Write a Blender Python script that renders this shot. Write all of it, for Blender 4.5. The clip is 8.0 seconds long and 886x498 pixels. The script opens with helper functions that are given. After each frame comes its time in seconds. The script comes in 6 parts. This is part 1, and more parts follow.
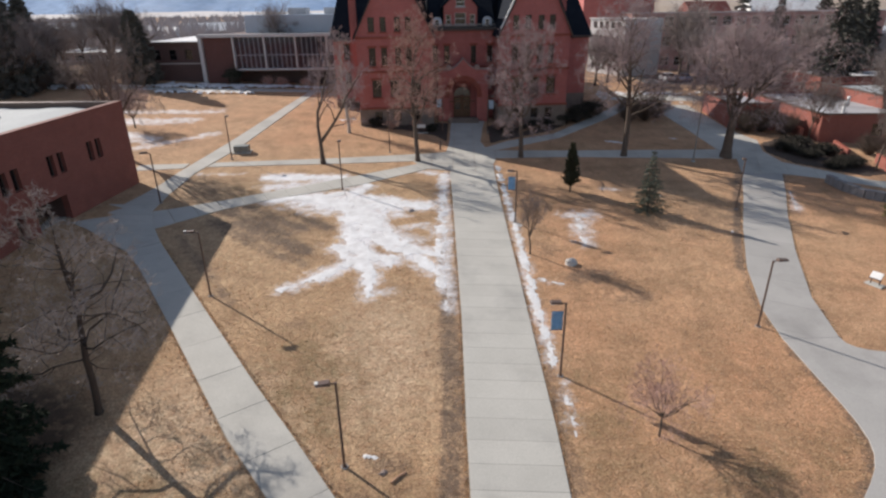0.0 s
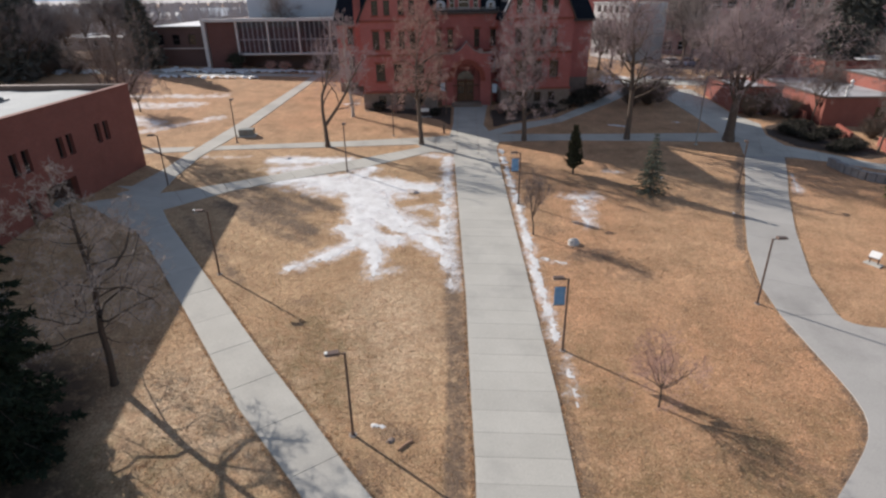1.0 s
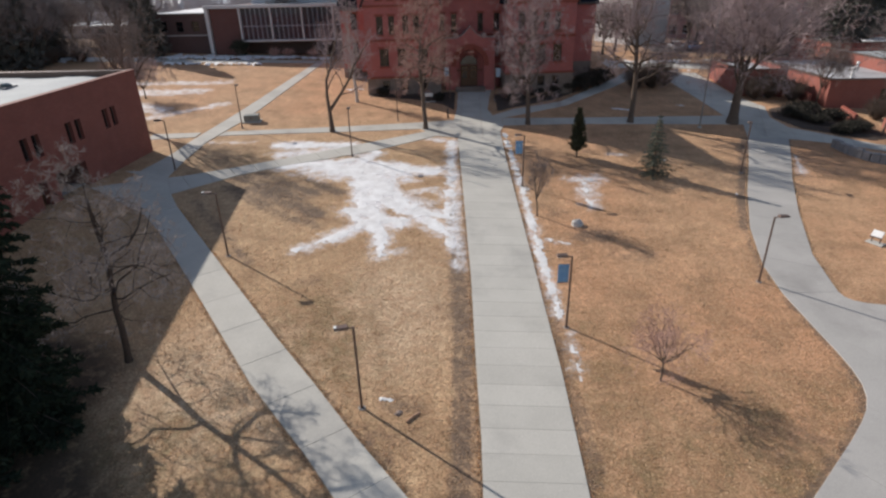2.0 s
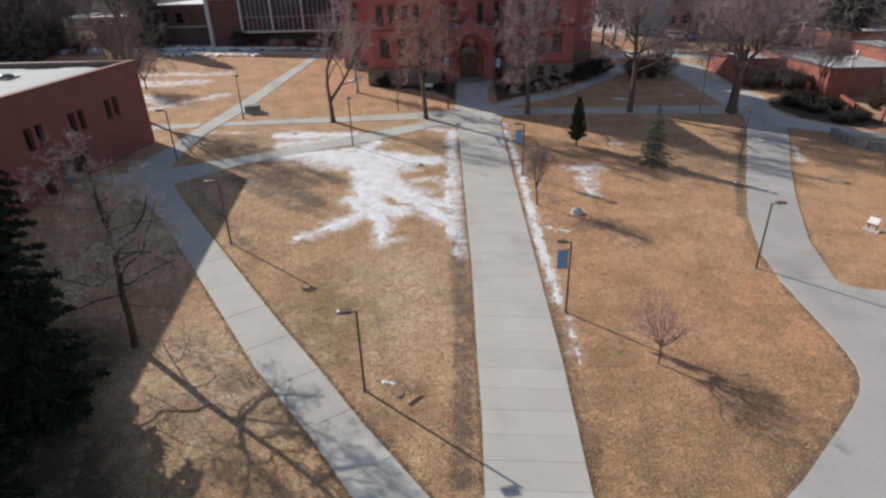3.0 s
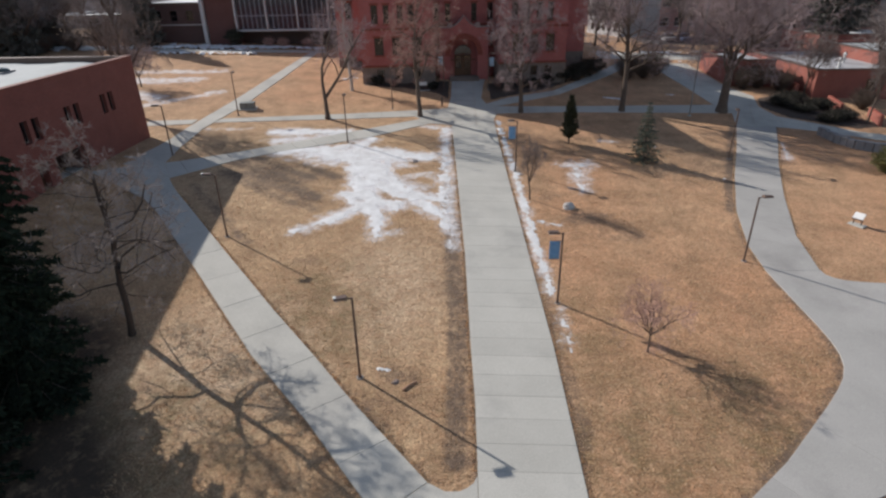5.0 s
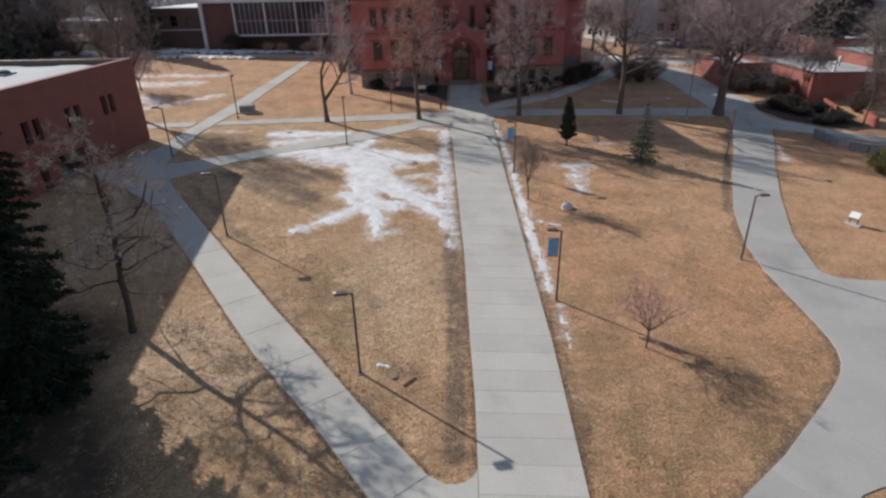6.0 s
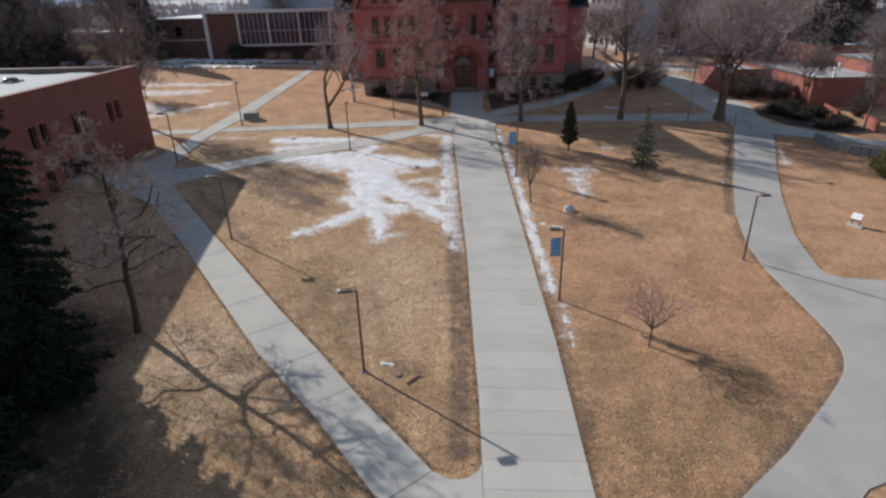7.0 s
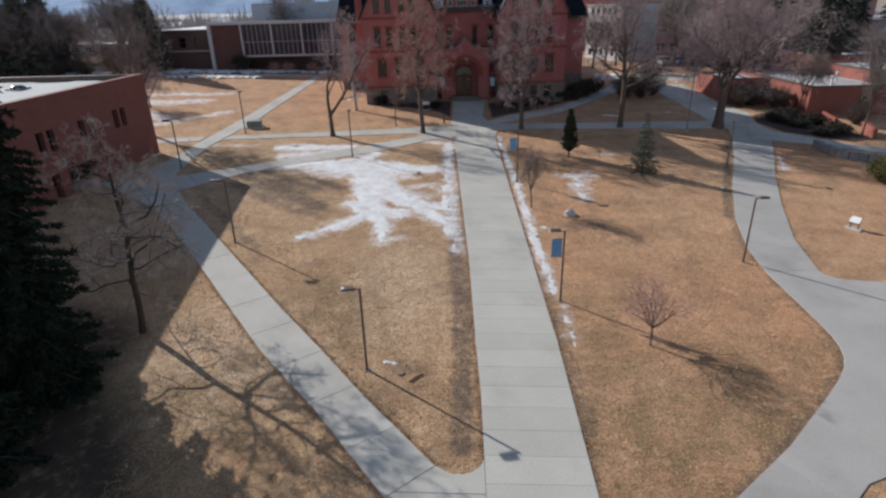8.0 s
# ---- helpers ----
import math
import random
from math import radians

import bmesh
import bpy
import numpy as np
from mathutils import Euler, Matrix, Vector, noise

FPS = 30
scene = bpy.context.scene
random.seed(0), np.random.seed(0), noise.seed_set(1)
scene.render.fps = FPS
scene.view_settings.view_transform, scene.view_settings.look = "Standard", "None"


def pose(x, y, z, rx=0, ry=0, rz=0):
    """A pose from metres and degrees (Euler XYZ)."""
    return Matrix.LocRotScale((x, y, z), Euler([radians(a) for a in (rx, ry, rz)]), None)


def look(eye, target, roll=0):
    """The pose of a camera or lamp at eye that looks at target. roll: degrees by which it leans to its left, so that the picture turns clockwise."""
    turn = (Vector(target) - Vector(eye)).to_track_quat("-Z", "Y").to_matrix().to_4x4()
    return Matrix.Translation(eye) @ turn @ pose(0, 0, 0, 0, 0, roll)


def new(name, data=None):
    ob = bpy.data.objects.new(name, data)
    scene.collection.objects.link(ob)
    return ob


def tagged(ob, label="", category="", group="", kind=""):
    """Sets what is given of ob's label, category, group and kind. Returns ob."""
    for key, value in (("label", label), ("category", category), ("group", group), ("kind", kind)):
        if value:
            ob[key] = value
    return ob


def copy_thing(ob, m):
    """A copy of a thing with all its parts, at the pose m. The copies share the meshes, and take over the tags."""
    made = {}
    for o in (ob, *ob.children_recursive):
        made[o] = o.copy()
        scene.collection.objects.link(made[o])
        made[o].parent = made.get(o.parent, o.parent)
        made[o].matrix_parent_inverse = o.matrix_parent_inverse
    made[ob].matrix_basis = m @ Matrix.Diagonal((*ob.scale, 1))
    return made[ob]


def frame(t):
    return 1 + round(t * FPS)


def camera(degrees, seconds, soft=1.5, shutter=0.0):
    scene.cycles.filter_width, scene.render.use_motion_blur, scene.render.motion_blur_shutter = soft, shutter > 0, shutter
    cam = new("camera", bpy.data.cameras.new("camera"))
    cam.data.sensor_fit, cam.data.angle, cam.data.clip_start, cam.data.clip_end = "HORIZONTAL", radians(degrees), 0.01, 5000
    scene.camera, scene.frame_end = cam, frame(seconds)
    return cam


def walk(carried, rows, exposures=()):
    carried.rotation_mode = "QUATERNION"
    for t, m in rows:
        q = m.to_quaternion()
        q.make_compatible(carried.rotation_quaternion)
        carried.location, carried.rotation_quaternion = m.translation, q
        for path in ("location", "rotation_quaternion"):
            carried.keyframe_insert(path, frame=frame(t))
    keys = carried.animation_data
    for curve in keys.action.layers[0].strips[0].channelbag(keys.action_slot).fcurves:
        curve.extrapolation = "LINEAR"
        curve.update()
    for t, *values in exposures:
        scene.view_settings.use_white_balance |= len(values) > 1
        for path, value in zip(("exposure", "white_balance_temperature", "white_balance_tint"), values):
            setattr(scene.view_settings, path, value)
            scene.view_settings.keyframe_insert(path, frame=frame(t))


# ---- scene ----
cam = camera(76.2, 8.0, soft=2.4)
PATH = [
    (0, (0.63, -1.307, 18.74), (0.571, 0.529, 17.948), -0.8),
    (0.5, (0.539, -1.686, 18.633), (0.479, 0.142, 17.823), -0.8),
    (1, (0.506, -2.059, 18.458), (0.439, -0.241, 17.628), -0.9),
    (1.5, (0.459, -2.374, 18.336), (0.385, -0.565, 17.487), -1.1),
    (2, (0.448, -2.694, 18.2), (0.367, -0.893, 17.334), -1.4),
    (3.5, (0.408, -3.373, 18.022), (0.327, -1.585, 17.129), -1.6),
    (4, (0.403, -3.549, 17.923), (0.33, -1.759, 17.033), -1.4),
    (4.5, (0.409, -3.703, 17.868), (0.345, -1.912, 16.98), -1.2),
    (6, (0.342, -4.239, 17.427), (0.29, -2.435, 16.564), -1.1),
    (6.5, (0.322, -4.413, 17.237), (0.266, -2.603, 16.388), -1.3),
    (7, (0.299, -4.634, 17.002), (0.239, -2.815, 16.173), -1.4),
    (7.5, (0.283, -4.879, 16.774), (0.22, -3.051, 15.967), -1.5),
    (8, (0.248, -5.147, 16.611), (0.185, -3.311, 15.82), -1.5),
]
walk(cam, [(t, look(eye, target, roll)) for t, eye, target, roll in PATH],
     exposures=[(0, 0.29, 6650, 12.5), (2, 0.21, 6600, 12), (4, 0.13, 6500, 11.5), (6, 0.09, 6400, 11), (8, 0.05, 6300, 11)])

# ---- light ----
SUN_TO = Vector((-0.70, 0.505, 0.505)).normalized()
world = bpy.data.worlds.new("sky")
scene.world = world
world.use_nodes = True
wn = world.node_tree
sky = wn.nodes.new("ShaderNodeTexSky")
sky.sky_type = "NISHITA"
sky.sun_disc = False
sky.sun_elevation = math.asin(SUN_TO.z)
sky.sun_rotation = math.atan2(SUN_TO.x, SUN_TO.y)
sky.air_density, sky.dust_density, sky.ozone_density = 1.0, 0.6, 1.2
pale = wn.nodes.new("ShaderNodeHueSaturation")
pale.inputs["Saturation"].default_value = 0.8
wn.links.new(sky.outputs[0], pale.inputs["Color"])
wn.links.new(pale.outputs[0], wn.nodes["Background"].inputs[0])
wn.nodes["Background"].inputs[1].default_value = 0.107
sun_data = bpy.data.lights.new("sun", "SUN")
sun_data.energy, sun_data.angle, sun_data.color = 5.0, radians(0.55), (1.0, 0.94, 0.86)
sun = new("sun", sun_data)
sun.matrix_world = look(SUN_TO * 100, (0, 0, 0))

# ---- materials ----


def shader(name, rough=0.8, metal=0.0):
    m = bpy.data.materials.new(name)
    m.use_nodes = True
    b = m.node_tree.nodes["Principled BSDF"]
    b.inputs["Roughness"].default_value = rough
    b.inputs["Metallic"].default_value = metal
    b.inputs["Specular IOR Level"].default_value = 0.3
    return m, m.node_tree, b


def noise_node(nt, coord, scale, detail=4.0, rough=0.55):
    n = nt.nodes.new("ShaderNodeTexNoise")
    n.inputs["Scale"].default_value = scale
    n.inputs["Detail"].default_value = detail
    n.inputs["Roughness"].default_value = rough
    nt.links.new(coord, n.inputs["Vector"])
    return n.outputs["Fac"]


def ramp_node(nt, fac, lo, hi):
    r = nt.nodes.new("ShaderNodeMapRange")
    r.inputs["From Min"].default_value = lo
    r.inputs["From Max"].default_value = hi
    nt.links.new(fac, r.inputs["Value"])
    return r.outputs["Result"]


def mix_node(nt, fac, a, b, blend="MIX"):
    n = nt.nodes.new("ShaderNodeMix")
    n.data_type = "RGBA"
    n.blend_type = blend
    for sock, v in ((n.inputs[0], fac), (n.inputs[6], a), (n.inputs[7], b)):
        if isinstance(v, (int, float)):
            sock.default_value = v
        elif isinstance(v, tuple):
            sock.default_value = (*v, 1) if len(v) == 3 else v
        else:
            nt.links.new(v, sock)
    return n.outputs[2]


def math_node(nt, op, a, b=0.0):
    n = nt.nodes.new("ShaderNodeMath")
    n.operation = op
    for sock, v in zip(n.inputs, (a, b)):
        if isinstance(v, (int, float)):
            sock.default_value = v
        else:
            nt.links.new(v, sock)
    return n.outputs[0]


def bump_node(nt, b, height, strength, dist):
    n = nt.nodes.new("ShaderNodeBump")
    n.inputs["Strength"].default_value = strength
    n.inputs["Distance"].default_value = dist
    nt.links.new(height, n.inputs["Height"])
    nt.links.new(n.outputs[0], b.inputs["Normal"])


def coords(nt, kind="Object"):
    return nt.nodes.new("ShaderNodeTexCoord").outputs[kind]


def surface(name, c1, c2, scale=3.0, fine=40.0, rough=0.8, metal=0.0, bump=0.3, dist=0.01, stain=None, random=0.0, glob=False):
    """A weathered surface: two tones in broad patches, fine grain, an optional stain colour, relief."""
    m, nt, b = shader(name, rough, metal)
    if glob:
        co = nt.nodes.new("ShaderNodeNewGeometry").outputs["Position"]
    else:
        co = coords(nt)
    broad = ramp_node(nt, noise_node(nt, co, scale, 5), 0.3, 0.7)
    grain = noise_node(nt, co, fine, 3)
    col = mix_node(nt, broad, c1, c2)
    g = ramp_node(nt, grain, 0.2, 0.8)
    col = mix_node(nt, 0.35, col, mix_node(nt, g, tuple(v * 0.55 for v in c1), tuple(min(1, v * 1.4) for v in c2)))
    if stain:
        s = ramp_node(nt, noise_node(nt, co, scale * 0.37, 6, 0.65), 0.52, 0.72)
        col = mix_node(nt, math_node(nt, "MULTIPLY", s, 0.7), col, stain)
    if random:
        info = nt.nodes.new("ShaderNodeObjectInfo")
        v = nt.nodes.new("ShaderNodeMapRange")
        v.inputs["To Min"].default_value, v.inputs["To Max"].default_value = 1 - random, 1 + random
        nt.links.new(info.outputs["Random"], v.inputs["Value"])
        h = nt.nodes.new("ShaderNodeHueSaturation")
        nt.links.new(v.outputs[0], h.inputs["Value"])
        nt.links.new(col, h.inputs["Color"])
        col = h.outputs[0]
    nt.links.new(col, b.inputs["Base Color"])
    bump_node(nt, b, grain, bump, dist)
    return m


def brick_surface(name, c1, c2, mortar, band=None):
    """Brickwork too far off to tell single bricks: courses, tone patches and soot."""
    m, nt, b = shader(name, 0.85)
    co = coords(nt)
    sep = nt.nodes.new("ShaderNodeSeparateXYZ")
    nt.links.new(co, sep.inputs[0])
    flat = nt.nodes.new("ShaderNodeCombineXYZ")
    nt.links.new(math_node(nt, "ADD", sep.outputs[0], sep.outputs[1]), flat.inputs[0])
    nt.links.new(sep.outputs[2], flat.inputs[1])
    br = nt.nodes.new("ShaderNodeTexBrick")
    br.inputs["Scale"].default_value = 1.0
    br.inputs["Brick Width"].default_value = 0.24
    br.inputs["Row Height"].default_value = 0.075
    br.inputs["Mortar Size"].default_value = 0.007
    br.inputs["Color1"].default_value, br.inputs["Color2"].default_value = (*c1, 1), (*c2, 1)
    br.inputs["Mortar"].default_value = (*mortar, 1)
    nt.links.new(flat.outputs[0], br.inputs["Vector"])
    n = ramp_node(nt, noise_node(nt, co, 0.7, 6, 0.6), 0.3, 0.75)
    col = mix_node(nt, math_node(nt, "MULTIPLY", n, 0.45), br.outputs["Color"], tuple(v * 0.55 for v in c1))
    nt.links.new(col, b.inputs["Base Color"])
    bump_node(nt, b, br.outputs["Fac"], 0.4, -0.008)
    return m


def glass_surface(name, tint, rough=0.08):
    m, nt, b = shader(name, rough)
    co = nt.nodes.new("ShaderNodeNewGeometry").outputs["Position"]
    n = noise_node(nt, co, 0.6, 2)
    col = mix_node(nt, n, tint, tuple(v * 0.4 for v in tint))
    nt.links.new(col, b.inputs["Base Color"])
    b.inputs["Specular IOR Level"].default_value = 0.7
    return m


def lawn_surface():
    m, nt, b = shader("dry_lawn", 0.95)
    co = nt.nodes.new("ShaderNodeNewGeometry").outputs["Position"]
    n_big = ramp_node(nt, noise_node(nt, co, 0.07, 4), 0.35, 0.65)
    n_mid = ramp_node(nt, noise_node(nt, co, 0.42, 8, 0.68), 0.36, 0.64)
    n_small = ramp_node(nt, noise_node(nt, co, 2.2, 7, 0.72), 0.36, 0.64)
    n_fine = ramp_node(nt, noise_node(nt, co, 11.0, 6, 0.78), 0.38, 0.62)
    straw, orange, pale, olive, thatch = (0.78, 0.53, 0.315), (0.85, 0.44, 0.245), (0.88, 0.66, 0.42), (0.20, 0.165, 0.08), (0.28, 0.18, 0.10)
    at = lambda name: attr_node(nt, name)
    col = mix_node(nt, at("warm"), straw, orange)
    col = mix_node(nt, math_node(nt, "MULTIPLY", n_big, 0.5), col, pale)
    col = mix_node(nt, math_node(nt, "MULTIPLY", math_node(nt, "POWER", n_mid, 1.5), 0.62), col, thatch)
    col = mix_node(nt, math_node(nt, "MULTIPLY", at("bleached_or_glint"), 0.8), col, (0.90, 0.70, 0.50))
    g = math_node(nt, "MULTIPLY", at("green"), ramp_node(nt, noise_node(nt, co, 0.8, 8, 0.7), 0.36, 0.60))
    col = mix_node(nt, math_node(nt, "MULTIPLY", g, 0.8), col, olive)
    col = mix_node(nt, math_node(nt, "MULTIPLY", n_small, 0.55), col, tuple(v * 0.5 for v in orange))
    col = mix_node(nt, math_node(nt, "MULTIPLY", math_node(nt, "POWER", n_fine, 1.2), 0.72), col, (0.12, 0.075, 0.042))
    clot = ramp_node(nt, noise_node(nt, co, 4.6, 8, 0.75), 0.53, 0.64)
    col = mix_node(nt, math_node(nt, "MULTIPLY", clot, 0.5), col, (0.17, 0.105, 0.06))
    fleck = ramp_node(nt, noise_node(nt, co, 7.3, 7, 0.75), 0.56, 0.68)
    col = mix_node(nt, math_node(nt, "MULTIPLY", fleck, 0.45), col, (0.92, 0.68, 0.46))
    # bare worn earth and painted tree shadows share this dark tone
    s_edge = math_node(nt, "ADD", at("soil_or_shade"), math_node(nt, "MULTIPLY", math_node(nt, "SUBTRACT", n_mid, 0.5), 0.45))
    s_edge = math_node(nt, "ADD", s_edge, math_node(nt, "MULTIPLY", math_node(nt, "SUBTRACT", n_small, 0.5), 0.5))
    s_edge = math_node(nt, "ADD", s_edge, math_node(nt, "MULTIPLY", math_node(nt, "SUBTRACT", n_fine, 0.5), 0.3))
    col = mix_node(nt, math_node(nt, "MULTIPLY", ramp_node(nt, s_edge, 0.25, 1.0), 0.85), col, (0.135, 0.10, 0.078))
    # near-black tone painted where the spruces' shade lies on the lawn
    spruce_shade = math_node(nt, "MULTIPLY", at("spruce_shade"), ramp_node(nt, noise_node(nt, co, 1.7, 6, 0.65), 0.2, 0.5))
    col = mix_node(nt, math_node(nt, "MULTIPLY", spruce_shade, 0.9), col, (0.055, 0.04, 0.031))
    dust = math_node(nt, "ADD", at("snow"), math_node(nt, "MULTIPLY", math_node(nt, "SUBTRACT", noise_node(nt, co, 1.3, 8, 0.72), 0.5), 1.7))
    dust = math_node(nt, "ADD", dust, math_node(nt, "MULTIPLY", math_node(nt, "SUBTRACT", n_fine, 0.5), 0.25))
    dust = math_node(nt, "ADD", dust, math_node(nt, "MULTIPLY", math_node(nt, "SUBTRACT", noise_node(nt, co, 0.38, 5, 0.6), 0.5), 0.9))
    col = mix_node(nt, math_node(nt, "MULTIPLY", math_node(nt, "MULTIPLY", ramp_node(nt, dust, 0.22, 0.78), ramp_node(nt, at("snow"), 0.02, 0.25)), 0.92), col, (0.76, 0.76, 0.78))
    nt.links.new(col, b.inputs["Base Color"])
    hgt = math_node(nt, "ADD", math_node(nt, "MULTIPLY", n_fine, 0.6), n_small)
    bump_node(nt, b, hgt, 0.7, 0.05)
    return m


def attr_node(nt, name):
    n = nt.nodes.new("ShaderNodeAttribute")
    n.attribute_name = name
    return n.outputs["Fac"]


def snow_surface():
    m, nt, b = shader("old_snow", 0.6)
    co = nt.nodes.new("ShaderNodeNewGeometry").outputs["Position"]
    n = ramp_node(nt, noise_node(nt, co, 1.1, 8, 0.7), 0.36, 0.66)
    col = mix_node(nt, math_node(nt, "MULTIPLY", n, 0.8), (0.78, 0.785, 0.79), (0.52, 0.51, 0.50))
    f = ramp_node(nt, noise_node(nt, co, 14, 4, 0.7), 0.60, 0.78)
    col = mix_node(nt, math_node(nt, "MULTIPLY", f, 0.6), col, (0.30, 0.24, 0.17))
    nt.links.new(col, b.inputs["Base Color"])
    b.inputs["Subsurface Weight"].default_value = 0.0
    bump_node(nt, b, noise_node(nt, co, 6, 5), 0.6, 0.03)
    return m


LAWN = lawn_surface()
SNOW = snow_surface()
CONCRETE = surface("pale_concrete", (0.41, 0.398, 0.362), (0.48, 0.468, 0.428), 0.5, 22, 0.9, bump=0.25, dist=0.006, stain=(0.28, 0.27, 0.255), random=0.045, glob=True)
CONCRETE_OLD = surface("weathered_concrete", (0.335, 0.325, 0.305), (0.40, 0.385, 0.365), 0.45, 22, 0.9, bump=0.25, dist=0.006, stain=(0.24, 0.23, 0.22), random=0.04, glob=True)
BRICK_HALL = brick_surface("red_hall_brick", (0.50, 0.155, 0.139), (0.40, 0.121, 0.110), (0.33, 0.18, 0.17))
BRICK_LOW = brick_surface("dull_red_brick", (0.255, 0.089, 0.073), (0.21, 0.072, 0.06), (0.23, 0.12, 0.10))
BRICK_ORANGE = brick_surface("orange_red_brick", (0.315, 0.104, 0.08), (0.255, 0.083, 0.066), (0.27, 0.14, 0.115))
BRICK_DARK = brick_surface("brown_red_brick", (0.17, 0.075, 0.066), (0.125, 0.056, 0.05), (0.13, 0.09, 0.083))
BRICK_WING = brick_surface("dark_brown_brick", (0.135, 0.078, 0.07), (0.10, 0.06, 0.055), (0.13, 0.095, 0.09))
# far brick, its red paled by distance haze put into the colour
BRICK_FAR = brick_surface("haze_tinted_brick", (0.52, 0.28, 0.25), (0.46, 0.235, 0.21), (0.44, 0.31, 0.28))
STONE = surface("grey_brown_stone", (0.26, 0.21, 0.18), (0.19, 0.15, 0.13), 1.2, 9, 0.9, bump=0.6, dist=0.03, stain=(0.12, 0.10, 0.09))
PALE_STONE = surface("pale_trim_stone", (0.46, 0.42, 0.40), (0.38, 0.34, 0.33), 2, 20, 0.85)
SANDSTONE = surface("red_sandstone_trim", (0.30, 0.085, 0.06), (0.24, 0.07, 0.05), 2, 20, 0.85)
SLATE = surface("dark_slate_roofing", (0.010, 0.013, 0.020), (0.016, 0.020, 0.028), 1.2, 14, 0.9, bump=0.5, dist=0.03, stain=(0.022, 0.026, 0.034))
SLATE.node_tree.nodes["Principled BSDF"].inputs["Specular IOR Level"].default_value = 0.06
WHITE_PAINT = surface("white_paint", (0.74, 0.74, 0.73), (0.66, 0.66, 0.66), 2, 30, 0.5, stain=(0.5, 0.48, 0.45))
PALE_WALL = surface("worn_pale_concrete", (0.60, 0.59, 0.59), (0.52, 0.51, 0.51), 0.8, 12, 0.8, stain=(0.42, 0.41, 0.41))
PALE_METAL = surface("pale_grey_panel", (0.50, 0.56, 0.63), (0.44, 0.49, 0.56), 0.6, 12, 0.5, bump=0.05)
DARK_METAL = surface("dark_bronze_metal", (0.13, 0.092, 0.078), (0.165, 0.118, 0.10), 4, 60, 0.45, 0.4, bump=0.05)
GALV = surface("grey_weathered_metal", (0.27, 0.27, 0.27), (0.20, 0.20, 0.21), 4, 50, 0.5, 0.5, bump=0.05)
GREEN_BOX = surface("grey_green_enamel", (0.20, 0.21, 0.19), (0.25, 0.255, 0.235), 2, 40, 0.5, bump=0.05)
BANNER = surface("blue_banner_cloth", (0.20, 0.37, 0.58), (0.15, 0.30, 0.50), 4, 90, 0.85, bump=0.1)
BANNER_PALE = surface("pale_blue_banner_cloth", (0.42, 0.52, 0.62), (0.34, 0.44, 0.56), 4, 90, 0.85, bump=0.1)
GLASS = glass_surface("dark_window_glass", (0.014, 0.014, 0.017), 0.15)
GLASS_BLUE = glass_surface("grey_blue_glazing", (0.03, 0.038, 0.055))
LENS = surface("lamp_lens", (0.75, 0.75, 0.72), (0.65, 0.65, 0.62), 4, 40, 0.3, bump=0.02)
FRAME_DARK = surface("dark_window_frame", (0.10, 0.07, 0.06), (0.07, 0.05, 0.045), 4, 40, 0.6, bump=0.05)
DOOR_WOOD = surface("brown_door_wood", (0.16, 0.085, 0.05), (0.11, 0.06, 0.035), 5, 50, 0.55, bump=0.1)
ROOFING = surface("grey_gravel_roofing", (0.30, 0.30, 0.31), (0.38, 0.38, 0.40), 0.7, 18, 0.9, stain=(0.55, 0.56, 0.60))
ROOF_RED = surface("red_metal_roofing", (0.20, 0.065, 0.05), (0.16, 0.05, 0.04), 1, 20, 0.7)
BARK = surface("grey_brown_bark", (0.15, 0.115, 0.095), (0.10, 0.075, 0.06), 3, 25, 0.95, bump=0.8, dist=0.02, glob=True)
# bark with the brick block's shade put into its colour
BARK_DARK = surface("shade_dark_bark", (0.075, 0.058, 0.05), (0.05, 0.038, 0.033), 3, 25, 0.95, bump=0.8, dist=0.02, glob=True)
BARK_PALE = surface("pale_birch_bark", (0.55, 0.50, 0.45), (0.40, 0.35, 0.31), 3, 14, 0.9, bump=0.3, stain=(0.10, 0.08, 0.07), glob=True)
TWIG = surface("grey_brown_twigs", (0.28, 0.225, 0.20), (0.20, 0.16, 0.145), 0.8, 9, 0.95, bump=0.1, glob=True)
TWIG_RED = surface("reddish_twigs", (0.50, 0.32, 0.27), (0.38, 0.24, 0.20), 2, 12, 0.95, bump=0.1, glob=True)
TWIG_PALE = surface("pale_birch_twigs", (0.42, 0.325, 0.325), (0.31, 0.24, 0.24), 0.8, 9, 0.95, bump=0.1, glob=True)
TWIG_ASH = surface("ash_grey_twigs", (0.42, 0.365, 0.34), (0.27, 0.23, 0.215), 0.8, 9, 0.95, bump=0.1, glob=True)
NEEDLES = surface("dark_spruce_needles", (0.024, 0.036, 0.020), (0.013, 0.022, 0.013), 1.5, 12, 0.9, bump=0.1, glob=True)
# needles of the far conifers, with distance haze lightening the base colour
NEEDLES_FAR = surface("haze_tinted_needles", (0.15, 0.145, 0.125), (0.10, 0.10, 0.088), 1.5, 12, 0.9, bump=0.1, glob=True)
NEEDLES_BLUE = surface("blue_green_needles", (0.20, 0.215, 0.165), (0.13, 0.15, 0.11), 2, 14, 0.9, bump=0.1, glob=True)
NEEDLES_JUNIPER = surface("olive_juniper_needles", (0.085, 0.082, 0.045), (0.055, 0.056, 0.032), 2, 14, 0.9, bump=0.1, glob=True)
LEAF_DARK = surface("dark_winter_foliage", (0.035, 0.032, 0.024), (0.022, 0.021, 0.016), 2, 14, 0.9, bump=0.1, glob=True)
LEAF_YELLOW = surface("yellow_green_foliage", (0.20, 0.19, 0.06), (0.12, 0.125, 0.045), 2, 14, 0.9, bump=0.1, glob=True)
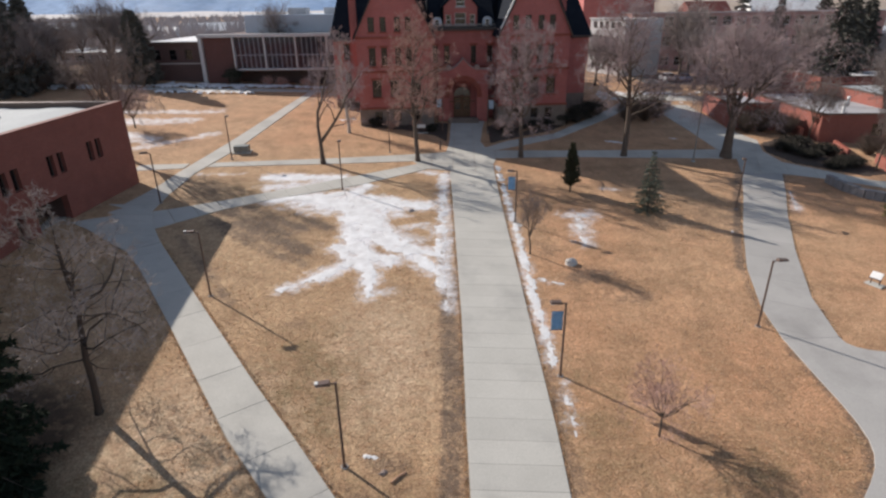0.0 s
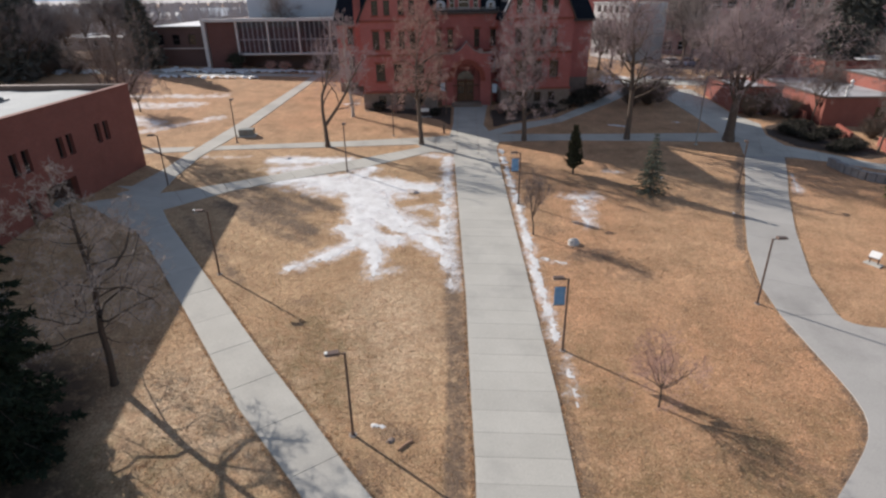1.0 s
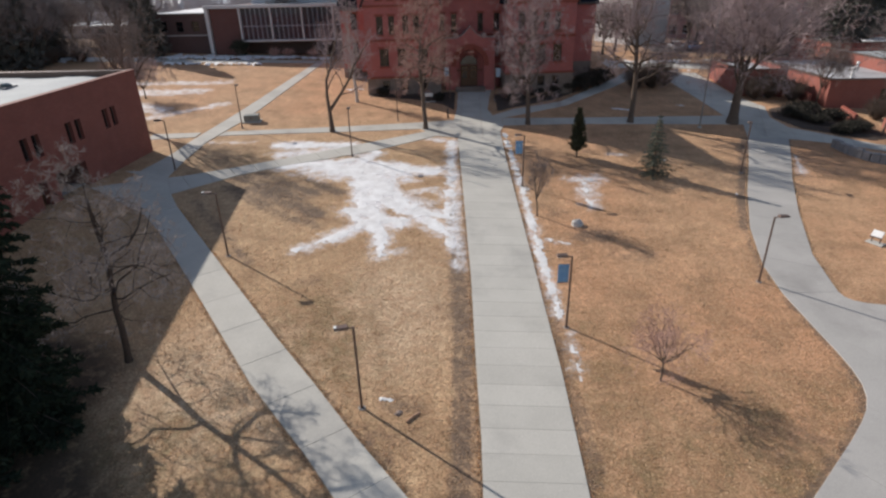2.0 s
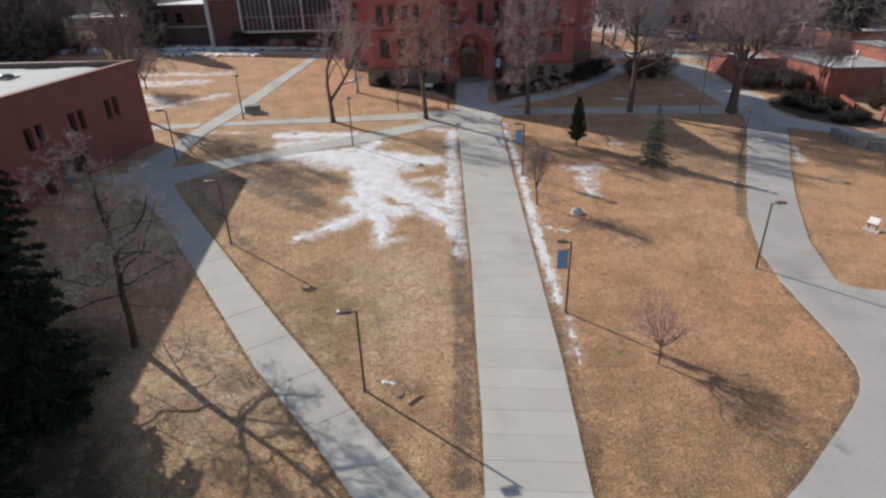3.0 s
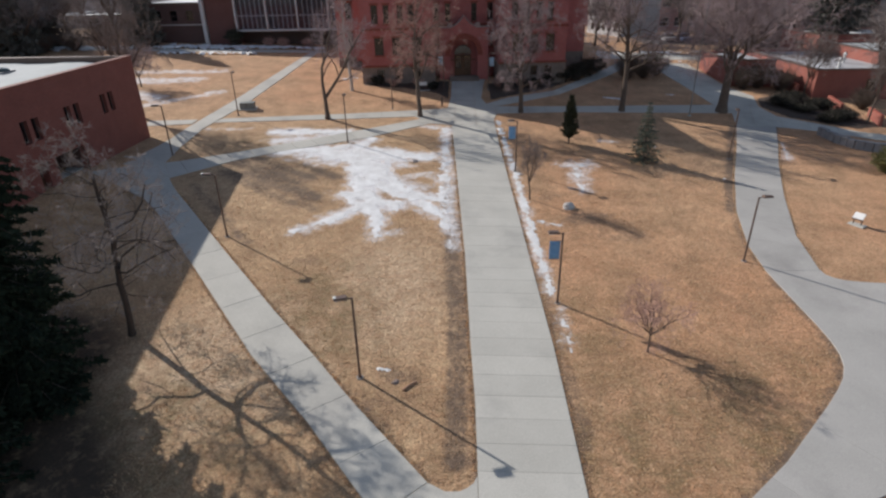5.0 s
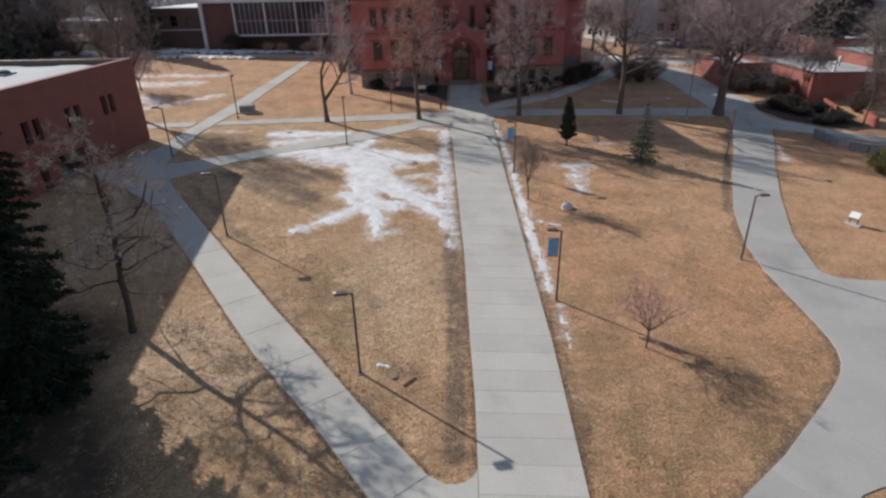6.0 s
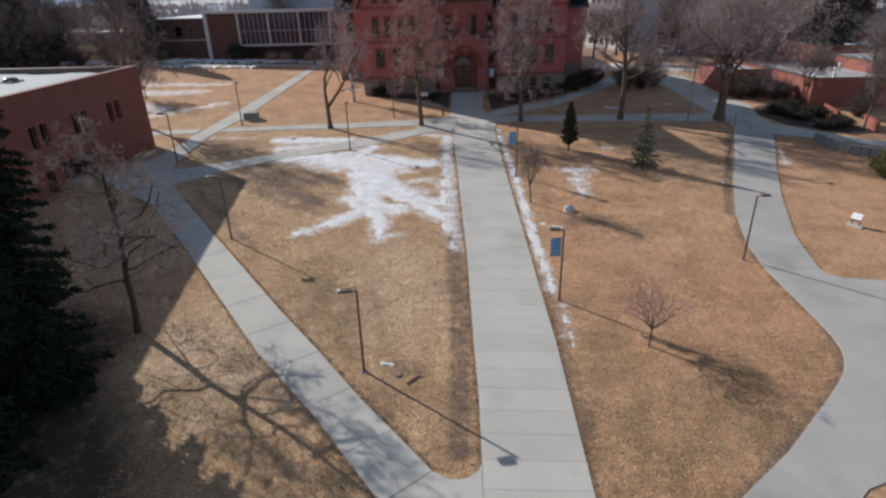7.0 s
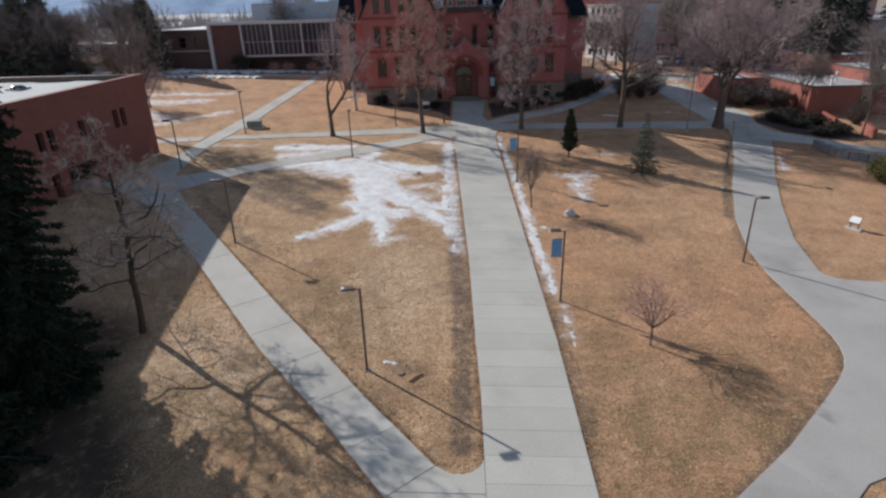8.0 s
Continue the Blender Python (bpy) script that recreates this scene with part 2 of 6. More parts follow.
MULCH_OR_SHADE = surface("dark_mulch_or_shade", (0.085, 0.062, 0.05), (0.06, 0.044, 0.036), 2, 20, 0.95, bump=0.8, dist=0.03, glob=True)
ASPHALT = surface("grey_asphalt", (0.085, 0.085, 0.085), (0.06, 0.06, 0.062), 0.4, 14, 0.9, glob=True)
ROCK = surface("pale_lump", (0.56, 0.54, 0.52), (0.42, 0.40, 0.38), 5, 30, 0.9, bump=0.6, dist=0.02)
WALL_STONE = surface("grey_wall_stone", (0.32, 0.30, 0.30), (0.22, 0.21, 0.215), 2, 20, 0.9, bump=0.6, dist=0.02, stain=(0.14, 0.13, 0.13), glob=True)
# mountain colour holds the blue of the air before it
FAR_HAZE = surface("haze_blue_mountain", (0.17, 0.28, 0.46), (0.27, 0.39, 0.57), 0.002, 0.02, 1.0, bump=0.0, glob=True, stain=(0.50, 0.58, 0.70))
FAR_HILL = surface("dry_grass_hill", (0.42, 0.34, 0.27), (0.33, 0.27, 0.22), 0.01, 0.1, 1.0, bump=0.0, glob=True, stain=(0.55, 0.53, 0.52))
FAR_SNOW = surface("far_snow_plain", (0.62, 0.60, 0.60), (0.40, 0.38, 0.37), 0.004, 0.05, 1.0, bump=0.0, glob=True)
# twigs of the far trees, paled by haze put into the colour
TWIG_FAR = surface("haze_tinted_twigs", (0.30, 0.25, 0.235), (0.21, 0.18, 0.17), 0.8, 9, 0.95, bump=0.1, glob=True)
COPING = surface("grey_pink_coping_stone", (0.36, 0.27, 0.25), (0.28, 0.21, 0.20), 2, 20, 0.85)
# far woods lightened in base colour to stand for haze
WOODS = surface("haze_tinted_woods", (0.50, 0.47, 0.48), (0.35, 0.335, 0.355), 0.05, 1.0, 1.0, glob=True)
ROOF_SNOW = surface("grey_thin_roof_snow", (0.38, 0.405, 0.41), (0.31, 0.33, 0.34), 0.4, 6, 0.8, bump=0.3, dist=0.02, stain=(0.30, 0.32, 0.33), glob=True)

# ---- building helpers ----


class Mesh:
    """Collects vertices and faces of one mesh."""

    def __init__(self):
        self.v, self.f = [], []

    def add(self, vs, fs):
        n = len(self.v)
        self.v += [tuple(p) for p in vs]
        self.f += [tuple(n + i for i in f) for f in fs]
        return self

    def box(self, x0, x1, y0, y1, z0, z1):
        vs = [(x, y, z) for z in (z0, z1) for x, y in ((x0, y0), (x1, y0), (x1, y1), (x0, y1))]
        return self.add(vs, [(3, 2, 1, 0), (4, 5, 6, 7), (0, 1, 5, 4), (1, 2, 6, 5), (2, 3, 7, 6), (3, 0, 4, 7)])

    def cbox(self, x0, x1, y0, y1, z0, z1, c=0.02):
        """A box with its upright and upper edges chamfered."""
        def ring(i, z):
            return [(x0 + c + i, y0 + i, z), (x1 - c - i, y0 + i, z), (x1 - i, y0 + c + i, z), (x1 - i, y1 - c - i, z), (x1 - c - i, y1 - i, z), (x0 + c + i, y1 - i, z), (x0 + i, y1 - c - i, z), (x0 + i, y0 + c + i, z)]
        vs = ring(0, z0) + ring(0, z1 - c) + ring(c, z1)
        fs = [tuple(reversed(range(8))), tuple(range(16, 24))]
        for a in (0, 8):
            fs += [(a + i, a + (i + 1) % 8, a + 8 + (i + 1) % 8, a + 8 + i) for i in range(8)]
        return self.add(vs, fs)

    def prism(self, poly, z0, z1):
        n = len(poly)
        vs = [(x, y, z0) for x, y in poly] + [(x, y, z1) for x, y in poly]
        return self.add(vs, [tuple(reversed(range(n))), tuple(range(n, 2 * n))] + [(i, (i + 1) % n, n + (i + 1) % n, n + i) for i in range(n)])

    def upright(self, poly, y0, y1):
        """A polygon in x and z, thick from y0 to y1."""
        n = len(poly)
        vs = [(x, y0, z) for x, z in poly] + [(x, y1, z) for x, z in poly]
        return self.add(vs, [tuple(range(n)), tuple(reversed(range(n, 2 * n)))] + [((i + 1) % n, i, n + i, n + (i + 1) % n) for i in range(n)])

    def tube(self, p0, p1, r0, r1, n=8, cap=True):
        p0, p1 = Vector(p0), Vector(p1)
        d = (p1 - p0).normalized()
        u = d.orthogonal().normalized()
        w = d.cross(u)
        vs = []
        for p, r in ((p0, r0), (p1, r1)):
            vs += [p + (u * math.cos(a) + w * math.sin(a)) * r for a in (2 * math.pi * i / n for i in range(n))]
        fs = [(i, (i + 1) % n, n + (i + 1) % n, n + i) for i in range(n)]
        if cap:
            fs += [tuple(reversed(range(n))), tuple(range(n, 2 * n))]
        return self.add(vs, fs)

    def dome(self, x, y, z, rx, ry, rz, n=10, m=4, rough=0.0, rnd=None):
        vs, fs = [], []
        for j in range(m):
            a = 0.5 * math.pi * j / m
            for i in range(n):
                b = 2 * math.pi * i / n
                k = 1 + (rnd.uniform(-rough, rough) if rnd else 0)
                vs.append((x + rx * k * math.cos(a) * math.cos(b), y + ry * k * math.cos(a) * math.sin(b), z + rz * k * math.sin(a)))
        vs.append((x, y, z + rz))
        for j in range(m - 1):
            fs += [(j * n + i, j * n + (i + 1) % n, (j + 1) * n + (i + 1) % n, (j + 1) * n + i) for i in range(n)]
        fs += [((m - 1) * n + i, (m - 1) * n + (i + 1) % n, m * n) for i in range(n)]
        fs.append(tuple(reversed(range(n))))
        return self.add(vs, fs)


def data_of(name, mesh, material, smooth=False):
    me = bpy.data.meshes.new(name)
    if isinstance(mesh.v, np.ndarray):
        n, k = mesh.f.shape
        me.vertices.add(len(mesh.v))
        me.vertices.foreach_set("co", mesh.v.astype(np.float32).ravel())
        me.loops.add(n * k)
        me.loops.foreach_set("vertex_index", mesh.f.astype(np.int32).ravel())
        me.polygons.add(n)
        me.polygons.foreach_set("loop_start", np.arange(0, n * k, k, dtype=np.int32))
        me.update(calc_edges=True)
        if not smooth:
            me.polygons.foreach_set("use_smooth", np.zeros(n, dtype=bool))
    else:
        me.from_pydata(mesh.v, [], mesh.f)
    me.materials.append(material)
    if smooth:
        me.polygons.foreach_set("use_smooth", [True] * len(me.polygons))
    return me


def part(name, mesh, material, parent, label="", smooth=False):
    ob = new(name, data_of(name, mesh, material, smooth))
    ob.parent = parent
    return tagged(ob, label)


def thing(name, label, category, x, y, z, rz=0.0, group="", kind=""):
    ob = new(name)
    ob.empty_display_size = 0.2
    ob.matrix_basis = pose(x, y, z, 0, 0, rz)
    return tagged(ob, label, category, group, kind)


SLOPE_X, SLOPE_Y = -0.0349, 0.0717


def gz(x, y):
    """Height of the ground: a lawn rising towards the hall, level behind it, falling to a far plain."""
    xx = max(-70.0, min(70.0, x))
    if y < -40:
        yy = -40.0
    elif y < 84:
        yy = y
    else:
        yy = 84 + 9 * (1 - math.exp(-(y - 84) / 9))
    rise = 1.25 * min(1.0, max(0.0, (-23.5 - xx) / 4.5)) * min(1.0, max(0.0, (47 - yy) / 15)) * min(1.0, max(0.0, (yy + 5) / 20))
    d = math.hypot(x, y)
    fall = 0.0 if d < 150 else min(11.0, (d - 150) * 0.02)
    keep = 1.0 if d < 150 else max(0.0, 1 - (d - 150) / 500)
    return (SLOPE_X * xx + SLOPE_Y * yy + rise) * keep - fall


# ---- ground ----


def seg_dist(x, y, a, b):
    ax, ay, bx, by = *a, *b
    t = ((x - ax) * (bx - ax) + (y - ay) * (by - ay)) / max(1e-9, (bx - ax) ** 2 + (by - ay) ** 2)
    t = np.clip(t, 0, 1)
    return np.hypot(x - ax - t * (bx - ax), y - ay - t * (by - ay))


def band(x, y, line, half, soft=0.4):
    d = np.full(np.shape(x), 1e9)
    for a, b in zip(line, line[1:]):
        d = np.minimum(d, seg_dist(x, y, a, b))
    return np.clip((half + soft - d) / soft, 0, 1)


def blob(x, y, cx, cy, rx, ry):
    return np.clip(1.6 - 1.6 * np.hypot((x - cx) / rx, (y - cy) / ry), 0, 1)


def inside(x, y, poly):
    hit = np.zeros(np.shape(x), bool)
    for (ax, ay), (bx, by) in zip(poly, poly[1:] + poly[:1]):
        if ay != by:
            cross = ((ay > y) != (by > y)) & (x < (bx - ax) * (y - ay) / (by - ay) + ax)
            hit ^= cross
    return hit


MAIN_L = [(1.05, -12.0), (1.05, 15.0), (0.92, 19.2), (0.75, 27.4), (0.4, 36.2), (0.05, 45.0), (-0.3, 52.7)]
MAIN_R = [(5.1, -12.0), (5.0, 15.0), (4.98, 19.0), (4.8, 24.6), (4.62, 31.0), (4.35, 40.0), (4.15, 47.0), (4.05, 52.7)]
DIAG_L = [(-2.56, 9.56), (-5.86, 13.65), (-9.5, 17.7), (-15.3, 25.25), (-20.6, 32.0), (-22.6, 34.2)]
DIAG_R = [(-0.83, 11.0), (-4.15, 14.8), (-6.6, 17.85), (-9.4, 21.2), (-14.5, 27.6), (-20.9, 35.7)]
RIGHT_L = [(18.8, 26.4), (19.1, 29.5), (20.5, 34.6), (23.2, 41.3), (26.2, 48.0), (28.9, 54.4)]
RIGHT_R = [(22.15, 26.7), (22.95, 31.0), (25.35, 37.5), (28.2, 44.2), (30.7, 49.4), (33.0, 54.6)]
BED_RIGHT = [(34.9, 61.8), (36.0, 65.5), (39.5, 67.5), (42.5, 66.5), (43.0, 60.0), (45.0, 56.0), (41.5, 54.6), (36.2, 58.2)]
# outlines of the shaded ground along the hall, darkened by colour
HALL_SHADE_R = [(4.2, 62.5), (6.5, 64.3), (11.5, 68.0), (15.5, 73.0), (14.0, 71.5), (6.0, 71.0), (4.0, 69.5)]
HALL_SHADE_L = [(-0.8, 62.5), (-0.8, 70.5), (-3.5, 70.0), (-11.0, 68.4), (-11.3, 67.6), (-6.0, 66.8), (-2.0, 64.6)]


SNOW_BIG = [
    (-17.0, 49.4, -10.6, 50.0, 0.9), (-15.4, 44.2, -9.9, 45.8, 0.75), (-12.6, 44.7, -7.6, 43.4, 1.4), (-10.0, 44.0, -5.7, 44.0, 2.0),
    (-8.3, 42.5, -6.3, 34.9, 1.15), (-7.3, 41.7, -6.5, 39.6, 1.9), (-7.7, 44.3, -2.2, 43.9, 1.0), (-6.0, 40.2, -1.9, 34.2, 0.75),
    (-4.4, 35.9, -1.1, 35.3, 0.5), (-6.1, 35.8, -5.2, 31.0, 0.55), (-5.2, 31.0, -5.0, 29.4, 0.35), (-6.2, 34.5, -4.4, 34.2, 0.9),
    (-6.9, 33.4, -8.7, 31.5, 0.65), (-8.7, 31.5, -10.6, 29.9, 0.4), (-5.0, 29.6, -3.8, 30.2, 0.15), (-8.0, 35.7, -5.7, 33.4, 0.85),
    (-2.7, 35.2, -1.2, 33.2, 0.75), (-8.7, 45.9, -7.8, 48.0, 0.7), (-3.2, 52.4, -2.0, 51.9, 0.3), (-6.6, 38.4, -4.6, 37.0, 1.0)]
SNOW_HOLES = [(-4.1, 40.6, -1.9, 41.2, 0.75), (-2.6, 39.0, -2.1, 38.6, 0.5)]
SNOW_EDGE = [
    (-0.75, 51.5, -0.65, 44.0, 0.40), (-0.6, 44.0, -0.4, 36.5, 0.45), (-0.5, 36.5, -0.2, 31.0, 0.45), (-0.2, 31.0, 0.1, 28.3, 0.15),
    (9.9, 42.9, 11.0, 43.0, 0.2), (10.3, 42.2, 10.1, 39.6, 0.2), (9.8, 38.6, 9.8, 37.6, 0.0), (5.9, 32.2, 7.3, 31.8, -0.1),
    (5.75, 22.0, 5.75, 19.2, 0.05), (4.7, 46.0, 5.2, 29.0, 0.1), (5.25, 28.5, 5.45, 23.6, 0.1),
    (-4.9, 30.2, -3.6, 30.0, 0.05), (-9.2, 41.5, -8.0, 38.5, 0.1), (-14.5, 42.5, -11.0, 41.0, -0.15), (14.0, 49.3, 15.0, 49.0, 0.1), (-9.5, 36.0, -8.5, 35.0, -0.1),
    (-44, 66.5, -33, 68.2, 1.6), (-34.5, 56.0, -27.6, 63.2, 0.7), (-46, 71, -31, 73.0, 0.9), (-40, 62.5, -34, 60.0, 1.4), (-46, 77, -30, 79.5, 0.3), (-24, 49.8, -20, 50.3, 0.0)]


SNOW_THIN = [(-6.0, 39.5, -2.0, 36.0, 1.2), (-4.5, 41.5, -1.4, 38.5, 0.8), (-14.2, 44.3, -9.0, 46.0, 0.8), (-16.5, 47.0, -9.0, 48.6, 1.0), (-13.5, 43.0, -9.5, 41.5, 0.3), (9.5, 42.6, 11.4, 43.0, 0.8), (10.1, 41.6, 10.0, 37.8, 0.7), (31.2, 49.6, 29.6, 45.4, 0.1)]


def build_ground():
    def lines(fine0, fine1, step, outs):
        return np.unique(np.round(np.concatenate([np.arange(fine0, fine1 + 1e-6, step), np.array(outs, float)]), 3))
    xs = lines(-46, 38, 0.3, [-4500, -2500, -1400, -800, -500, -350, -250, -190, -150, -120, -100, -85, -70, -60, -52, -46, -42, -39, -37, -35.5, 39.5, 41, 43, 46, 50, 56, 63, 70, 80, 95, 120, 150, 190, 250, 350, 500, 800, 1400, 2500, 4500])
    ys = lines(3, 74, 0.3, [-2500, -1200, -600, -300, -150, -80, -40, -20, -10, -4, 0, 1.5, 67, 68.5, 70, 72, 74, 77, 80, 83, 85, 87, 89, 92, 96, 100, 106, 114, 125, 140, 155, 175, 200, 250, 320, 420, 560, 800, 1200, 1900, 3000, 4500])
    nx, ny = len(xs), len(ys)
    X, Y = np.meshgrid(xs, ys)
    Z = np.vectorize(gz)(X, Y)
    verts = np.stack([X, Y, Z], -1).reshape(-1, 3)
    idx = np.arange(nx * ny).reshape(ny, nx)
    faces = np.stack([idx[:-1, :-1], idx[:-1, 1:], idx[1:, 1:], idx[1:, :-1]], -1).reshape(-1, 4)
    me = bpy.data.meshes.new("ground")
    me.from_pydata(verts.tolist(), [], faces.tolist())
    me.materials.append(LAWN)
    me.polygons.foreach_set("use_smooth", [True] * len(faces))
    x, y = X.ravel(), Y.ravel()
    soil_or_shade = np.zeros_like(x)
    for line, half, amount, soft in (
        ([(0.3, 12), (0.2, 21), (0.05, 26.5), (-0.2, 32), (-0.5, 38)], 0.36, 0.9, 0.3),
        (MAIN_L, 0.10, 0.9, 0.28), (MAIN_R, 0.08, 0.9, 0.25),
        ([(5.45, 13), (5.4, 20), (5.2, 28)], 0.15, 0.6, 0.45),
        (DIAG_L, 0.06, 0.8, 0.25), (DIAG_R, 0.06, 0.8, 0.25), ([(-13.2, 28.3), (-20.0, 36.7)], 0.2, 0.7, 0.5),
        ([(x - 0.35, y) for x, y in RIGHT_L[2:]], 0.25, 1.0, 0.55), ([(18.9, 27.6), (19.0, 29.5), (20.2, 34.6)], 0.1, 0.8, 0.4), (RIGHT_R, 0.06, 0.8, 0.25),
        ([(18.8, 26), (18.9, 23.4), (19.0, 20.5), (18.7, 18.4), (18.0, 17.2), (16.4, 15.5), (13.0, 12.4), (10.1, 10.1)], 0.16, 0.85, 0.4),
        ([(-3.0, 16.6), (-1.6, 16.7)], 0.15, 0.5, 0.4),
        # slanting streaks: tree-crown shadows painted into the lawn colour
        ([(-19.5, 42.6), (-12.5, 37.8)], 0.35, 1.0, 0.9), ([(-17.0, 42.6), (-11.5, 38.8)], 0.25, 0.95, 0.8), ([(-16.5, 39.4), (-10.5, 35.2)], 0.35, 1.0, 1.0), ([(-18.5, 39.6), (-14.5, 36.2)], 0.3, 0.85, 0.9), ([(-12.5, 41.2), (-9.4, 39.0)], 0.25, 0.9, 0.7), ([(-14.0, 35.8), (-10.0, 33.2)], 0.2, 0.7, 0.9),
    ):
        soil_or_shade = np.maximum(soil_or_shade, amount * band(x, y, line, half, soft))
    for cx, cy, rx, ry, a in ((11.4, 30.4, 2.8, 1.4, 0.6), (13.8, 28.0, 2.0, 0.8, 0.4), (-8.9, 26.1, 1.6, 1.0, 0.4), (-20.5, 45.5, 3.4, 2.4, 0.5), (9.4, 33.0, 2.4, 1.6, 0.75), (-4.0, 14.5, 3.4, 1.6, 0.32), (7.0, 36.5, 2.0, 2.0, 0.45), (-2.4, 16.55, 1.0, 0.7, 0.6), (30.4, 49.0, 3.0, 3.0, 0.5), (22.5, 43.0, 3.0, 4.0, 0.45)):
        soil_or_shade = np.maximum(soil_or_shade, a * blob(x, y, cx, cy, rx, ry))
    for bed in (BED_RIGHT, HALL_SHADE_R, HALL_SHADE_L):
        soil_or_shade = np.maximum(soil_or_shade, inside(x, y, bed) * 1.0)
    soil_or_shade = np.clip(soil_or_shade, 0, 1.05)
    far = np.hypot(x, y) > 105
    soil_or_shade = np.where(far, 0.7, soil_or_shade)
    warm = np.clip((x + 2) / 9, 0, 1) * 0.85 + np.clip((y - 48) / 12, 0, 1) * np.clip((4 - x) / 4, 0, 1) * 0.75
    green = 0.25 + 0.75 * np.maximum.reduce([blob(x, y, 9.0, 12.5, 8.0, 6.0), 0.9 * blob(x, y, 15.0, 17.0, 5.0, 4.0), 0.8 * blob(x, y, 7.0, 20.0, 3.0, 6.0), blob(x, y, -7.0, 21.0, 4.5, 7.0), blob(x, y, -12, 13, 6, 6), blob(x, y, 14, 15, 5, 4), blob(x, y, -10, 46, 6, 4), blob(x, y, -17, 46, 5, 4)])
    # mask of the painted spruce shade, kept inside the shaded ground
    spruce_shade = np.maximum(band(x, y, [(-23, 15), (-16.5, 8), (-15, 5)], 4.6, 1.6), band(x, y, [(-30, 14), (-30, 4)], 8, 2))
    spruce_shade = np.maximum(spruce_shade, band(x, y, [(-24, 18), (-19.5, 17.0)], 2.9, 1.8))
    snow = np.zeros_like(x)
    for ax, ay, bx, by, r in SNOW_THIN:
        snow = np.maximum(snow, np.clip((r + 0.9 - seg_dist(x, y, (ax, ay), (bx, by))) / 1.6, 0, 1) * 0.68)
    for ax, ay, bx, by, r in SNOW_BIG + SNOW_EDGE:
        snow = np.maximum(snow, np.clip((r + 0.9 - seg_dist(x, y, (ax, ay), (bx, by))) / 1.6, 0, 1) * (0.85 if ay < 54 else 0.6))
    for ax, ay, bx, by, r in SNOW_HOLES:
        snow = np.minimum(snow, np.clip((seg_dist(x, y, (ax, ay), (bx, by)) - r + 0.4) / 1.0, 0, 1))
    snow = np.where(far & (y > 0), 0.16, snow)
    for key, val in (("bleached_or_glint", np.maximum(blob(x, y, -11.0, 17.5, 6.5, 6.5), 0.8 * blob(x, y, -3.5, 24.0, 4.5, 8.0))), ("spruce_shade", spruce_shade), ("snow", snow), ("soil_or_shade", soil_or_shade), ("warm", np.clip(warm, 0, 1)), ("green", green)):
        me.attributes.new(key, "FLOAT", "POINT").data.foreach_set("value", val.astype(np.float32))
    return tagged(new("ground", me), "straw-coloured dormant lawn with bare earth along the walks and painted tree shade", "lawn", kind="structure")


build_ground()

# ---- concrete walks: slabs cut from each walk's outline ----


def clip_half(poly, n, c):
    """The part of a polygon where n . p <= c."""
    out = []
    for p, q in zip(poly, poly[1:] + poly[:1]):
        dp, dq = n[0] * p[0] + n[1] * p[1] - c, n[0] * q[0] + n[1] * q[1] - c
        if dp <= 0:
            out.append(p)
        if (dp < 0 < dq) or (dq < 0 < dp):
            t = dp / (dp - dq)
            out.append((p[0] + t * (q[0] - p[0]), p[1] + t * (q[1] - p[1])))
    return out


def area_of(poly):
    return 0.5 * sum(p[0] * q[1] - q[0] * p[1] for p, q in zip(poly, poly[1:] + poly[:1]))


def slab(poly, parent, lift=0.035, material=None):
    if abs(area_of(poly)) < 0.03:
        return
    if area_of(poly) < 0:
        poly = poly[::-1]
    n = len(poly)
    cx, cy = sum(p[0] for p in poly) / n, sum(p[1] for p in poly) / n
    cz = gz(cx, cy)
    off = random.uniform(-0.003, 0.003)
    ins = 0.012
    inner = []
    for x, y in poly:
        d = max(1e-6, math.hypot(x - cx, y - cy))
        inner.append((x - (x - cx) / d * ins, y - (y - cy) / d * ins))
    m = Mesh()
    vs = [(x - cx, y - cy, gz(x, y) - cz - 0.06) for x, y in poly]
    vs += [(x - cx, y - cy, gz(x, y) - cz + lift + off - 0.008) for x, y in poly]
    vs += [(x - cx, y - cy, gz(x, y) - cz + lift + off) for x, y in inner]
    fs = [tuple(range(2 * n, 3 * n))]
    for a in (0, n):
        fs += [(a + i, a + (i + 1) % n, a + n + (i + 1) % n, a + n + i) for i in range(n)]
    m.add(vs, fs)
    ob = new("slab", data_of("slab", m, material or CONCRETE))
    ob.parent = parent
    ob.location = (cx, cy, cz)


def pave(name, label, poly, angle, step, start=0.0, cross=0.0, gap=0.022, category="walkway", lift=0.035, material=None):
    """Cuts an outline into slabs by joints square to the given direction (degrees), and along it where cross is set."""
    walk_thing = tagged(new(name), label, category, kind="structure")
    a = radians(angle)
    for n, size in (((math.cos(a), math.sin(a)), step),):
        vals = [n[0] * x + n[1] * y for x, y in poly]
        lo, hi = min(vals), max(vals)
        k = math.floor((lo - start) / size)
        while start + k * size < hi:
            c0, c1 = start + k * size + gap / 2, start + (k + 1) * size - gap / 2
            piece = clip_half(clip_half(poly, n, c1), (-n[0], -n[1]), -c0)
            k += 1
            if len(piece) < 3:
                continue
            if not cross:
                slab(piece, walk_thing, lift, material)
                continue
            w = (-n[1], n[0])
            vs = [w[0] * x + w[1] * y for x, y in piece]
            j = math.floor(min(vs) / cross)
            while j * cross < max(vs):
                sub = clip_half(clip_half(piece, w, (j + 1) * cross - gap / 2), (-w[0], -w[1]), -(j * cross + gap / 2))
                j += 1
                if len(sub) >= 3:
                    slab(sub, walk_thing, lift, material)
    return walk_thing


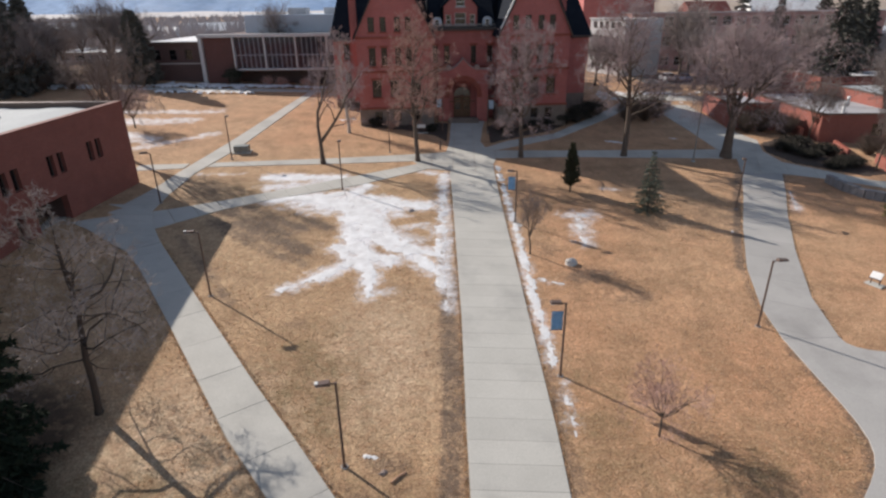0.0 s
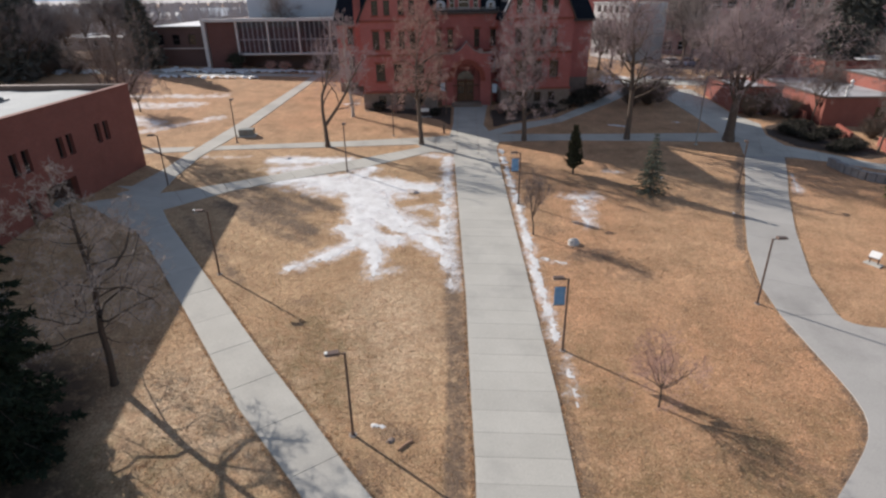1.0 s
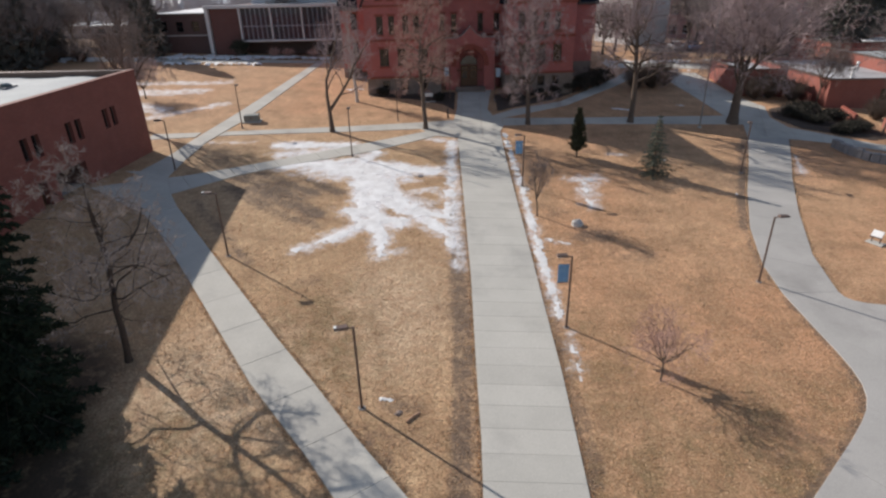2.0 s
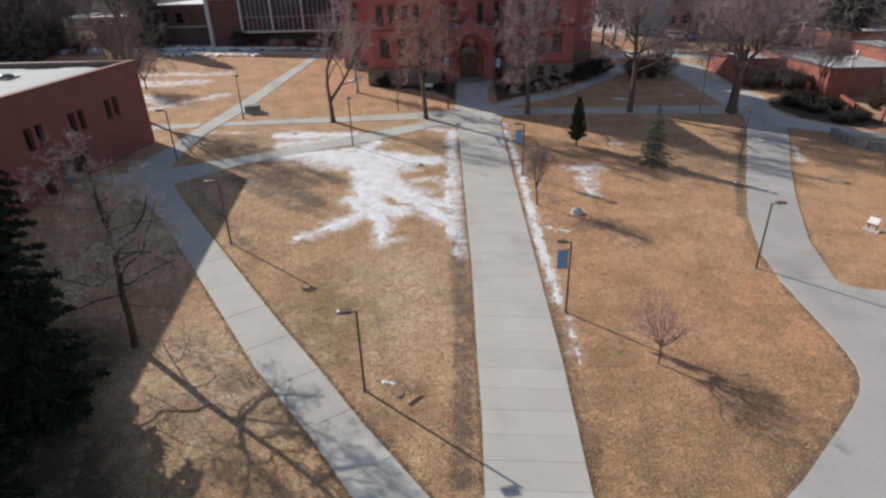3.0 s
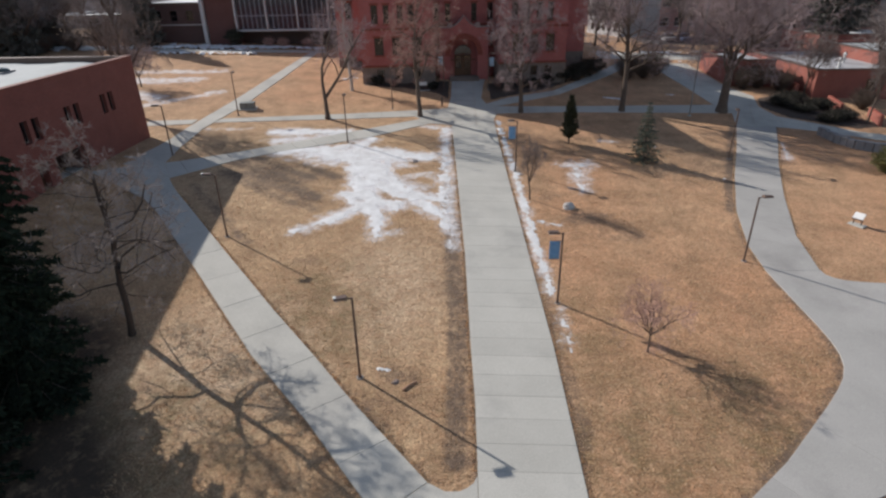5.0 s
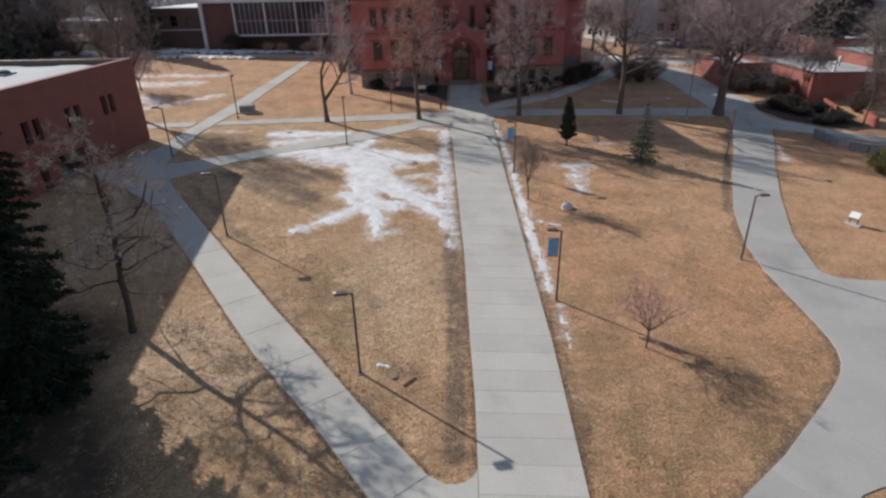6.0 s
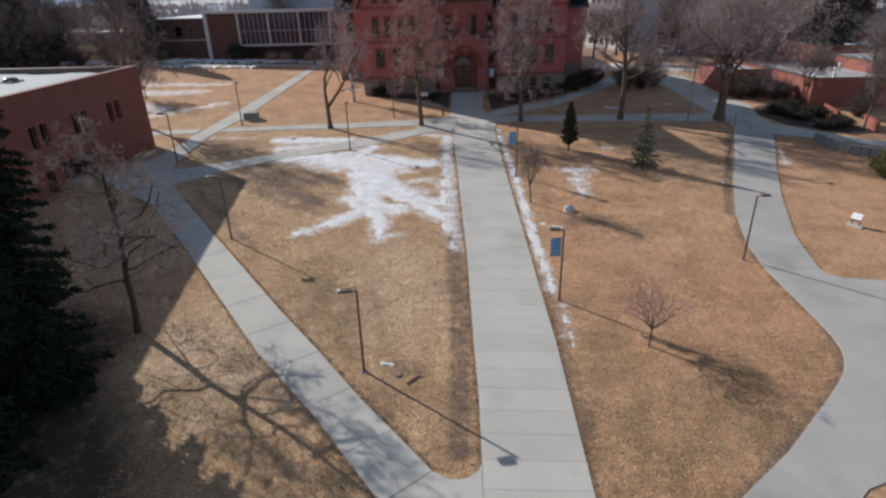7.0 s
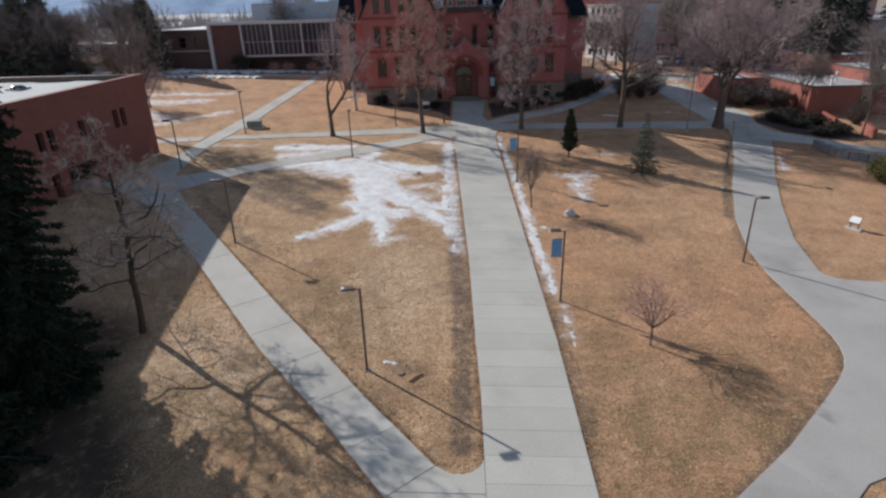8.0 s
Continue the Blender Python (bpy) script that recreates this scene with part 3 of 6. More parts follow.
pave("main_walk", "straight pale concrete walk in wide slabs between lawns", MAIN_L + MAIN_R[::-1], 90.5, 1.31, 1.07, gap=0.007)
pave("diagonal_walk", "narrow pale concrete walk crossing the lawn aslant", DIAG_L + DIAG_R[::-1], 126.0, 3.1, 2.65, gap=0.013)
pave("walk_junction", "pale concrete where two walks meet", [(-2.54, 9.54), (-0.81, 10.98), (-0.19, 10.64), (0.35, 10.66), (0.65, 10.81), (0.9, 11.05), (1.03, 11.35), (1.03, 5.05)], 90, 3.0, 0.8)
pave("right_walk", "pale concrete walk curving past a lamp post", RIGHT_L + RIGHT_R[::-1], 68.0, 3.2, 0.5, gap=0.008, material=CONCRETE_OLD)
pave("walk_plaza", "wide pale concrete where curved walks meet", [(18.805, 26.393), (18.9, 23.4), (19.0, 21.2), (18.98, 19.9), (18.85, 18.95), (18.55, 18.1), (18.05, 17.3), (17.35, 16.5), (16.4, 15.55), (13.07, 12.44), (10.1, 10.1), (5.12, 5.4), (5.12, -6.0), (9.0, 2.0), (14.0, 9.8), (14.33, 10.15), (15.0, 10.7), (15.9, 11.05), (20.0, 12.0), (34.0, 13.0), (34.0, 25.6), (26.0, 25.4), (24.0, 25.5), (23.1, 25.62), (22.55, 25.85), (22.2, 26.2), (22.145, 26.692)], 40.0, 4.2, 0.0, gap=0.006, material=CONCRETE_OLD)
pave("low_path", "narrow concrete path across the snowy lawn", [(-22.4, 37.9), (-18.5, 42.0), (-14.6, 44.7), (-8.36, 48.3), (-2.5, 53.1), (-3.6, 54.5), (-10.65, 49.5), (-19.2, 43.75), (-24.0, 40.9)], 36.0, 1.9)
pave("entry_walk", "concrete apron before the brick building's doorway", [(-20.95, 35.75), (-22.42, 37.95), (-24.05, 40.95), (-24.35, 44.6), (-26.3, 44.6), (-26.6, 41.5), (-28.75, 41.0), (-29.25, 37.3), (-26.5, 36.3), (-22.65, 34.25)], 110.0, 2.0)
pave("long_path", "straight concrete path towards the glazed building", [(-26.3, 44.65), (-24.37, 44.65), (-24.4, 49.9), (-23.0, 58.1), (-21.4, 80.0), (-21.0, 86.0), (-22.2, 86.0), (-24.8, 59.3), (-26.0, 50.0)], 87.0, 1.9, lift=0.04)
pave("cross_path", "level concrete path between lawns", [(-30.5, 50.1), (-26.05, 51.2), (-26.0, 52.6), (-30.5, 51.8)], 12.0, 2.0)
pave("cross_path", "level concrete path between lawns", [(-24.0, 51.75), (-22.3, 52.1), (-11.5, 53.9), (-4.2, 55.3), (-2.62, 57.95), (-11.8, 55.6), (-22.7, 53.3), (-23.65, 53.1)], 12.0, 2.0)
pave("hall_walk", "shaded concrete forecourt leading to the hall's arched door", [(-0.3, 52.74), (4.05, 52.74), (4.05, 55.0), (4.5, 57.05), (4.5, 59.7), (3.5, 60.6), (3.0, 63.0), (3.5, 69.0), (3.9, 72.6), (-0.45, 72.2), (-0.5, 63.0), (-0.8, 58.6), (-2.58, 57.97), (-4.18, 55.32), (-3.58, 54.52), (-2.48, 53.12)], 90.0, 1.7, 0.4, 2.2)
pave("east_path", "shaded concrete path along the lawn's upper edge", [(4.52, 59.7), (12.2, 60.3), (29.55, 62.3), (30.35, 59.15), (25.9, 58.95), (11.8, 58.1), (4.52, 57.07)], 2.0, 2.0)
pave("hall_side_path", "concrete path curving round the hall", [(3.52, 60.62), (6.2, 63.4), (11.9, 66.9), (19.2, 76.6), (24.0, 84.0), (26.0, 83.0), (20.3, 75.0), (12.4, 65.3), (6.3, 60.9), (4.52, 59.74)], 45.0, 1.9)
pave("upper_plaza", "shaded concrete plaza below the large tree", [(28.92, 54.43), (30.4, 59.1), (29.6, 62.4), (29.2, 70.0), (28.0, 84.0), (34.0, 84.0), (34.4, 77.0), (34.5, 70.6), (36.0, 66.5), (34.6, 62.0), (34.9, 58.4), (41.0, 53.6), (48.0, 51.2), (48.0, 49.2), (41.0, 51.4), (37.2, 53.4), (33.02, 54.63)], 70.0, 2.6, 0.0, 2.6)

# ---- snow lying on the lawn ----


def snow_patch(name, label, blobs, holes=(), step=0.11, thick=0.04, rough=0.6, seed=0, more=0.0):
    """Melting snow: a low uneven sheet over the union of capsules (ax, ay, bx, by, half width), thinned by noise."""
    x0 = min(min(b[0], b[2]) - b[4] for b in blobs) - 0.6
    x1 = max(max(b[0], b[2]) + b[4] for b in blobs) + 0.6
    y0 = min(min(b[1], b[3]) - b[4] for b in blobs) - 0.6
    y1 = max(max(b[1], b[3]) + b[4] for b in blobs) + 0.6
    xs, ys = np.arange(x0, x1, step), np.arange(y0, y1, step)
    X, Y = np.meshgrid(xs, ys)
    f = np.full(X.shape, -1e9)
    for ax, ay, bx, by, r in blobs:
        f = np.maximum(f, (r - seg_dist(X, Y, (ax, ay), (bx, by))) / max(0.5, r))
    for ax, ay, bx, by, r in holes:
        f = np.minimum(f, (seg_dist(X, Y, (ax, ay), (bx, by)) - r) / max(0.5, r))
    n = np.array([noise.fractal(Vector((x * 0.9, y * 0.9, seed)), 0.6, 2.1, 5) for x, y in zip(X.ravel(), Y.ravel())]).reshape(X.shape)
    n2 = np.array([noise.fractal(Vector((x * 4.1, y * 4.1, seed + 7)), 0.5, 2.1, 4) for x, y in zip(X.ravel(), Y.ravel())]).reshape(X.shape)
    f = np.clip(f, -2, 0.7) * 0.9 - 0.30 + more + rough * n + 0.30 * n2
    keep = f > 0.02
    h = np.clip(f - 0.06, -0.04, 0.45) * thick * 1.4
    idx = -np.ones(X.shape, int)
    cell = keep[:-1, :-1] & keep[1:, :-1] & keep[:-1, 1:] & keep[1:, 1:]
    used = np.zeros(X.shape, bool)
    for dy in (0, 1):
        for dx in (0, 1):
            used[dy:dy + cell.shape[0], dx:dx + cell.shape[1]] |= cell
    idx[used] = np.arange(used.sum())
    m = Mesh()
    m.v = [(x, y, gz(x, y) + z) for x, y, z in zip(X[used], Y[used], h[used])]
    a = np.stack([idx[:-1, :-1], idx[:-1, 1:], idx[1:, 1:], idx[1:, :-1]], -1)[cell]
    m.f = [tuple(r) for r in a.tolist()]
    return tagged(new(name, data_of(name, m, SNOW, True)), label, "snow", kind="stuff")


snow_patch("snow_patch", "large thin melting snow patch with ragged arms on the lawn", SNOW_BIG, holes=SNOW_HOLES, seed=3, rough=0.55, more=0.14)
snow_patch("snow_strip", "strip of old snow along the walk's edge", [(-0.9, 51.5, -0.85, 44.0, 0.75), (-0.85, 44.0, -0.75, 36.5, 0.8), (-0.75, 36.5, -0.55, 31.0, 0.7), (-0.5, 31.0, -0.1, 28.0, 0.3)], seed=5, rough=0.5, more=-0.1)
snow_patch("snow_strip", "strip of old snow along the walk's edge", [(4.35, 54.5, 4.8, 46.0, 0.44), (4.8, 46.0, 5.1, 38.0, 0.46), (5.1, 38.0, 5.3, 29.0, 0.48), (5.35, 28.8, 5.55, 23.6, 0.42), (5.8, 22.0, 5.8, 18.6, 0.3)], seed=8, rough=0.45, step=0.09, more=0.03)
snow_patch("snow_patch", "small broken snow patch on the lawn", [(9.9, 42.8, 11.1, 43.0, 0.5), (10.2, 42.2, 10.1, 39.6, 0.42), (9.9, 38.8, 9.9, 37.6, 0.3)], seed=11, rough=0.9)
snow_patch("snow_patch", "thin broken snow beside the walk", [(5.9, 32.3, 7.3, 31.7, 0.3)], seed=12, rough=0.7)
snow_patch("snow_patch", "last lump of snow by the lamp post", [(-3.35, 17.02, -2.98, 16.95, 0.34)], seed=2, rough=0.2, step=0.06, thick=0.12)
snow_patch("snow_strip", "remnant of snow beside the curved walk", [(31.3, 49.8, 29.5, 45.2, 0.3)], seed=4, rough=0.5)
snow_patch("snow_strip", "remnant of snow beside the curved walk", [(22.5, 41.8, 21.4, 38.6, 0.12)], seed=6, rough=0.6)
snow_patch("snow_bank", "ploughed snow bank before the glazed building", [(-60, 84.5, -44, 87.6, 1.8), (-44, 88.4, -34.0, 88.4, 2.4), (-33.5, 89.2, -27.0, 89.6, 1.9), (-27, 89.0, -21, 89.4, 1.0), (-44, 83.2, -30, 84.0, 0.7)], seed=23, step=0.25, thick=0.5, more=0.15)
snow_patch("snow_patch", "snow lying at the hall's corner", [(-14.6, 70.4, -12.4, 70.9, 0.5)], seed=25, step=0.2, thick=0.12)
snow_patch("snow_patch", "small snow patches on the shaded lawn", [(17.6, 64.4, 19.4, 64.0, 0.5), (24.5, 66.5, 26.5, 66.2, 0.35), (18.0, 48.2, 19.2, 47.6, 0.3), (14.0, 49.3, 15.0, 49.0, 0.3)], seed=27, step=0.2, rough=0.6)
snow_patch("snow_patch", "sunlit snowy strip behind the hall", [(24, 91.5, 60, 98, 2.6), (62, 92, 90, 96, 2.0), (23, 84.5, 40, 86.0, 0.8)], seed=29, step=0.5, thick=0.15)

# ---- buildings ----


def wall_cells(m, w0, w1, z0, z1, y0, y1, holes):
    """A wall in the x-z plane with rectangular openings (x0, x1, z0, z1) that go through it."""
    xs = sorted({w0, w1, *[v for h in holes for v in h[:2] if w0 < v < w1]})
    zs = sorted({z0, z1, *[v for h in holes for v in h[2:] if z0 < v < z1]})

    def solid(i, j):
        if i < 0 or j < 0 or i >= len(xs) - 1 or j >= len(zs) - 1:
            return False
        cx, cz = (xs[i] + xs[i + 1]) / 2, (zs[j] + zs[j + 1]) / 2
        return not any(h[0] < cx < h[1] and h[2] < cz < h[3] for h in holes)

    for i in range(len(xs) - 1):
        for j in range(len(zs) - 1):
            if not solid(i, j):
                continue
            a, b, c, d = xs[i], xs[i + 1], zs[j], zs[j + 1]
            vs = [(a, y0, c), (b, y0, c), (b, y0, d), (a, y0, d), (a, y1, c), (b, y1, c), (b, y1, d), (a, y1, d)]
            fs = [(0, 1, 2, 3), (7, 6, 5, 4)]
            if not solid(i, j - 1):
                fs.append((4, 5, 1, 0))
            if not solid(i, j + 1):
                fs.append((3, 2, 6, 7))
            if not solid(i - 1, j):
                fs.append((4, 0, 3, 7))
            if not solid(i + 1, j):
                fs.append((1, 5, 6, 2))
            m.add(vs, fs)
    return weld(m)


def weld(m):
    """Joins corners that coincide, and drops walls between joined cells."""
    at, to, v = {}, [], []
    for p in m.v:
        k = tuple(round(c, 4) for c in p)
        if k not in at:
            at[k] = len(v)
            v.append(p)
        to.append(at[k])
    out = Mesh()
    faces = [tuple(to[i] for i in f) for f in m.f]
    faces = [f for f in faces if len(set(f)) == len(f)]
    count = {}
    for f in faces:
        count[frozenset(f)] = count.get(frozenset(f), 0) + 1
    out.v, out.f = v, [f for f in faces if count[frozenset(f)] == 1]
    return out


def cut_above(m, planes):
    """Cuts a mesh back below slanting planes (point, normal), for a gable."""
    bm = bmesh.new()
    vs = [bm.verts.new(v) for v in m.v]
    for f in m.f:
        bm.faces.new([vs[i] for i in f])
    for co, no in planes:
        geom = bm.verts[:] + bm.edges[:] + bm.faces[:]
        bmesh.ops.bisect_plane(bm, geom=geom, plane_co=co, plane_no=no, clear_outer=True)
    bm.verts.index_update()
    out = Mesh()
    out.v = [tuple(v.co) for v in bm.verts]
    out.f = [tuple(v.index for v in f.verts) for f in bm.faces]
    bm.free()
    return out


def window(parent, x0, x1, z0, z1, y, sash=FRAME_DARK, glass=GLASS, sill=None, bars=(1, 1), lintel=None, setback=0.18):
    """A sash window in a wall that faces -y: frame, panes, sill and lintel."""
    t = 0.07
    m = Mesh()
    yy = y + setback
    m.box(x0, x1, yy, yy + 0.08, z0, z0 + t).box(x0, x1, yy, yy + 0.08, z1 - t, z1)
    m.box(x0, x0 + t, yy, yy + 0.08, z0 + t, z1 - t).box(x1 - t, x1, yy, yy + 0.08, z0 + t, z1 - t)
    for i in range(1, bars[0] + 1):
        z = z0 + (z1 - z0) * i / (bars[0] + 1)
        m.box(x0 + t, x1 - t, yy + 0.005, yy + 0.075, z - 0.03, z + 0.03)
    w = part("window", m, sash, parent)
    part("pane", Mesh().box(x0 + t * 0.5, x1 - t * 0.5, yy + 0.045, yy + 0.06, z0 + t * 0.5, z1 - t * 0.5), glass, w)
    if sill:
        part("sill", Mesh().cbox(x0 - 0.12, x1 + 0.12, y - 0.09, y + setback, z0 - 0.16, z0 - 0.002, 0.02), sill, w)
    if lintel:
        part("lintel", Mesh().box(x0 - 0.15, x1 + 0.15, y - 0.04, y + setback, z1 + 0.002, z1 + 0.26), lintel, w)
    return w


def build_hall():
    bx, by = -11.41, 68.32
    base = gz(bx, by)
    hall = thing("university_hall", "red brick hall with steep dark slate gables and stone basement", "building", bx, by, 0, 6)
    top = 15.7

    def front_wall(s0, s1, y, holes, z0, z1, material, thick=0.45):
        return part("wall", wall_cells(Mesh(), s0, s1, z0, z1, y, y + thick, holes), material, hall)

    # gabled bays
    for g0, g1, rows in ((0.0, 8.9, [(1.45, 2.2), (2.85, 3.55), (4.5, 5.2), (5.75, 6.45)]), (17.0, 25.4, [(18.45, 19.2), (19.9, 20.65), (21.45, 22.2), (22.8, 23.55)])):
        mid, peak = (g0 + g1) / 2, 24.2
        third = [(a, b, 16.0, 17.6) for a, b in rows]
        second = [(a, b, 12.2, 14.25) for a, b in ((rows[0][0] - 0.05, rows[0][1]), rows[1], rows[2], rows[3])]
        first = [(g0 + 1.6, g0 + 2.7, 8.6, 10.6), (g0 + 3.75, g0 + 4.85, 8.6, 10.6), (g1 - 2.6, g1 - 1.5, 8.6, 10.6)]
        low = [(g0 + 1.75, g0 + 2.65, 5.7, 6.9), (g0 + 4.0, g0 + 4.9, 5.7, 6.9), (g1 - 2.6, g1 - 1.7, 5.7, 6.9)]
        m = wall_cells(Mesh(), g0, g1, 7.3, peak + 0.2, 0, 0.45, third + second + first)
        rise, run = peak - top, mid - g0
        n1, n2 = Vector((-rise, 0, run)).normalized(), Vector((rise, 0, run)).normalized()
        m = cut_above(m, [((g0, 0, top), n1), ((g1, 0, top), n2)])
        part("wall", m, BRICK_HALL, hall, "gabled front of red brick")
        part("basement_wall", wall_cells(Mesh(), g0 - 0.08, g1 + 0.08, base - 1.5, 7.28, -0.08, 0.45, low), STONE, hall, "rough grey-brown stone basement")
        part("belt_course", Mesh().cbox(g0 - 0.1, g1 + 0.1, -0.12, 0.0, 11.45, 11.7, 0.03), SANDSTONE, hall)
        part("belt_course", Mesh().cbox(g0 - 0.1, g1 + 0.1, -0.12, 0.0, 15.25, 15.5, 0.03), SANDSTONE, hall)
        part("water_table", Mesh().cbox(g0 - 0.16, g1 + 0.16, -0.17, -0.002, 7.2, 7.42, 0.03), SANDSTONE, hall)
        for x0, x1, z0, z1 in third + second + first:
            window(hall, x0, x1, z0, z1, 0.0, FRAME_DARK, GLASS, SANDSTONE, (1, 1), SANDSTONE if z0 < 15 else None)
        for x0, x1, z0, z1 in low:
            window(hall, x0, x1, z0, z1, -0.08, FRAME_DARK, GLASS, None, (0, 0))
        for xs in (g0, g1 - 0.45):
            part("side_wall", Mesh().box(xs, xs + 0.45, 0.452, 12.0, 7.3, top), BRICK_HALL, hall)
            part("side_basement", Mesh().box(xs - 0.06, xs + 0.51, 0.452, 12.0, base - 1.5, 7.28), STONE, hall)
        # steep gable roof with overhang
        over, thick = 0.35, 0.22
        r = Mesh()
        zr = peak + 0.35
        k = rise / run
        for sgn, e in ((-1, g0), (1, g1)):
            ex = e + sgn * over
            ez = top - over * k + 0.15
            poly = [(ex, ez), (mid, zr), (mid, zr + thick * 1.4), (ex, ez + thick * 1.4)]
            if sgn > 0:
                poly = poly[::-1]
            r.upright(poly, -0.3, 13.0)
        part("roof", r, SLATE, hall, "steep dark slate gable roof")
        v = Mesh()
        for sgn, e in ((-1, g0), (1, g1)):
            ex = e + sgn * over
            ez = top - over * k + 0.15
            poly = [(ex, ez - 0.22), (mid, zr - 0.22), (mid, zr - 0.003), (ex, ez - 0.003)]
            if sgn > 0:
                poly = poly[::-1]
            v.upright(poly, -0.34, -0.05)
        part("bargeboard", v, FRAME_DARK, hall)
        # white tube added in place of the verge's sunlit edge
        if g0 > 5:
            part("lit_verge_strip", Mesh().tube((g0 - over + 0.3, -0.3, top - over * k + 0.55 + 0.3 * k), (mid, -0.3, zr + 0.36), 0.09, 0.09, 6), WHITE_PAINT, hall, "white strip painted for the sunlit verge edge")
    # centre between the bays
    yc = 4.0
    mids = [(9.1, 9.8, 12.1, 14.1), (10.6, 11.3, 12.0, 14.1), (13.95, 14.65, 12.0, 14.1), (16.0, 16.75, 12.1, 14.1), (16.02, 16.3, 8.9, 10.6), (16.5, 16.78, 8.9, 10.6)]
    front_wall(8.9, 17.0, yc, mids, base - 1.0, 16.1, BRICK_HALL)
    for x0, x1, z0, z1 in mids:
        window(hall, x0, x1, z0, z1, yc, FRAME_DARK, GLASS, SANDSTONE, (1, 1), SANDSTONE)
    part("belt_course", Mesh().cbox(8.92, 16.98, yc - 0.12, yc - 0.002, 11.45, 11.7, 0.03), SANDSTONE, hall)
    part("cornice", Mesh().cbox(8.92, 16.98, yc - 0.5, yc - 0.002, 15.85, 16.15, 0.06), FRAME_DARK, hall)
    # wall dormer over the door with white sashes
    dl, dr = 10.6, 14.7
    dw = [(10.85, 11.5, 16.55, 17.7), (11.95, 13.35, 16.55, 17.9), (13.8, 14.45, 16.55, 17.7)]
    m = wall_cells(Mesh(), dl, dr, 16.16, 20.6, yc - 0.05, yc + 0.4, dw + [(12.1, 13.2, 18.6, 19.6)])
    m = cut_above(m, [((dl, 0, 18.6), Vector((-2.0, 0, 2.05)).normalized()), ((dr, 0, 18.6), Vector((2.0, 0, 2.05)).normalized())])
    part("dormer_wall", m, BRICK_HALL, hall, "brick wall dormer above the entrance")
    for x0, x1, z0, z1 in dw + [(12.1, 13.2, 18.6, 19.6)]:
        window(hall, x0, x1, z0, z1, yc - 0.05, WHITE_PAINT, GLASS, PALE_STONE, (1, 1))
    dm = Mesh()
    for sgn, e in ((-1, dl), (1, dr)):
        poly = [(e + sgn * 0.25, 18.35), (12.65, 20.75), (12.65, 21.0), (e + sgn * 0.25, 18.6)]
        dm.upright(poly if sgn < 0 else poly[::-1], yc - 0.25, yc + 5)
    part("dormer_roof", dm, SLATE, hall)
    for dx in (9.3, 15.5):
        d = Mesh()
        d.box(dx, dx + 0.95, yc + 0.1, yc + 3.0, 16.2, 17.1)
        part("dormer_body", d, SLATE, hall)
        arch = [(dx - 0.1, 16.2), (dx + 1.05, 16.2), (dx + 1.05, 16.95)] + [(dx + 0.475 + 0.575 * math.cos(a), 16.95 + 0.5 * math.sin(a)) for a in np.linspace(0.2, math.pi - 0.2, 9)] + [(dx - 0.1, 16.95)]
        part("dormer_front", Mesh().upright(arch, yc - 0.02, yc + 0.098), PALE_METAL, hall, "arched dormer front in pale worn paint")
        window(hall, dx + 0.2, dx + 0.75, 16.4, 17.15, yc - 0.2, WHITE_PAINT, GLASS, None, (1, 1), None, 0.1)
    rail = Mesh()
    rail.box(8.95, 16.95, yc - 0.42, yc - 0.34, 16.52, 16.6)
    for i in range(41):
        x = 9.0 + i * 0.197
        rail.box(x, x + 0.05, yc - 0.4, yc - 0.36, 16.17, 16.52)
    part("roof_railing", rail, GALV, hall, "low weathered cresting along the eaves")
    # arched entrance porch
    px0, px1, pc, spring = 9.65, 15.9, 12.77, 8.35
    py = 2.0
    half = 1.75
    m = Mesh()

    def gable(x):
        """A low scrolled gable: level shoulders, a hollow sweep and a small crest."""
        d = abs(x - pc)
        if d > 1.55:
            return 11.35
        return 11.45 + 1.25 * (1 - d / 1.55) ** 1.7

    cols = list(np.linspace(pc - half, pc + half, 25))
    m.upright([(px0, base - 1), (cols[0], base - 1), (cols[0], gable(cols[0])), (px0, gable(px0))], py, py + 0.6)
    m.upright([(cols[-1], base - 1), (px1, base - 1), (px1, gable(px1)), (cols[-1], gable(cols[-1]))], py, py + 0.6)
    for a, b in zip(cols, cols[1:]):
        za = spring + math.sqrt(max(0, half ** 2 - (a - pc) ** 2))
        zb = spring + math.sqrt(max(0, half ** 2 - (b - pc) ** 2))
        m.upright([(a, za), (b, zb), (b, gable(b)), (a, gable(a))], py, py + 0.6)
    part("porch_front", weld(m), BRICK_HALL, hall, "brick entrance front with a wide round arch")
    part("porch_side", Mesh().box(px0, px0 + 0.4, py + 0.602, yc - 0.002, base - 1, gable(px0)), BRICK_HALL, hall)
    part("porch_side", Mesh().box(px1 - 0.4, px1, py + 0.602, yc - 0.002, base - 1, gable(px1)), BRICK_HALL, hall)
    part("porch_roof", Mesh().box(px0 + 0.402, px1 - 0.402, py + 0.602, yc - 0.002, 10.9, 11.1), SLATE, hall)
    cop = Mesh()
    edge = [px0 - 0.08, pc - 1.56] + list(np.linspace(pc - 1.54, pc + 1.54, 21)) + [pc + 1.56, px1 + 0.08]
    for a, b in zip(edge, edge[1:]):
        cop.upright([(a, gable(a) + 0.003), (b, gable(b) + 0.003), (b, gable(b) + 0.17), (a, gable(a) + 0.17)], py - 0.1, py + 0.7)
    part("coping", weld(cop), COPING, hall, "pale pink stone coping on a scrolled gable")
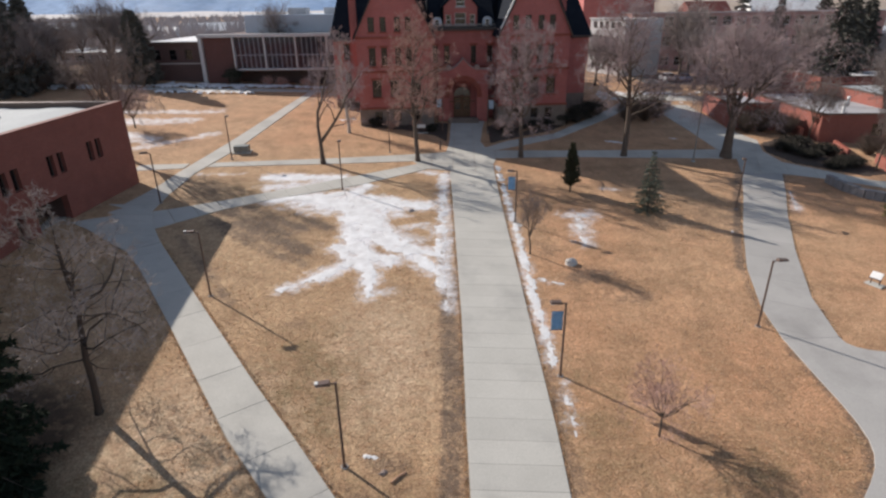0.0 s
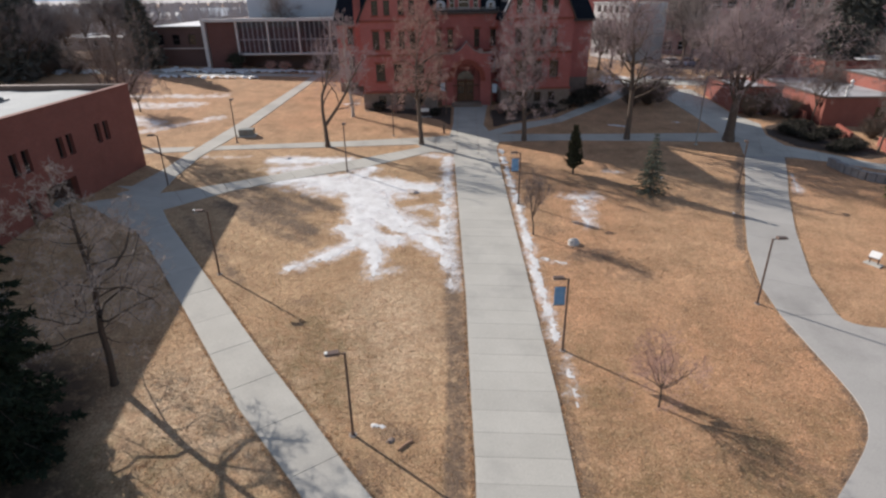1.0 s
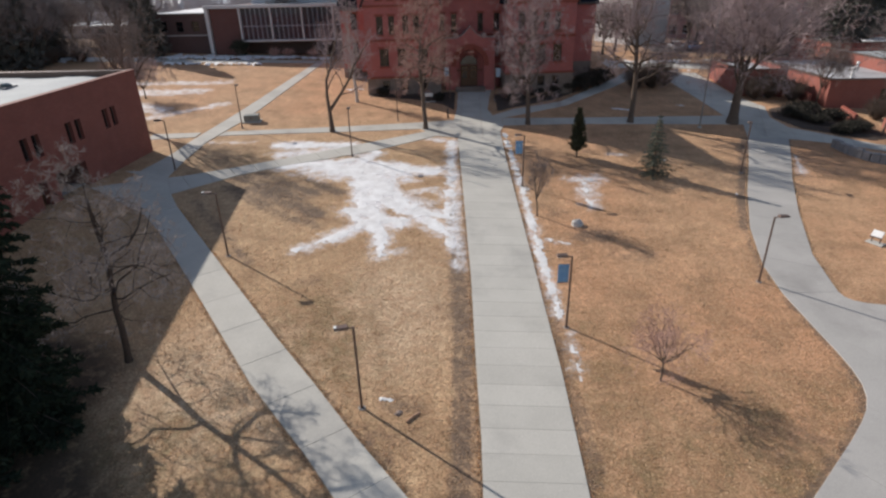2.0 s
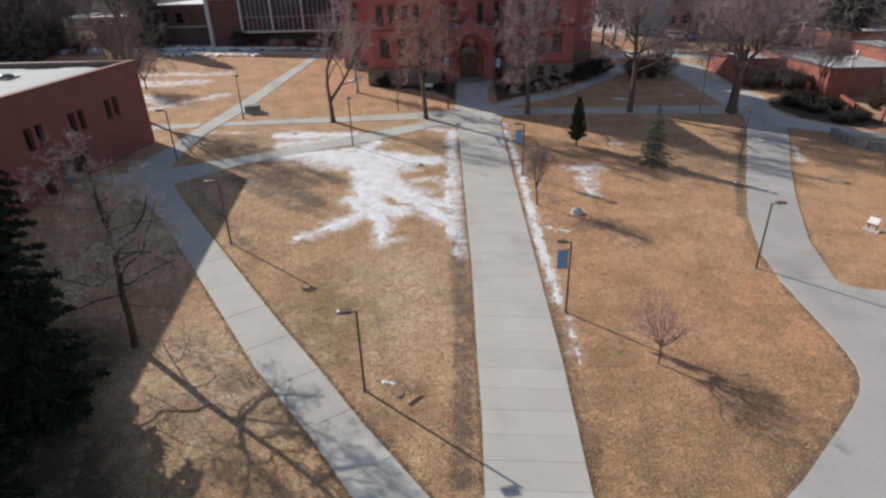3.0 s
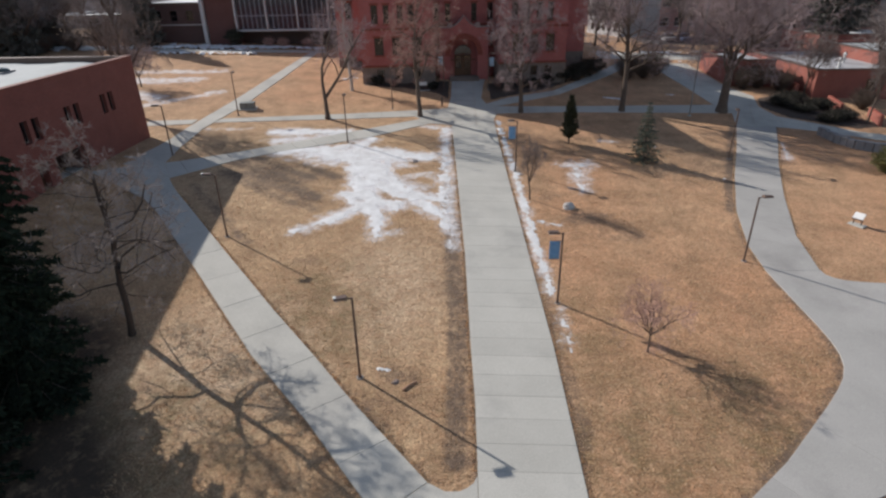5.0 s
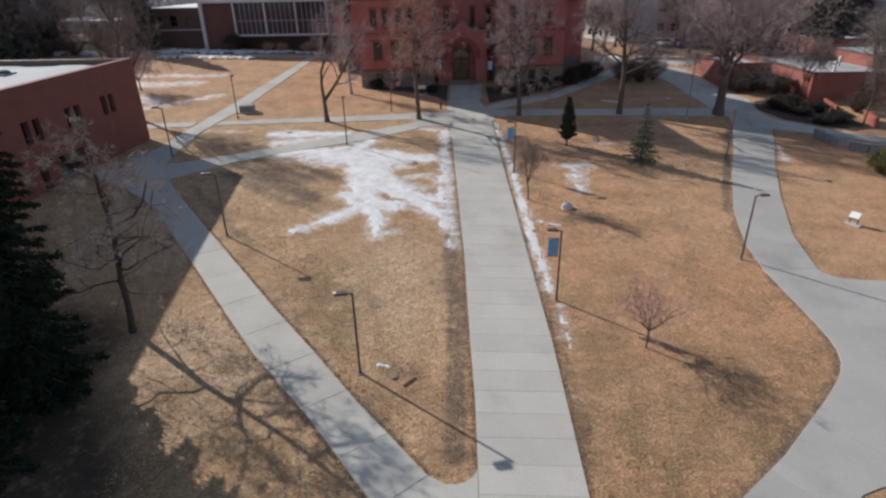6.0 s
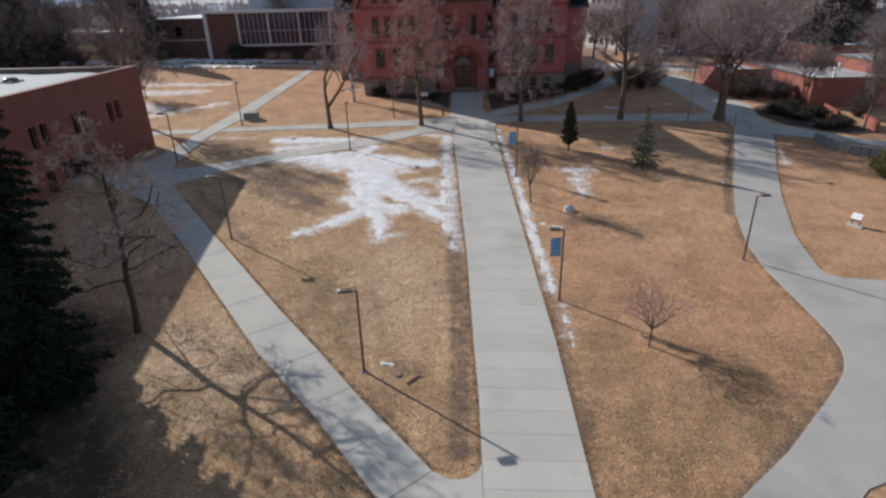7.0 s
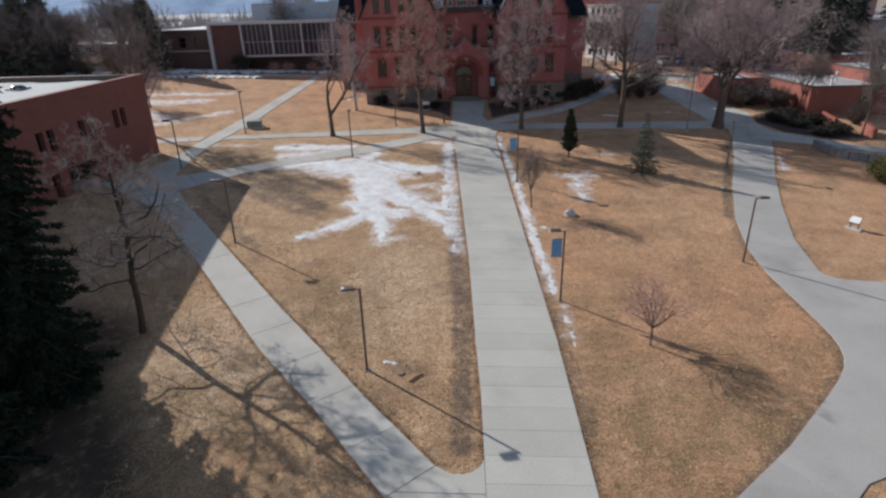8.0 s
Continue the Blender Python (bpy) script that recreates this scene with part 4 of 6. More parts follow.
    for e in (pc - 1.75, pc + 1.75):
        part("scroll", Mesh().tube((e, py - 0.13, 11.68), (e, py + 0.55, 11.68), 0.3, 0.3, 14), COPING, hall, "pale stone scroll")
    ring = Mesh()
    for a0, a1 in zip(np.linspace(0, math.pi, 21), np.linspace(0, math.pi, 21)[1:]):
        pts = [(pc + r * math.cos(a), spring + r * math.sin(a)) for r, a in ((half, a0 + 0.015), (half + 0.62, a0 + 0.015), (half + 0.62, a1 - 0.015), (half, a1 - 0.015))]
        ring.upright(pts[::-1], py - 0.07, py - 0.003)
    part("arch_ring", ring, SANDSTONE, hall, "ring of red sandstone arch blocks")
    for e in (pc - half - 0.65, pc + half + 0.03):
        part("impost", Mesh().cbox(e, e + 0.62, py - 0.1, py - 0.003, spring - 0.24, spring - 0.004, 0.03), SANDSTONE, hall)
    for dx in (-1.08, 0.02):
        leaf = part("door", Mesh().cbox(pc + dx, pc + dx + 1.07, py + 1.2, py + 1.28, base + 0.12, 8.0, 0.01), DOOR_WOOD, hall, "brown panelled door leaf")
        part("door_pane", Mesh().box(pc + dx + 0.2, pc + dx + 0.87, py + 1.19, py + 1.2 - 0.002, 6.4, 7.8), GLASS, leaf)
    fan = [(pc + 1.08 * math.cos(a), 8.1 + 1.08 * math.sin(a)) for a in np.linspace(0, math.pi, 15)]
    lite = part("fanlight", Mesh().upright(fan[::-1], py + 1.22, py + 1.26), glass_surface("pale_fanlight_glass", (0.20, 0.19, 0.17), 0.3), hall, "pale glazed fanlight over the doors")
    bars = Mesh()
    for a in np.linspace(0.25, math.pi - 0.25, 5):
        bars.tube((pc, py + 1.18, 8.12), (pc + 1.05 * math.cos(a), py + 1.18, 8.12 + 1.05 * math.sin(a)), 0.035, 0.035, 4)
    part("glazing_bar", bars, DOOR_WOOD, lite)
    part("transom", Mesh().box(pc - 1.72, pc + 1.72, py + 1.15, py + 1.3, 7.34, 7.46), DOOR_WOOD, hall)
    part("porch_back", wall_cells(Mesh(), px0 + 0.4, px1 - 0.4, base - 1, 10.8, py + 1.31, py + 1.5, [(pc - 1.1, pc + 1.1, base - 1, 9.3)]), BRICK_HALL, hall)
    for i in range(3):
        part("step", Mesh().cbox(pc - 1.9, pc + 1.9, py - 0.4 - 0.34 * (2 - i), py + 0.0 + 0.6 * (i == 2), gz(bx + 13, by + 4) - 0.1, gz(bx + 13, by + 4) + 0.06 + 0.16 * i, 0.02), STONE, hall)
    # wings set back at both ends, and the main roof
    for s0, s1 in ((-3.6, -0.002), (25.402, 30.5)):
        holes = [(s0 + 1.3, s0 + 2.1, 8.6, 10.6), (s0 + 1.3, s0 + 2.1, 12.2, 14.2)]
        part("wing_wall", wall_cells(Mesh(), s0, s1, 7.3, 14.9, 9.0, 9.45, holes), BRICK_HALL, hall)
        part("wing_basement", Mesh().box(s0 - 0.06, s1 - (0.08 if s0 < 0 else 0), 8.94, 9.45, base - 2, 7.28), STONE, hall)
        for h in holes:
            window(hall, *h, 9.0, FRAME_DARK, GLASS, SANDSTONE, (1, 1), SANDSTONE)
        e = s0 if s0 < 0 else s1 - 0.45
        part("end_wall", Mesh().box(e, e + 0.45, 9.452, 22.0, base - 2, 14.9), BRICK_HALL, hall)
    part("back_wall", Mesh().box(-3.6, 30.5, 22.002, 22.4, base - 2, 14.9), BRICK_HALL, hall)
    x0, x1, y0, y1, ez, rz = -4.0, 30.9, 8.6, 22.8, 14.85, 21.4
    m = Mesh()
    m.add([(x0, y0, ez), (x1, y0, ez), (x1, y1, ez), (x0, y1, ez), (x0 + 1.2, 15.7, rz), (x1 - 1.2, 15.7, rz)], [(0, 1, 5, 4), (1, 2, 5), (2, 3, 4, 5), (3, 0, 4), (3, 2, 1, 0)])
    part("main_roof", m, SLATE, hall, "dark slate hipped roof")
    part("eaves", Mesh().cbox(x0 - 0.05, x1 + 0.05, y0 - 0.05, y1 + 0.05, ez - 0.3, ez - 0.004, 0.05), FRAME_DARK, hall)
    m = Mesh().add([(8.9, yc - 0.4, 16.1), (17.0, yc - 0.4, 16.1), (17.0, 15.0, 25.0), (8.9, 15.0, 25.0), (8.9, 15.0, 16.1), (17.0, 15.0, 16.1)], [(0, 1, 2, 3), (1, 5, 2), (0, 3, 4), (3, 2, 5, 4), (0, 4, 5, 1)])
    part("centre_roof", m, SLATE, hall, "dark slate slope between the gables")
    for cx, cy in ((-0.7, 7.6), (26.5, 8.0)):
        c = part("chimney", Mesh().cbox(cx - 0.45, cx + 0.45, cy, cy + 0.9, 7.0, 19.6, 0.02), BRICK_HALL, hall, "red brick chimney stack")
        part("chimney_cap", Mesh().cbox(cx - 0.55, cx + 0.55, cy - 0.1, cy + 1.0, 19.602, 19.85, 0.04), SANDSTONE, c)


build_hall()


def build_low_block():
    """Two-storey brick building with a snowy flat roof beside the lawn."""
    cx, cy = -28.35, 47.35
    b = thing("brick_block", "plain two-storey red brick block with narrow paired windows and snowy roof", "building", cx, cy, 0, 90.4)
    # local x runs along the front from the corner (0) backwards to -34; local y goes into the building
    top, z0 = 11.5, 1.0
    pairs = []
    for k in range(6):
        a = -5.9 - 4.65 * k
        pairs += [(a - 0.1, a + 0.62), (a + 1.02, a + 1.74)]
    holes = [(x0, x1, 7.85, 9.35) for x0, x1 in pairs]
    door = (-13.05, -9.6, z0, 6.35)
    slit = (-14.95, -14.1, z0, 6.3)
    m = wall_cells(Mesh(), -34.0, 0.0, z0, top, 0.0, 0.5, holes + [door, slit])
    part("wall", m, BRICK_LOW, b, "flat red brick front")
    part("side_wall", Mesh().box(-0.5, 0.0, 0.502, 30.0, z0, top), BRICK_LOW, b)
    part("side_wall", Mesh().box(-34.0, -33.5, 0.502, 30.0, z0, top), BRICK_LOW, b)
    part("back_wall", Mesh().box(-34.0, 0.0, 30.002, 30.5, z0, top), BRICK_LOW, b)
    for x0, x1, za, zb in holes:
        window(b, x0, x1, za, zb, 0.0, FRAME_DARK, GLASS, None, (0, 0), None, 0.25)
    part("roof_deck", Mesh().box(-33.49, -0.51, 0.51, 30.0, 10.8, 11.08), ROOFING, b)
    part("parapet_cap", Mesh().cbox(-0.5, 0.05, 0.502, 30.5, top + 0.002, top + 0.10, 0.02), DARK_METAL, b, "dark metal parapet coping")
    part("parapet_flashing", Mesh().box(-0.56, -0.504, 0.56, 29.9, 11.0, top + 0.09), DARK_METAL, b, "dark metal flashing inside the parapet")
    part("parapet_cap", Mesh().cbox(-34.05, 0.05, -0.05, 0.5, top + 0.002, top + 0.12, 0.02), BRICK_LOW, b, "dark red parapet coping")
    # recessed doorway, its inner surfaces darker than the front wall
    part("recess_wall", Mesh().box(-15.2, -9.3, 2.4, 2.6, z0, 6.7), FRAME_DARK, b, "dark wall at the back of the recess")
    part("recess_side", Mesh().box(-9.598, -9.4, 0.502, 2.398, z0, 6.7), BRICK_WING, b)
    part("recess_side", Mesh().box(-15.2, -14.952, 0.502, 2.398, z0, 6.7), BRICK_WING, b)
    part("recess_ceiling", Mesh().box(-14.95, -9.6, 0.502, 2.398, 6.4, 6.6), DOOR_WOOD, b)
    zf = gz(cx - 0.3, cy - 11.5)
    for dx in (-12.6, -11.3):
        d = part("door", Mesh().cbox(dx, dx + 1.1, 2.28, 2.36, zf + 0.05, zf + 2.2, 0.01), FRAME_DARK, b, "dark framed glass door")
        part("door_pane", Mesh().box(dx + 0.12, dx + 0.98, 2.26, 2.278, zf + 0.2, zf + 2.05), GLASS, d)
    part("recess_floor", Mesh().box(-14.95, -9.6, 0.502, 2.398, z0, zf + 0.03), CONCRETE, b)
    sn = Mesh()
    rnd = random.Random(5)
    xs, ys = np.linspace(-33.4, -0.6, 40), np.linspace(0.6, 29.9, 36)
    idx = {}
    for i, x in enumerate(xs):
        for j, y in enumerate(ys):
            idx[i, j] = len(sn.v)
            sn.v.append((x, y, 11.12 + 0.1 * noise.fractal(Vector((x * 0.3, y * 0.3, 2)), 0.7, 2, 4) + 0.04))
    sn.f = [(idx[i, j], idx[i + 1, j], idx[i + 1, j + 1], idx[i, j + 1]) for i in range(39) for j in range(35)]
    tagged(new("roof_snow", data_of("roof_snow", sn, ROOF_SNOW, True)), "thin snow covering the flat roof", "snow", kind="stuff").matrix_basis = pose(cx, cy, 0, 0, 0, 90.4)
    # skylight domes on the roof
    c, s = math.cos(radians(90.4)), math.sin(radians(90.4))
    for lx, ly in ((-6.0, 7.2), (-14.5, 7.2)):
        k = thing("skylight", "dark domed skylight on the snowy roof", "skylight", cx + c * lx - s * ly, cy + s * lx + c * ly, 11.08, 90.4, "skylights on the roof")
        part("curb", Mesh().cbox(-0.75, 0.75, -0.6, 0.6, -0.05, 0.22, 0.03), GALV, k)
        part("dome", Mesh().dome(0, 0, 0.222, 0.68, 0.53, 0.26, 14, 4), glass_surface("skylight_dome", (0.07, 0.10, 0.09), 0.2), k, "dark glazed dome", True)


build_low_block()


def build_library():
    lx, ly = -39.8, 91.5
    lib = thing("glazed_building", "long modern building with pale frame and tall glazing", "building", lx, ly, 0, 0)
    g = gz(lx, ly) - 1.0
    frame_m = Mesh()
    frame_m.box(-0.3, 0.22, -0.4, 0.4, g, 14.6)
    part("corner_column", frame_m, PALE_WALL, lib, "white concrete corner column")
    part("top_beam", Mesh().cbox(-0.4, 48.0, -0.5, 0.6, 14.602, 15.05, 0.05), PALE_WALL, lib, "white concrete roof edge")
    part("lower_beam", Mesh().cbox(5.1, 48.0, -0.45, 0.5, 9.7, 9.95, 0.04), PALE_WALL, lib, "white concrete sill beam")
    part("brick_panel", Mesh().box(0.352, 4.95, 0.0, 0.4, g, 14.598), BRICK_DARK, lib, "brown-red brick panel")
    for k in range(9):
        x = 5.1 + 4.9 * k
        part("column", Mesh().cbox(x - 0.1, x + 0.15, -0.42, 0.3, 9.952, 14.598, 0.03), PALE_WALL, lib)
        for j in range(6):
            a = x + 0.22 + j * 0.755
            part("pane", Mesh().box(a, a + 0.74, 0.1, 0.14, 9.96, 14.59), GLASS_BLUE, lib)
            if j:
                part("mullion", Mesh().box(a - 0.035, a + 0.02, -0.05, 0.098, 9.96, 14.59), PALE_METAL, lib)
        part("transom", Mesh().box(x + 0.21, x + 4.74, -0.02, 0.097, 11.9, 11.98), PALE_METAL, lib)
    part("recessed_wall", Mesh().box(5.0, 48.0, 2.5, 2.8, g, 9.69), FRAME_DARK, lib)
    part("body", Mesh().box(0.4, 48.0, 2.9, 26.0, g + 0.2, 14.7), BRICK_DARK, lib)
    part("soffit", Mesh().box(5.0, 48.0, 0.502, 2.898, 9.5, 9.69), PALE_STONE, lib)
    part("upper_storey", Mesh().cbox(5.9, 48.0, 4.0, 24.0, 15.0, 17.7, 0.08), PALE_METAL, lib, "windowless grey metal upper storey")
    for x, w in ((12, 3.0), (18, 2.4), (23, 3.5), (31, 2.5)):
        part("roof_unit", Mesh().cbox(x, x + w, 8, 11, 17.7, 18.7, 0.05), PALE_WALL, lib)
    wing = thing("library_wing", "low brown brick wing with a flat snowy roof", "building", lx - 10, ly, 0, 0)
    part("wall", wall_cells(Mesh(), 0.5, 9.6, g - 1, 13.7, 1.0, 1.4, [(1.5 + 2.6 * i, 2.7 + 2.6 * i, 11.2, 12.8) for i in range(3)]), BRICK_WING, wing)
    for i in range(3):
        window(wing, 1.5 + 2.6 * i, 2.7 + 2.6 * i, 11.2, 12.8, 1.0, FRAME_DARK, GLASS)
    part("belt", Mesh().box(0.5, 9.6, 0.9, 0.998, 10.6, 10.8), PALE_STONE, wing)
    part("body", Mesh().box(0.5, 9.6, 1.402, 22.0, g - 1, 13.6), BRICK_WING, wing)
    part("roof_edge", Mesh().cbox(0.3, 9.6, 0.8, 22.2, 13.702, 13.95, 0.05), DARK_METAL, wing)
    part("roof_snow", Mesh().box(0.6, 9.4, 1.2, 21.9, 13.952, 14.02), SNOW, wing)


build_library()


def flat_block(name, label, x0, x1, y0, y1, top, wall, roof, rz=0.0, windows=(), storeys=1, fascia=DARK_METAL, win_every=0.0, lip=0.25):
    """A flat-roofed building seen from its -y and -x faces, with rows of windows."""
    z0 = min(gz(x, y) for x in (x0, x1) for y in (y0, y1)) - 1.0
    b = thing(name, label, "building", x0, y0, 0, rz)
    w, d = x1 - x0, y1 - y0
    holes = list(windows)
    if win_every:
        zb = gz((x0 + x1) / 2, y0)
        for s in range(storeys):
            h = (top - zb) / storeys
            for k in range(int((w - 1) / win_every)):
                holes.append((1.0 + k * win_every, 1.0 + k * win_every + win_every * 0.62, zb + s * h + 0.35 * h, zb + s * h + 0.82 * h))
    part("wall", wall_cells(Mesh(), 0, w, z0, top, 0, 0.4, holes), wall, b)
    for h in holes:
        window(b, *h, 0.0, WHITE_PAINT if wall in (PALE_STONE, WHITE_PAINT, BRICK_FAR) else FRAME_DARK, GLASS, None, (1, 0))
    part("side_wall", Mesh().box(0, 0.4, 0.402, d, z0, top), wall, b)
    part("side_wall", Mesh().box(w - 0.4, w, 0.402, d, z0, top), wall, b)
    part("back_wall", Mesh().box(0.402, w - 0.402, d - 0.4, d, z0, top), wall, b)
    part("roof", Mesh().box(0.402, w - 0.402, 0.402, d - 0.402, top - 0.5, top - 0.3), roof, b)
    f = Mesh()
    f.cbox(-0.05 - lip, w + lip, -lip, 0.4, top + 0.002, top + 0.14, 0.02).cbox(-lip, 0.4, 0.402, d + lip, top + 0.002, top + 0.14, 0.02)
    part("roof_edge", f, fascia, b)
    return b


# low brick buildings beyond the curved walk
flat_block("low_brick_building", "low red brick building with a grey flat roof", 34.8, 40.4, 71.3, 81.0, 7.0, BRICK_ORANGE, ROOFING, windows=[(2.6, 3.6, 4.9, 6.3), (4.8, 5.8, 4.9, 6.3)], lip=0.1)
flat_block("low_brick_building", "low red brick building standing forward of garden walls", 43.0, 72.0, 66.5, 86.0, 6.45, BRICK_ORANGE, ROOFING, windows=[(6.0, 7.4, 3.9, 5.4), (10.0, 11.4, 3.9, 5.4)], lip=0.1)
flat_block("raised_brick_block", "raised brick block with a pale roof above a flat roof", 53.5, 71.5, 72.0, 85.5, 7.6, BRICK_ORANGE, ROOF_SNOW, lip=0.1)
flat_block("low_brick_building", "long low brick building with a snow-dusted roof", 56.0, 98.0, 90.0, 101.0, 7.9, BRICK_ORANGE, SNOW, lip=0.1)


def wing_wall(x0, y0, x1, y1, h, label):
    L, a = math.hypot(x1 - x0, y1 - y0), math.degrees(math.atan2(y1 - y0, x1 - x0))
    z = min(gz(x0, y0), gz(x1, y1))
    t = thing("garden_wall", label, "wall", x0, y0, z, a, "brick garden walls")
    part("wall", Mesh().box(0, L, -0.15, 0.15, -0.4, h), BRICK_ORANGE, t)
    part("coping", Mesh().cbox(-0.03, L + 0.03, -0.17, 0.17, h + 0.002, h + 0.07, 0.02), SANDSTONE, t)


wing_wall(44.1, 64.9, 42.85, 60.3, 0.95, "low sunlit red brick garden wall")
wing_wall(42.2, 70.6, 41.7, 67.6, 1.2, "low sunlit red brick garden wall")
wing_wall(45.4, 59.4, 44.2, 55.6, 1.1, "low sunlit red brick garden wall")
for vx, vy, vz in ((47.2, 69.6, 6.1), (50.4, 74.0, 6.1)):
    v = thing("roof_vent", "pale metal vent pipe on a flat roof", "vent", vx, vy, vz, 20, "roof vents")
    part("pipe", Mesh().tube((0, 0, -0.2), (0, 0, 1.1), 0.16, 0.16, 10), WHITE_PAINT, v)
    part("cowl", Mesh().tube((0, 0, 1.102), (0, 0, 1.35), 0.26, 0.12, 10), WHITE_PAINT, v)

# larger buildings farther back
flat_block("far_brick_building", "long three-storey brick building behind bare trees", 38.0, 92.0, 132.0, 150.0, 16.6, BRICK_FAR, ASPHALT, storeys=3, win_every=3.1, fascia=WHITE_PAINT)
flat_block("far_pale_building", "pale concrete building with gridded windows", 27.3, 37.0, 123.0, 133.0, 15.9, PALE_WALL, ASPHALT, rz=-60, storeys=4, win_every=1.6, fascia=WHITE_PAINT)
flat_block("far_brick_tower", "plain red brick block above other roofs", 29.0, 45.0, 140.0, 150.0, 20.5, BRICK_HALL, ROOFING, lip=0.1)
flat_block("far_low_building", "low pale building with a snowy flat roof among trees", -78.0, -56.0, 112.0, 126.0, 11.2, PALE_STONE, SNOW, storeys=1, win_every=3.0, fascia=WHITE_PAINT)
flat_block("far_glazed_building", "pale low building with a snowy roof far off", 92.0, 125.0, 118.0, 132.0, 11.5, PALE_STONE, SNOW, storeys=2, win_every=2.6, fascia=WHITE_PAINT)

# ---- trees ----


def tubes(segs, sides):
    """One mesh of many tapered tubes from rows of p0, p1, r0, r1."""
    s = np.array(segs, float)
    p0, p1, r0, r1 = s[:, 0:3], s[:, 3:6], s[:, 6], s[:, 7]
    d = p1 - p0
    d /= np.linalg.norm(d, axis=1, keepdims=True) + 1e-9
    ref = np.where(np.abs(d[:, 2:3]) < 0.9, np.array([[0, 0, 1.0]]), np.array([[1.0, 0, 0]]))
    u = np.cross(d, ref)
    u /= np.linalg.norm(u, axis=1, keepdims=True)
    w = np.cross(d, u)
    a = np.arange(sides) * 2 * np.pi / sides
    ringv = u[:, None] * np.cos(a)[None, :, None] + w[:, None] * np.sin(a)[None, :, None]
    v = np.concatenate([p0[:, None] + ringv * r0[:, None, None], p1[:, None] + ringv * r1[:, None, None]], 1)
    n = len(s)
    base = (np.arange(n) * 2 * sides)[:, None, None]
    i = np.arange(sides)
    f = np.stack([i, (i + 1) % sides, sides + (i + 1) % sides, sides + i], -1)[None] + base
    m = Mesh()
    m.v, m.f = v.reshape(-1, 3), f.reshape(-1, 4)
    return m


def bare_tree(name, label, x, y, height, spread, fork, seed, girth=0.3, limbs=5, levels=4, kids=5, up=0.25, lean=(0, 0), bark=None, twig=None, group="", limb_dirs=None, fine=0.011, sink=0.15, z=None, first=0.52, wiggle=0.16, arm=0.52):
    """A leafless tree: a trunk that forks into limbs, and a crown of branches and twigs."""
    bark, twig = bark or BARK, twig or TWIG
    rnd = random.Random(seed)
    wood, crown = [], []

    def grow(p, d, length, r, level):
        n = 4 if level <= 1 else (3 if level == 2 else 2)
        wig = wiggle * (1 if level < 2 else 1.5)
        pts, rs = [p], [r]
        tip = r * (0.45 if level < levels else 0.5)
        for i in range(n):
            d = (d + Vector((rnd.gauss(0, wig), rnd.gauss(0, wig), rnd.gauss(0, wig * 0.8) + up * 0.08))).normalized()
            pts.append(pts[-1] + d * (length / n))
            rs.append(r + (tip - r) * (i + 1) / n)
        out = wood if level <= 2 else crown
        for i in range(n):
            out.append((*pts[i], *pts[i + 1], rs[i], rs[i + 1]))
        if level >= levels:
            return
        k = kids + rnd.randint(-1, 1)
        for j in range(k):
            f = 0.3 + 0.7 * (j + rnd.random()) / k if level else 1.0
            f = min(f, 0.999)
            i = int(f * n)
            q = pts[i] + (pts[i + 1] - pts[i]) * (f * n - i)
            ax = d.orthogonal().normalized()
            ax.rotate(Matrix.Rotation(rnd.uniform(0, 6.283), 3, d))
            wide = 1.0 if level < 2 else 1.35
            nd = (d * rnd.uniform(0.45, 1.0) + ax * rnd.uniform(0.55, 0.95) * wide + Vector((0, 0, up * rnd.random()))).normalized()
            grow(q, nd, length * rnd.uniform(0.45, 0.68), max(fine, rs[i] * 0.45), level + 1)
        if level >= 1:
            grow(pts[-1], d, length * 0.5, max(fine, rs[-1]), level + 1)

    p = Vector((0, 0, -sink))
    d = Vector((lean[0], lean[1], 1)).normalized()
    n = 4
    r = girth
    for i in range(n):
        q = p + d * (fork + sink) / n
        r2 = girth * (1 - 0.35 * (i + 1) / n)
        wood.append((*p, *q, r * (1.35 if i == 0 else 1), r2))
        p, r = q, r2
        d = (d + Vector((rnd.gauss(0, 0.05), rnd.gauss(0, 0.05), 0))).normalized()
    dirs = limb_dirs
    if dirs is None:
        a0 = rnd.uniform(0, 6.28)
        dirs = [(math.cos(a0 + 6.283 * i / limbs) * spread / height * rnd.uniform(0.7, 1.3), math.sin(a0 + 6.283 * i / limbs) * spread / height * rnd.uniform(0.7, 1.3), rnd.uniform(0.6, 1.0)) for i in range(limbs)] + [(rnd.gauss(0, 0.1), rnd.gauss(0, 0.1), 1)]
    for v in dirs:
        v = Vector(v)
        grow(p - d * rnd.uniform(0, 0.12) * fork, v.normalized(), (height - fork) * first * rnd.uniform(0.85, 1.1), girth * arm, 1)
    # draw the crown to its true height and spread
    c = np.array(wood + crown)
    zmax = np.percentile(c[:, 5], 99.5)
    rad = np.percentile(np.hypot(c[:, 3] - p.x, c[:, 4] - p.y), 97)
    kz, kr = (height - fork) / max(0.1, zmax - fork), spread / max(0.1, rad)

    def fit_rows(rows):
        a = np.array(rows, float)
        for o in (0, 3):
            t = np.clip((a[:, o + 2] - fork * 0.9) / (fork * 0.25 + 0.3), 0, 1)
            a[:, o + 2] = np.where(a[:, o + 2] > fork, fork + (a[:, o + 2] - fork) * kz, a[:, o + 2])
            a[:, o] = a[:, o] * (1 - t) + t * (p.x + (a[:, o] - p.x) * kr)
            a[:, o + 1] = a[:, o + 1] * (1 - t) + t * (p.y + (a[:, o + 1] - p.y) * kr)
        return a

